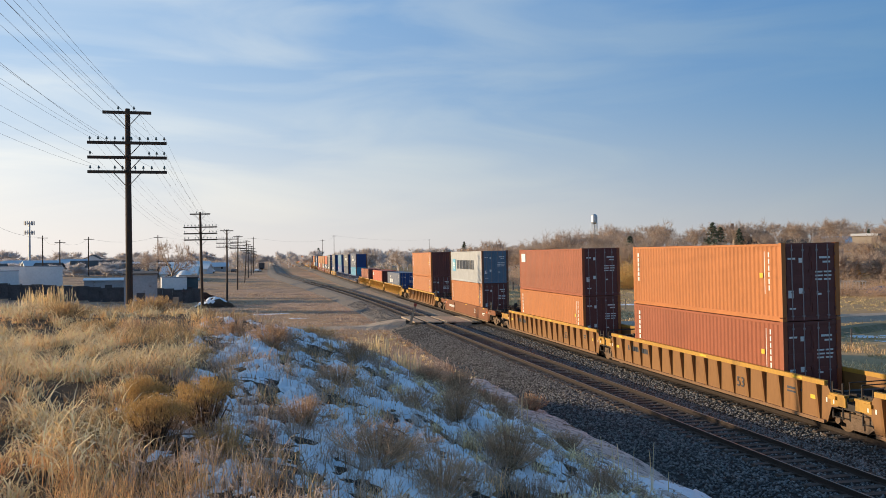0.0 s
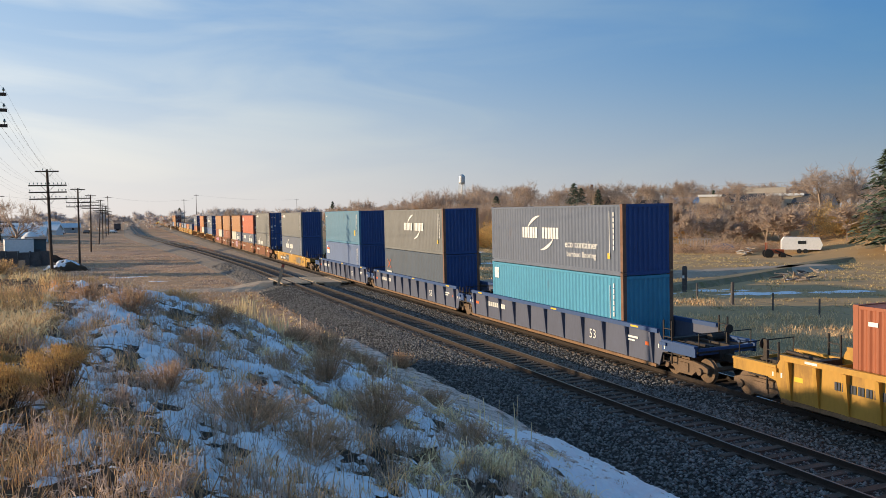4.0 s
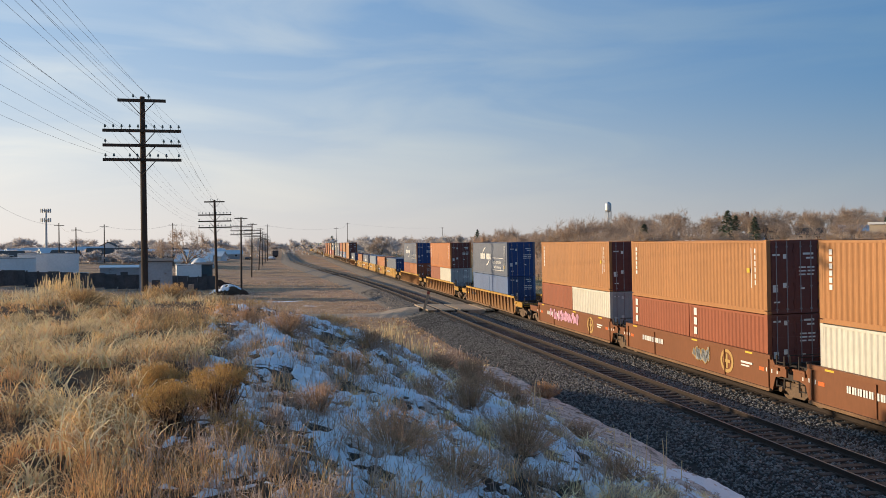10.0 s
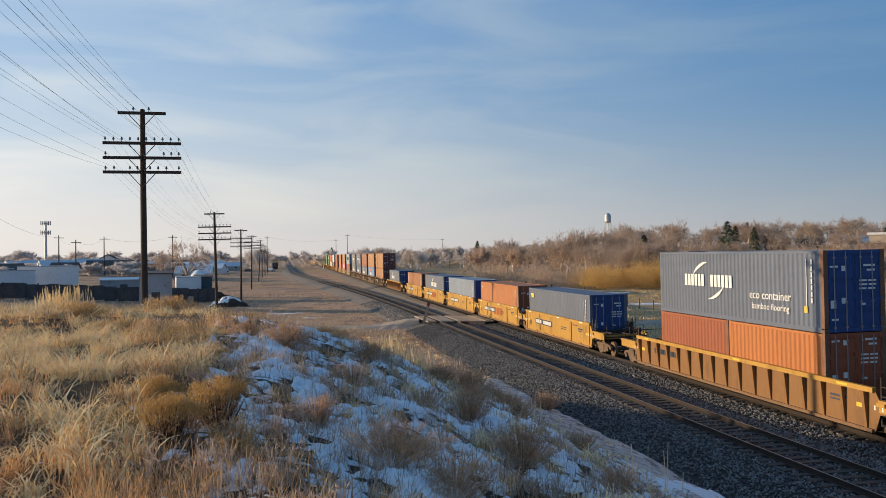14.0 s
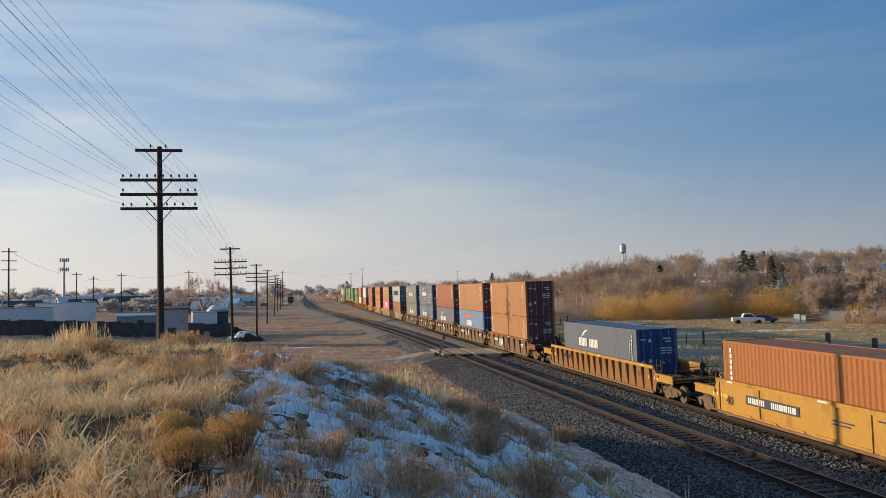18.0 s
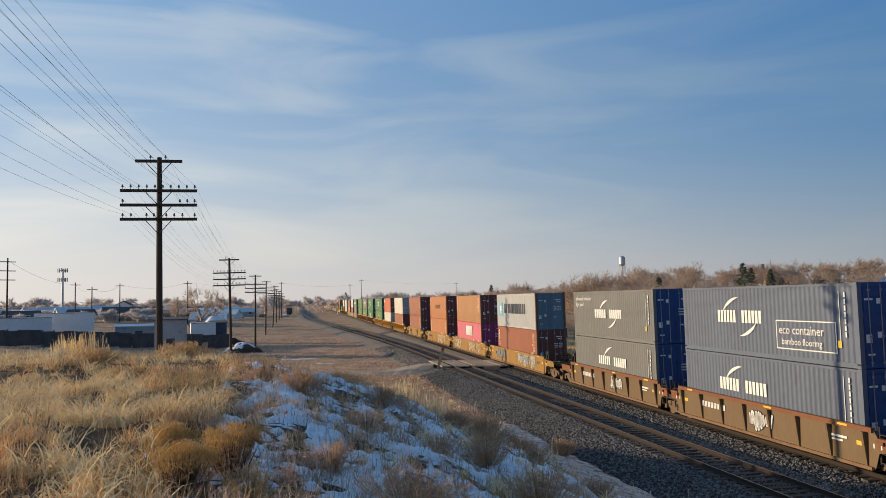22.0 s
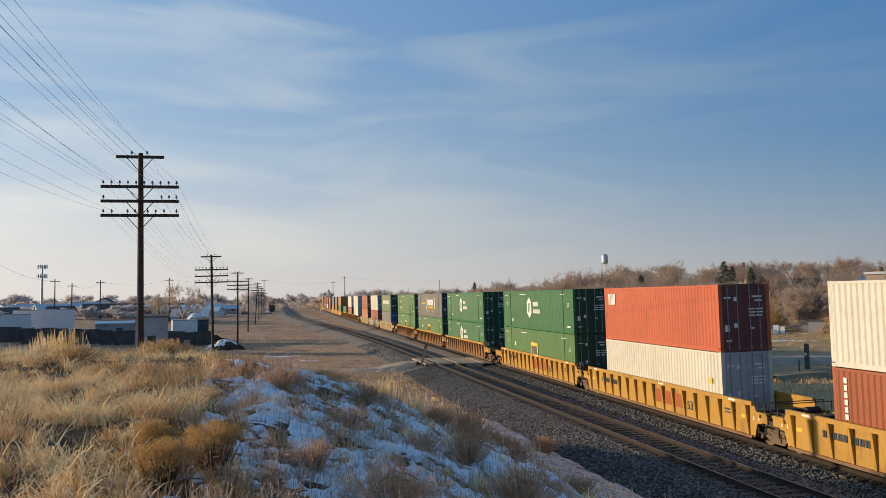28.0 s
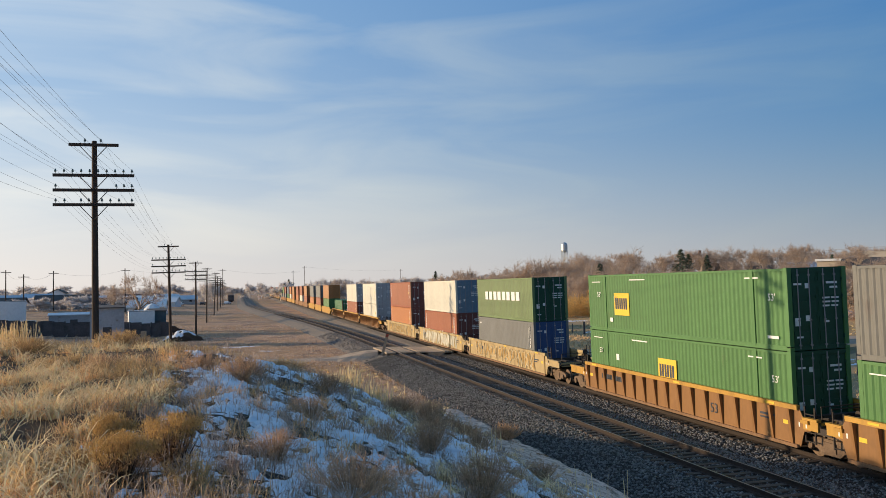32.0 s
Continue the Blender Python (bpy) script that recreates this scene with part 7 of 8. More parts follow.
for deg, dist, w, h in ((-27.8, 330, 12, 2.3), (-24.2, 340, 9, 2.2), (-21.2, 300, 12, 2.4), (-31.2, 310, 24, 2.5), (-36, 320, 20, 2.4)):
    b = thing("warehouse", "long low metal-roofed warehouse in the hazy town", "warehouse", "warehouses of the town", deg, dist, turn=-deg)
    put("wall", Shape().box(-w / 2, w / 2, -7, 7, -0.5, h - 1).mesh("wall"), WALLG, b)
    put("roof", Shape().prism([(-7.4, h - 1.1), (0, h + 0.5), (7.4, h - 1.1), (7.4, h - 0.9), (0, h + 0.7), (-7.4, h - 0.9)], -w / 2 - 0.3, w / 2 + 0.3, "x").mesh("roof"), ROOFL, b)
    put("door", Shape().box(-2, 2, -7.06, -7.0, -0.5, 2.6).mesh("door"), WALLW, b)
b = thing("long_building", "long pale flat-roofed building on the rise behind the trees", "building", "", 31.2, 236, turn=-31)
put("wall", Shape().box(-13, 13, -5, 5, -1, 4.6).mesh("wall"), WALLT, b)
put("roof", Shape().box(-13.4, 13.4, -5.4, 5.4, 4.6, 5.2).mesh("roof"), WALLW, b)
put("roof_unit", Shape().box(-2, 9, -3, 3, 5.2, 6.9).mesh("roof_unit"), WALLT, b)
for i in range(6):
    put("window", cached("longwin", lambda: Shape().box(-0.8, 0.8, -5.05, -5.0, 1.2, 2.6).mesh("window")), GLAZE, b, (-11 + 4.2 * i, 0, 0))

rt2 = random.Random(12)
for i in range(34):
    d = -35 + 19.5 * i / 33 + rt2.uniform(-0.4, 0.4)
    house(d, rt2.uniform(225, 400), rt2.uniform(6, 11), rt2.uniform(5, 7), rt2.uniform(1.3, 2.1), rt2.choice((WALLW, WALLW, WALLG)), rt2.choice((ROOFL, ROOFL, WALLW, ROOFD)), rt2.uniform(-25, 25), "low pale house of the hazy town", 2)
# the yard left of the poles
FENCE = tagged(new("board_fence"), "long dark board fence round the truck yard", "fence")
for i in range(24):
    d = -31.5 + i * 0.66
    x, y = at_bearing(d, 116 + 0.25 * i)
    z = ground_z(x, y, False)
    pan = cached("fpanel", lambda: Shape().box(-0.69, 0.69, -0.03, 0.03, 0.05, 2.05).mesh("fence_panel"))
    put("fence_panel", pan, DARKW, FENCE, (x, y, z + 0.1 * math.sin(i * 1.7)), rz=radians(-d))
    put("fence_post", cached("fpost", lambda: Shape().box(-0.08, 0.08, -0.08, 0.08, -0.2, 2.15).mesh("fence_post")), DARKW, FENCE, (x - 0.69 * math.cos(radians(-d)), y + 0.1, z))


def wheel(parent, x, y, r, name="wheel"):
    me = cached(("wheel", r), lambda: Shape().tube((0, -0.13, 0), (0, 0.13, 0), r, r, 16).tube((0, -0.14, 0), (0, -0.12, 0), r * 0.55, r * 0.5, 12).mesh("wheel"))
    put(name, me, TYRE, parent, (x, y, r))


def box_trailer(deg, dist, w, h, turn=0.0, base=1.1):
    t = thing("box_trailer", "white box trailer parked behind the fence", "trailer", "trailers in the yard", deg, dist, turn=turn - deg)
    put("body", Shape().box(-w / 2, w / 2, -1.3, 1.3, base, base + h).mesh("body"), WALLW, t)
    put("roof_edge", Shape().box(-w / 2 - 0.03, w / 2 + 0.03, -1.33, 1.33, base + h - 0.02, base + h + 0.1).mesh("roof_edge"), WALLG, t)
    put("bottom_rail", Shape().box(-w / 2, w / 2, -1.32, 1.32, base - 0.15, base).mesh("bottom_rail"), WALLG, t)
    for sx in (-w / 2 + 1.2, -w / 2 + 2.4):
        for sy in (-1.1, 1.1):
            wheel(t, sx, sy, 0.5)


box_trailer(-29.0, 126, 7.5, 2.2, 3)
box_trailer(-26.5, 134, 8.2, 2.9, -2)
box_trailer(-17.9, 128, 3.6, 2.4, 4)
box_trailer(-32.5, 130, 8.0, 2.8, 4)
for deg, dist, w, h, m, text in ((-22.0, 128, 6.5, 2.7, WALLG, "low grey-green shed behind the fence"), (-20.0, 108, 3.9, 4.4, WALLG, "weathered grey metal shed beside the fence"), (-16.9, 130, 2.6, 3.5, mat("dark_teal_metal", (0.09, 0.13, 0.14), vary=0.2), "dark metal shed in the yard")):
    b = thing("shed", text, "shed", "sheds of the yard", deg, dist, turn=-deg)
    put("wall", Shape().box(-w / 2, w / 2, -1.5, 1.5, -0.3, h).mesh("wall"), m, b)
    put("roof", Shape().prism([(-1.7, h), (1.7, h + 0.25), (1.7, h + 0.37), (-1.7, h + 0.12)], -w / 2 - 0.15, w / 2 + 0.15, "x").mesh("roof"), ROOFL if w > 5 else ROOFD, b)
    put("door", Shape().box(-0.5, 0.5, -1.53, -1.5, 0, 2.1).mesh("door"), ROOFD, b)
b = thing("storage_tank", "white domed tank behind the yard", "tank", "", -17.2, 138, turn=0)
put("shell", Shape().tube((0, 0, 0), (0, 0, 3.6), 1.3, 1.3, 20).tube((0, 0, 3.6), (0, 0, 4.3), 1.3, 0.6, 20).tube((0, 0, 4.3), (0, 0, 4.5), 0.6, 0.1, 20).mesh("shell", False), WALLW, b)


def car(deg, dist, col, turn=0.0, pickup=False):
    c = thing("pickup_truck" if pickup else "parked_car", ("white pickup truck" if pickup else "car") + " parked on the open ground", "pickup truck" if pickup else "car", "parked vehicles", deg, dist, turn=turn - deg)
    prof = [(-2.6, 0.45), (2.6, 0.45), (2.65, 0.85), (2.5, 1.0), (1.2, 1.1), (0.6, 1.75), (-0.7, 1.78), (-0.95, 1.12), (-2.6, 1.08)] if pickup else [(-2.2, 0.4), (2.2, 0.4), (2.2, 0.8), (1.3, 0.95), (0.7, 1.4), (-1.1, 1.42), (-1.8, 0.98), (-2.2, 0.9)]
    put("body", Shape().prism(prof, -0.92, 0.92).mesh("body"), col, c)
    win = [(0.95, 1.15), (0.5, 1.66), (-0.6, 1.68), (-0.82, 1.18)] if pickup else [(1.1, 0.98), (0.62, 1.34), (-1.0, 1.36), (-1.5, 1.0)]
    for sy in (-1, 1):
        put("side_window", Shape().prism(win, sy * 0.925 - 0.004, sy * 0.925 + 0.004).mesh("side_window"), GLAZE, c)
    for sx in (-1.65, 1.7) if pickup else (-1.35, 1.4):
        for sy in (-0.85, 0.85):
            wheel(c, sx, sy, 0.37 if pickup else 0.32)
    return c


car(19.6, 147, WALLW, 8, True)
car(19.2, 205, WALLW, -5)
car(20.6, 150, mat("dark_blue_car", (0.03, 0.05, 0.11), rough=0.3, vary=0.05), 4)
BLACKP = mat("black_car_paint", (0.02, 0.022, 0.025), rough=0.3, vary=0.05)
car(-23.6, 124, BLACKP, 8, True)
car(-24.5, 127, mat("dark_green_car_paint", (0.03, 0.05, 0.045), rough=0.35, vary=0.05), -6, True)
car(-16.2, 126, BLACKP, 20)
car(-12.3, 360, WALLW, 70)
car(-15.4, 330, WALLW, 80)
car(-13.9, 350, mat("dark_grey_car", (0.06, 0.06, 0.065), rough=0.3, vary=0.05), 75)
# clutter of the field
c = thing("stake_trailer", "flat trailer with pale blue stake sides", "trailer", "", 27.6, 152, turn=-24)
put("deck", Shape().box(-3, 3, -1.1, 1.1, 0.75, 0.9).mesh("deck"), DARKW, c)
for i in range(13):
    put("stake", cached("stake", lambda: Shape().box(-0.07, 0.07, -0.04, 0.04, 0.9, 2.3).mesh("stake")), LGREY, c, (-2.9 + i * 0.48, -1.06, 0))
put("rail", Shape().box(-3, 3, -1.14, -1.1, 2.15, 2.3).mesh("rail"), LGREY, c)
for sx in (-1.6, 1.6):
    wheel(c, sx, -1.0, 0.42)
    wheel(c, sx, 1.0, 0.42)
c = thing("camper_trailer", "white rounded camper trailer parked beyond the field", "camper", "", 34.4, 139, turn=-30)
put("shell", Shape().prism([(-3, 0.6), (2.7, 0.6), (3.0, 1.4), (2.5, 2.5), (-2.6, 2.6), (-3.0, 2.0)], -1.1, 1.1).mesh("shell"), WALLW, c)
put("window", Shape().box(-0.6, 0.6, -1.12, -1.1, 1.5, 2.0).mesh("window"), GLAZE, c)
wheel(c, -0.4, -1.0, 0.36)
wheel(c, 0.5, -1.0, 0.36)
c = thing("old_tractor", "small faded orange-red tractor with rusty loader", "tractor", "", 32.7, 134, turn=-20)
put("body", Shape().box(-0.4, 1.5, -0.35, 0.35, 0.7, 1.35).box(-1.1, -0.4, -0.5, 0.5, 0.8, 1.2).mesh("body"), REDT, c)
put("roll_bar", Shape().box(-1.1, -1.0, -0.5, -0.42, 1.2, 2.4).box(-1.1, -1.0, 0.42, 0.5, 1.2, 2.4).box(-1.1, -1.0, -0.5, 0.5, 2.32, 2.4).mesh("roll_bar"), REDT, c)
put("loader_arm", Shape().prism([(0.2, 1.3), (2.2, 0.5), (2.6, 0.4), (2.6, 0.2), (2.1, 0.3), (0.1, 1.1)], -0.5, -0.42).mesh("loader_arm"), STEEL, c)
for sx, r in ((-0.8, 0.7), (1.3, 0.42)):
    for sy in (-0.65, 0.65):
        wheel(c, sx, sy, r)
c = thing("backhoe", "yellow backhoe with a folded digging arm beside the trailer", "backhoe", "", 26.5, 149, turn=-20)
put("body", Shape().box(-0.6, 1.9, -0.5, 0.5, 0.75, 1.55).box(-1.3, -0.6, -0.7, 0.7, 0.7, 1.2).mesh("body"), YELLOW, c)
put("cab", Shape().boxes([(x, x + 0.08, y, y + 0.08, 1.2, 2.7) for x in (-1.2, 0.1) for y in (-0.65, 0.57)] + [(-1.25, 0.25, -0.7, 0.7, 2.7, 2.82)]).mesh("cab"), YELLOW, c)
put("digging_arm", Shape().prism([(-1.3, 0.9), (-2.0, 2.9), (-1.8, 3.0), (-1.1, 1.1)], -0.14, 0.14).prism([(-2.05, 2.95), (-2.75, 1.0), (-2.55, 0.95), (-1.8, 2.85)], -0.11, 0.11).mesh("digging_arm"), YELLOW, c)
put("bucket", Shape().prism([(-2.8, 1.0), (-2.95, 0.35), (-2.4, 0.25), (-2.3, 0.7), (-2.55, 1.0)], -0.3, 0.3).mesh("bucket"), STEEL, c)
put("loader_bucket", Shape().prism([(2.3, 0.15), (3.0, 0.15), (2.6, 0.8), (2.3, 0.9)], -0.95, 0.95).prism([(0.8, 1.3), (2.4, 0.6), (2.4, 0.4), (0.7, 1.1)], -0.7, -0.58).mesh("loader_bucket"), YELLOW, c)
for sx, r in ((-0.8, 0.68), (1.4, 0.45)):
    for sy in (-0.8, 0.8):
        wheel(c, sx, sy, r)
for deg, dist, h, w in ((22.6, 150, 1.5, 0.9), (23.0, 151, 1.2, 0.7), (24.9, 153, 1.6, 1.2), (26.0, 155, 1.9, 1.0)):
    b = thing("white_panel", "old white sheet panel leaning upright on the field", "panel", "scrap panels", deg, dist, turn=-deg)
    put("sheet", Shape().prism([(-0.05, 0), (0.35, h), (0.40, h), (0.02, 0)], -w / 2, w / 2, "x").mesh("sheet"), WALLW, b)
c = thing("lumber_pile", "grey pile of old boards and scrap on the field", "scrap pile", "scrap piles", 25.6, 158, turn=-20)
for i in range(14):
    put("board", cached("board", lambda: Shape().box(-2.4, 2.4, -0.12, 0.12, 0, 0.09).mesh("board")), PLANK if i % 2 else WALLG, c, (rs.uniform(-0.7, 0.7), rs.uniform(-0.8, 0.8), 0.09 * i), rz=rs.uniform(-0.4, 0.4))
copy_thing(c, pose(*at_bearing(23.4, 155), ground_z(*at_bearing(23.4, 155), False), 0, 0, 15))
copy_thing(c, pose(*at_bearing(31.0, 140), ground_z(*at_bearing(31.0, 140), False), 0, 0, 60))
c = thing("tarped_stack", "low stack under a blue tarp", "tarp", "", 29.5, 150, turn=-30)
put("tarp", Shape().prism([(-2.2, 0), (2.2, 0), (1.8, 0.9), (0.4, 1.3), (-1.7, 0.8)], -1.0, 1.0).mesh("tarp"), BLUEP, c)
for deg, dist, w in ((24.1, 160, 3.0), (25.0, 150, 2.4)):
    b = thing("shed", "small weathered open-fronted field shed", "shed", "field sheds", deg, dist, turn=-deg)
    put("wall", Shape().box(-w / 2, w / 2, -1.2, 1.2, -0.2, 2.2).mesh("wall"), WALLG, b)
    put("roof", Shape().box(-w / 2 - 0.2, w / 2 + 0.2, -1.4, 1.4, 2.2, 2.35).mesh("roof"), ROOFD, b)

# field fence beyond the train
FF = tagged(new("wire_fence"), "post-and-wire field fence with dark wooden posts", "fence")
last = None
for i in range(34):
    a = 14 + 4.4 * i
    n = 27 + 0.05 * a
    x = (n * 1.0229 + 15.65 - TILT * a * 1.0229) / (1 + TILT * TILT)
    y = a * 1.0229 + TILT * x
    z = ground_z(x, y, False)
    big = i % 4 == 0
    put("post", cached(("ffpost", big), lambda: Shape().tube((0, 0, -0.3), (0, 0, 1.75 if big else 1.3), 0.15 if big else 0.07, 0.13 if big else 0.06, 8).mesh("post")), DARKW, FF, (x, y, z))
    if last:
        for h in (0.5, 0.95):
            s = Shape().tube((last[0], last[1], last[2] + h), (x, y, z + h), 0.008, sides=4)
            put("wire", s.mesh("wire"), WIRE, FF)
    last = (x, y, z)

for deg, dist in ((27.05, 76), (24.4, 83)):
    g = thing("gate_post", "thick dark weathered timber gate post in the field", "post", "gate posts", deg, dist, turn=-deg)
    put("post", cached("gatepost", lambda: Shape().box(-0.22, 0.22, -0.2, 0.2, -0.3, 2.25).prism([(-0.22, 2.25), (0.22, 2.25), (0.14, 2.36), (-0.14, 2.36)], -0.16, 0.16).mesh("post")), DARKW, g)
    put("tag", cached("posttag", lambda: Shape().box(-0.2, -0.02, -0.215, -0.202, 1.25, 1.5).mesh("tag")), WALLW, g, label="small white tag")
heap = thing("brush_heap", "heap of grey cut limbs and stumps beside the track", "wood heap", "", 34.3, 92, turn=20)
hr = random.Random(77)
for i in range(26):
    p = Vector((hr.gauss(0, 1.3), hr.gauss(0, 0.7), hr.uniform(0.05, 0.9)))
    q = p + Vector((hr.uniform(-1.6, 1.6), hr.uniform(-0.9, 0.9), hr.uniform(-0.3, 0.8)))
    q.z = max(0.08, q.z)
    put("limb", Shape().tube(tuple(p), tuple(q), hr.uniform(0.06, 0.17), 0.05, 6).mesh("limb"), BARK if i % 3 else DARKW, heap)


def drift(deg, dist, w, d, seed):
    """A thin broken snow patch with an uneven edge."""
    x0, y0 = at_bearing(deg, dist)
    def depth(x, y):
        q = ((x - x0) / (w * 0.62)) ** 2 + ((y - y0) / (d * 0.9)) ** 2
        return 0.55 - q + 0.75 * noise.noise((x * 0.5, y * 0.8, seed)) + 0.5 * noise.noise((x * 1.6, y * 2.2, seed))
    step = max(0.12, w / 60)
    me = strip("snow_patch", np.arange(x0 - w * 0.75, x0 + w * 0.75, step), np.arange(y0 - d, y0 + d, step), lambda x, y: ground_z(x, y) + min(0.09, 0.10 * depth(x, y)), lambda x, y: depth(x, y) > -0.25)
    tagged(put("snow_patch", me, SNOW), "thin broken leftover snow patch on the field", "snow patch", "snow patches", "stuff")


for k, (deg, dist, w, d) in enumerate(((29.4, 78, 5.5, 1.6), (32.0, 76, 8, 1.5), (25, 74, 6, 1.4), (20, 92, 9, 1.8), (34.2, 93, 3, 0.8), (15, 118, 12, 2), (37, 80, 6, 1.4), (22, 128, 16, 2.5), (11, 150, 18, 3), (-9.5, 88, 3, 0.8), (-11.5, 96, 4, 0.7))):
    drift(deg, dist, w, d, 300 + k)

# a heap of earth with old snow on it, beside the poles
hx, hy = at_bearing(-15.2, 112)
hr = np.random.RandomState(8)
heap = tagged(new("earth_heap"), "heap of dark earth streaked with old snow", "heap")
heap.location = (hx, hy, ground_z(hx, hy, False) - 0.2)
hv = [(2.9 * q * math.cos(a), 2.8 * q * math.sin(a), 1.35 * (1 - q ** 1.6) + (0.3 * hr.rand() if q < 0.95 else -0.2)) for q in (0.02, 0.2, 0.4, 0.6, 0.8, 1.0) for a in np.linspace(0, 6.2832, 20, endpoint=False)]
hf = [(20 * j + i, 20 * j + (i + 1) % 20, 20 * j + 20 + (i + 1) % 20, 20 * j + 20 + i) for j in range(5) for i in range(20)]
put("earth", raw_mesh("earth", hv, hf), GROUND, heap)
for i in range(26):
    q, a, w = hr.uniform(0.1, 0.75), hr.uniform(2.6, 6.0), hr.uniform(0.35, 0.9)
    c = Vector((2.9 * q * math.cos(a), 2.8 * q * math.sin(a), 1.35 * (1 - q ** 1.6) + 0.2))
    ring = [(w * hr.uniform(0.6, 1.1) * math.cos(b), 0.6 * w * hr.uniform(0.6, 1.1) * math.sin(b)) for b in np.linspace(0, 6.28, 11)[:-1]]
    pv = [(0, 0, 0.16)] + [(x, y, -0.12 - 0.45 * (x * math.cos(a) + y * math.sin(a))) for x, y in ring]
    put("snow_remnant", raw_mesh("snow_remnant", pv, [(0, 1 + k, 1 + (k + 1) % 10) for k in range(10)]), SNOW, heap, c)

# towers and far utility poles
t = thing("water_tower", "white water tower on tall legs above the trees", "water tower", "", 11.55, 800)
zt = 45.5 - t.location.z
s = Shape()
prof = [(0.4, zt), (1.6, zt - 0.5), (2.9, zt - 1.8), (3.1, zt - 3.0), (3.1, zt - 8.0), (2.6, zt - 9.3), (1.0, zt - 10.2)]
for (r0, z0), (r1, z1) in zip(prof, prof[1:]):
    s.tube((0, 0, z0), (0, 0, z1), r0, r1, 20)
put("tank", s.mesh("tank"), GALV, t)
for i in range(6):
    a = math.pi * i / 3
    put("leg", Shape().tube((4.6 * math.cos(a), 4.6 * math.sin(a), 0), (2.9 * math.cos(a), 2.9 * math.sin(a), zt - 8), 0.3, 0.25, 6).mesh("leg"), GALV, t)
put("riser_pipe", Shape().tube((0, 0, 0), (0, 0, zt - 10), 0.5, 0.5, 8).mesh("riser_pipe"), GALV, t)
t = thing("cell_tower", "tall grey monopole mast with antenna panels", "mast", "", -26.65, 350)
put("mast", Shape().tube((0, 0, 0), (0, 0, 19.0), 0.6, 0.36, 10).mesh("mast"), GALV, t)
for z in (14.6, 18.3):
    for i in range(9):
        a = 2 * math.pi * i / 9
        put("antenna_panel", cached("antenna", lambda: Shape().box(-0.08, 0.08, -0.17, 0.17, -0.8, 0.8).mesh("antenna_panel")), WALLG, t, (1.8 * math.cos(a), 1.8 * math.sin(a), z), rz=a)
    put("platform", Shape().tube((0, 0, z - 0.07), (0, 0, z + 0.07), 1.7, 1.7, 12).mesh("platform"), WALLG, t)


def utility_pole(deg, dist, top, arms=1):
    p = thing("utility_pole", "far wooden utility pole with one crossarm", "utility pole", "far utility poles", deg, dist, turn=-deg + 20)
    h = top - p.location.z
    put("post", Shape().tube((0, 0, 0), (0, 0, h), 0.17, 0.11, 7).mesh("post"), POLEW, p)
    put("crossarm", Shape().box(-1.2, 1.2, -0.2, -0.1, h - 0.7, h - 0.56).mesh("crossarm"), POLEW, p)
    for k in range(1, arms):
        put("crossarm", Shape().box(-1.2, 1.2, -0.2, -0.1, h - 0.7 - 1.5 * k, h - 0.56 - 1.5 * k).mesh("crossarm"), POLEW, p)
    return Vector((p.location.x, p.location.y, top - 0.4))


tips = [utility_pole(d, r, z, 3 if r == 150 else 1) for d, r, z in ((-29.8, 150, 13.9), (-25.9, 220, 11.6), (-24.9, 205, 10.2), (-23.2, 225, 11.4), (-18.9, 230, 12.0), (-12.6, 330, 14.0), (-7.8, 400, 14.2), (-7.0, 420, 17.0), (-0.2, 520, 16.5))]
span = tagged(new("wire_span"), "far power lines over the town", "wires", "power line spans")
for p, q in zip(tips, tips[1:]):
    ob = new("wire", wire_curve(p, q, 1.2, 0.018))
    ob.data.materials.append(WIRE)
    ob.parent = span
pl = tagged(new("wire_span"), "thin power line running above the far trees", "wires", "power line spans")
q0, q1 = at_bearing(9, 300), at_bearing(42, 150)
for dz in (0, 0.9):
    ob = new("wire", wire_curve((*q0, 11.4 + dz), (*q1, 11.0 + dz), 0.8, 0.02))
    ob.data.materials.append(WIRE)
    ob.parent = pl
# small markers
p = thing("marker_post", "leaning weathered wooden marker post by the crossing", "post", "", x=-2.2, y=73.0)
p.matrix_world = pose(-2.2, 73.0, ground_z(-2.2, 73, False) - 0.1, 0, 15, 0)
put("post", Shape().box(-0.12, 0.12, -0.06, 0.06, 0, 2.55).mesh("post"), PLANK, p)
put("cap", Shape().box(-0.13, 0.13, -0.07, 0.07, 2.3, 2.57).mesh("cap"), mat("faded_red_cap", (0.35, 0.08, 0.05)), p)
p = thing("fence_stub", "short pale wooden stake in the grass", "post", "", -17.75, 31)
put("post", Shape().box(-0.08, 0.08, -0.08, 0.08, -0.2, 1.0).mesh("post"), PLANK, p)
p = thing("parked_railcar", "dark brown freight car parked on the far siding", "railcar", "", -12.05, 430, turn=12)
put("body", Shape().box(-1.5, 1.5, -8, 8, 0.9, 3.4).mesh("body"), DARKW, p)
put("underframe", Shape().box(-1.4, 1.4, -8.4, 8.4, 0.5, 0.9).mesh("underframe"), STEEL, p)
for yy in (-6.2, -4.6, 4.6, 6.2):
    put("wheelset", cached("simplewheel", lambda: Shape().tube((-0.8, 0, 0), (0.8, 0, 0), 0.45, 0.45, 12).mesh("wheelset")), STEEL, p, (0, yy, 0.45))


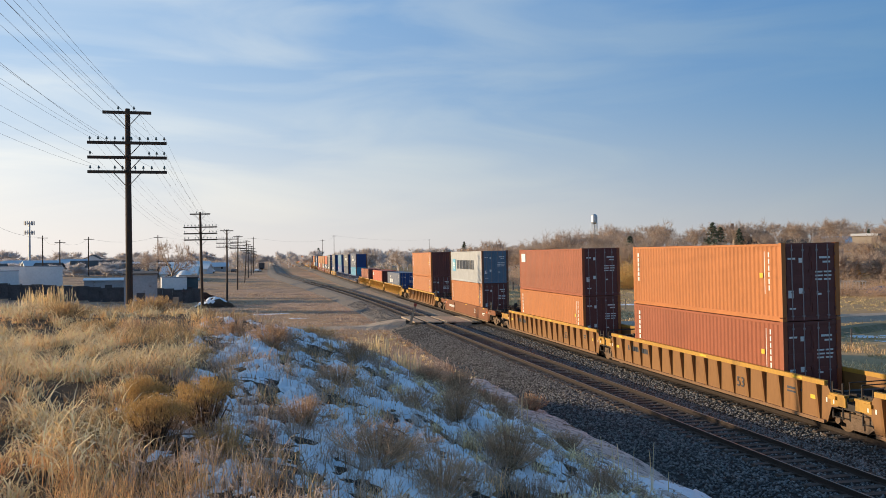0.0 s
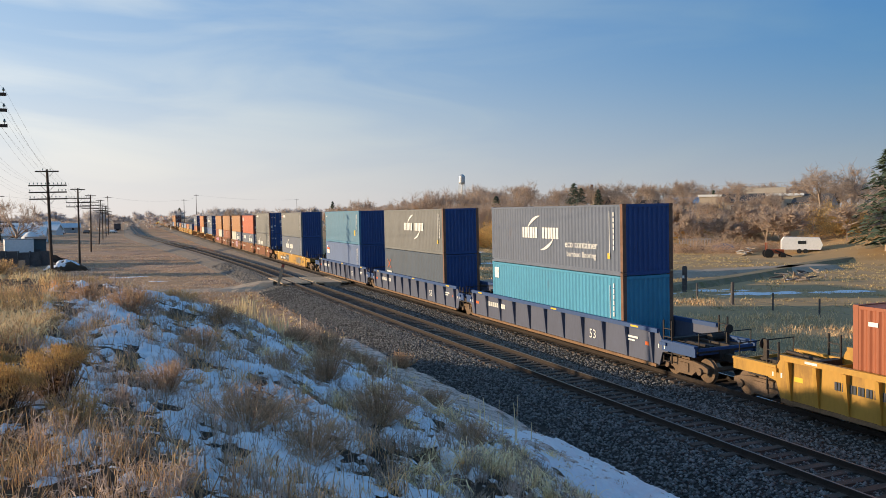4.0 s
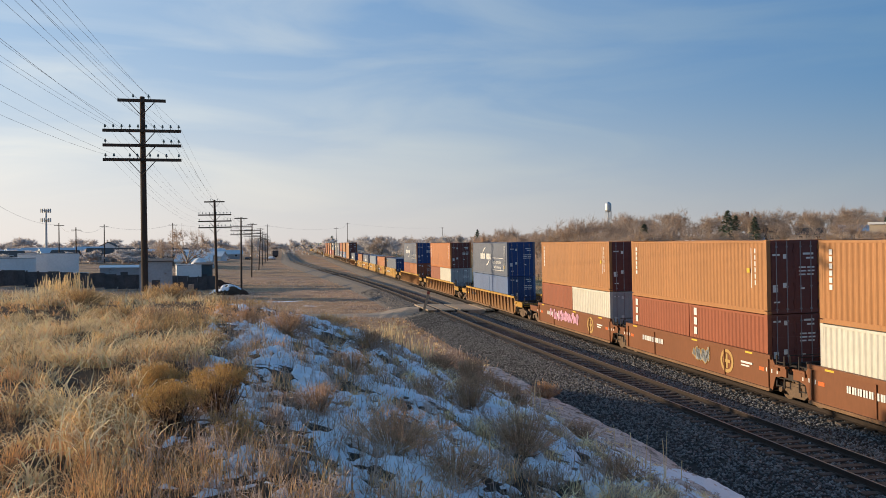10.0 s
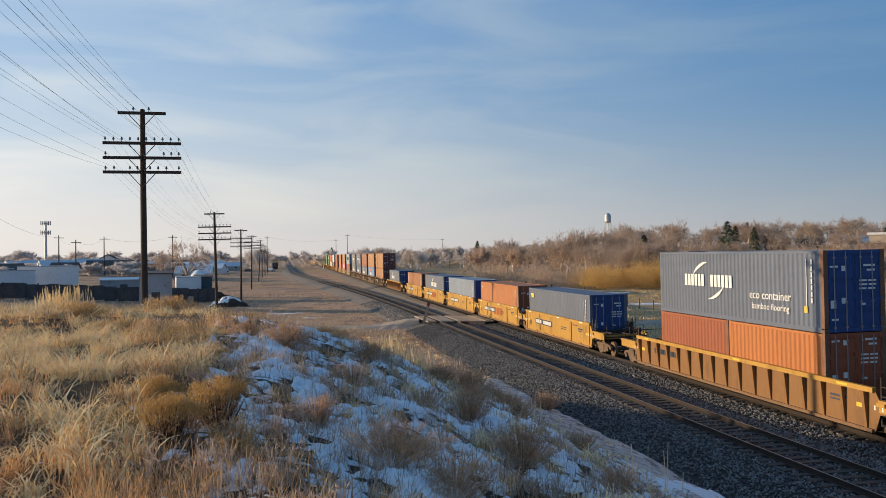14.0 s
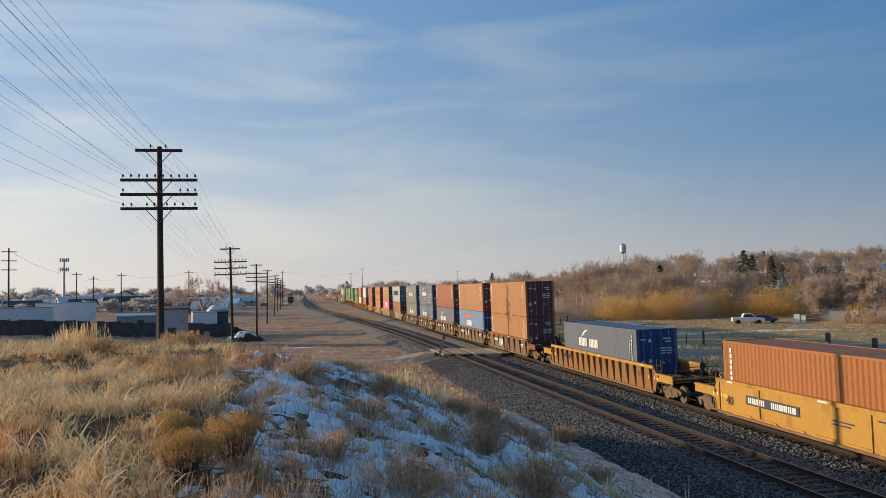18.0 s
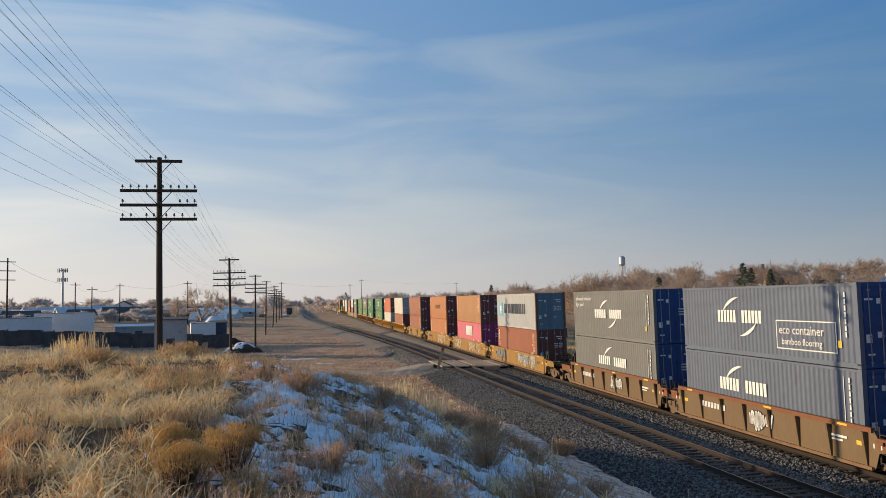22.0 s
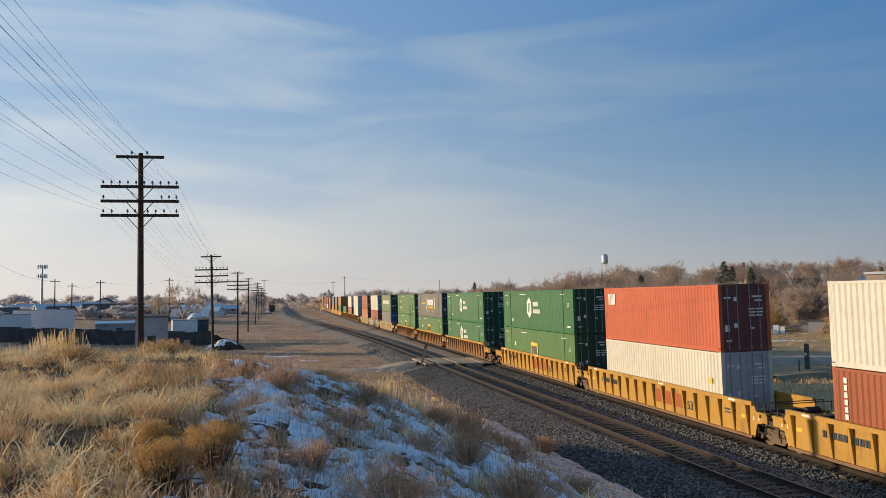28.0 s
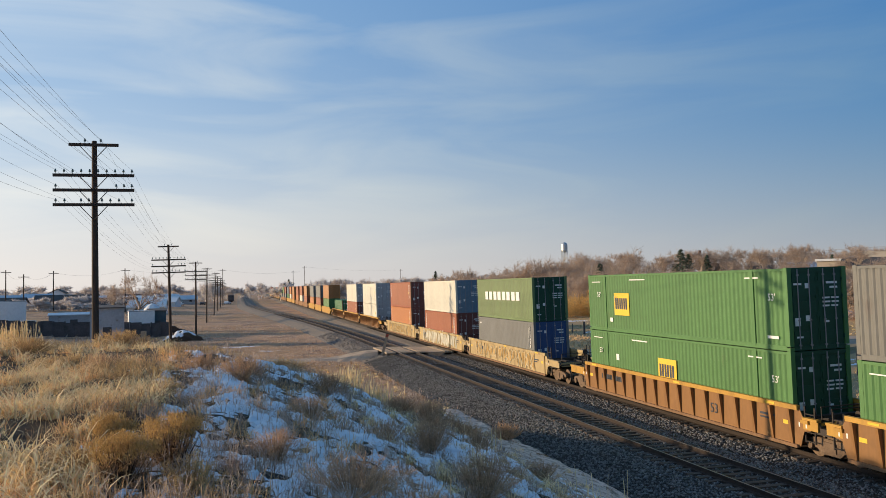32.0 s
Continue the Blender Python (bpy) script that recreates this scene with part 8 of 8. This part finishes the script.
# ---- ballast stones and sleepers ----
def stones(name, spans, seed, label):
    """Loose angular stones: spans are (centre line, from y, to y, offsets, count, size)."""
    r = np.random.RandomState(seed)
    base = np.array([(1, 0, 0), (-1, 0, 0), (0, 1, 0), (0, -1, 0), (0, 0, 1), (0, 0, -1)], float)
    tri = np.array([(0, 2, 4), (2, 1, 4), (1, 3, 4), (3, 0, 4), (2, 0, 5), (1, 2, 5), (3, 1, 5), (0, 3, 5)])
    vs, ts, k = [], [], 0
    for centre, y0, y1, o0, o1, count, size in spans:
        y = y0 + (y1 - y0) * r.rand(count) ** 1.35
        o = r.uniform(o0, o1, count)
        x = np.array([centre(a) for a in y]) + o * 0.977
        yy = y + o * 0.21
        edge = np.abs(o)
        z = np.interp(edge, (1.2, 1.38, 2.2, 2.5, 4.0), (-0.215, -0.255, -0.325, -0.41, -0.82))
        sz = size * r.uniform(0.6, 1.5, count)
        v = base[None] * r.uniform(0.55, 1.25, (count, 6, 1)) * sz[:, None, None]
        v[:, :, 2] *= 0.75
        a = r.uniform(0, 6.28, count)
        c, s = np.cos(a)[:, None], np.sin(a)[:, None]
        vx, vy = v[:, :, 0] * c - v[:, :, 1] * s, v[:, :, 0] * s + v[:, :, 1] * c
        v = np.stack([vx + x[:, None], vy + yy[:, None], v[:, :, 2] + (z + sz * 0.25)[:, None]], 2)
        vs.append(v.reshape(-1, 3))
        ts.append((tri[None] + (k + np.arange(count) * 6)[:, None, None]).reshape(-1, 3))
        k += count * 6
    return tagged(put(name, tri_mesh(name, np.concatenate(vs), np.concatenate(ts)), STONE), label, "ballast", kind="stuff")


stones("ballast_stones", [(near_x, 10, 62, -3.9, -0.9, 25000, 0.046), (near_x, 24, 70, -4.6, -3.6, 2600, 0.045), (near_x, 10, 60, -0.7, 0.7, 6000, 0.043), (near_x, 10, 70, 0.85, 2.4, 11500, 0.046), (train_x, 8, 70, -2.4, -0.8, 10500, 0.046), (train_x, 10, 90, 0.8, 3.6, 5000, 0.04), (near_x, 62, 110, -3.6, 2.2, 7000, 0.055)], 5, "loose grey crushed stones of the track bed")

tie = cached("tie", lambda: Shape().box(-1.28, 1.28, -0.115, 0.115, -0.34, -0.165).mesh("sleeper"))
plate = cached("tieplate", lambda: Shape().box(-0.92, -0.60, -0.09, 0.09, -0.166, -0.15).box(0.60, 0.92, -0.09, 0.09, -0.166, -0.15).mesh("tie_plate"))
rt = random.Random(3)
for track, centre, y0, count in ((tracks[0], near_x, 8.0, 150), (tracks[1], train_x, 14.0, 90)):
    y = y0
    for i in range(count):
        if abs(y - CROSS_Y) > 3.6:
            put("sleeper", tie, TIE, track, (centre(y) + rt.uniform(-0.05, 0.05), y, rt.uniform(-0.012, 0.012)), rz=heading(centre, y) + rt.uniform(-0.02, 0.02))
        y += 0.53 + rt.uniform(-0.03, 0.03)
rest = Shape()
for centre, y0, y1 in ((near_x, 8.0 + 150 * 0.53, 190), (train_x, 14 + 90 * 0.53, 120)):
    y = y0
    while y < y1:
        if abs(y - CROSS_Y) > 3.6:
            x, h = centre(y), heading(centre, y)
            rest.box(x - 1.28, x + 1.28, y - 0.115 , y + 0.115, -0.34, -0.167)
        y += 0.53
tagged(put("sleeper_row", rest.mesh("sleeper_row"), TIE, tracks[0]), kind="stuff")


# ---- what moves ----
SPEED = 21.505
CANT = 0.9


def travelled(t):
    """Metres the train has gone at t seconds."""
    if t <= 2.1:
        return float(np.interp(t, (0, 1, 2, 2.1), (0.9, 21.5, 42.9, 45.0)))
    return SPEED * t + 62.87


ARC_Y = np.concatenate([np.arange(-900, 60, 20.0), np.arange(60, 1700, 4.0)])
ARC_X = np.array([train_x(y) for y in ARC_Y])
ARC_S = np.concatenate([[0], np.cumsum(np.hypot(np.diff(ARC_X), np.diff(ARC_Y)))])
ARC_S -= np.interp(0, ARC_Y, ARC_S)


def train_pose(s, z):
    y = float(np.interp(s, ARC_S, ARC_Y))
    x = train_x(y)
    h = math.degrees(math.atan2(-1, -(train_x(y + 1) - train_x(y - 1)) / 2))
    return pose(x - math.sin(radians(CANT)) * z * 0.977, y - math.sin(radians(CANT)) * z * 0.21, z, CANT, 0, h)


def motions():
    times = [0, 1, 1.5, 1.8, 1.9, 2.0, 2.1, 2.2, 2.3, 2.4, 2.5, 2.7, 3, 3.5, 4] + list(range(5, 33, 3)) + [32]
    for thing, u, z in TRAIN:
        walk(thing, [(t, train_pose(u - travelled(t), z)) for t in times])


motions()
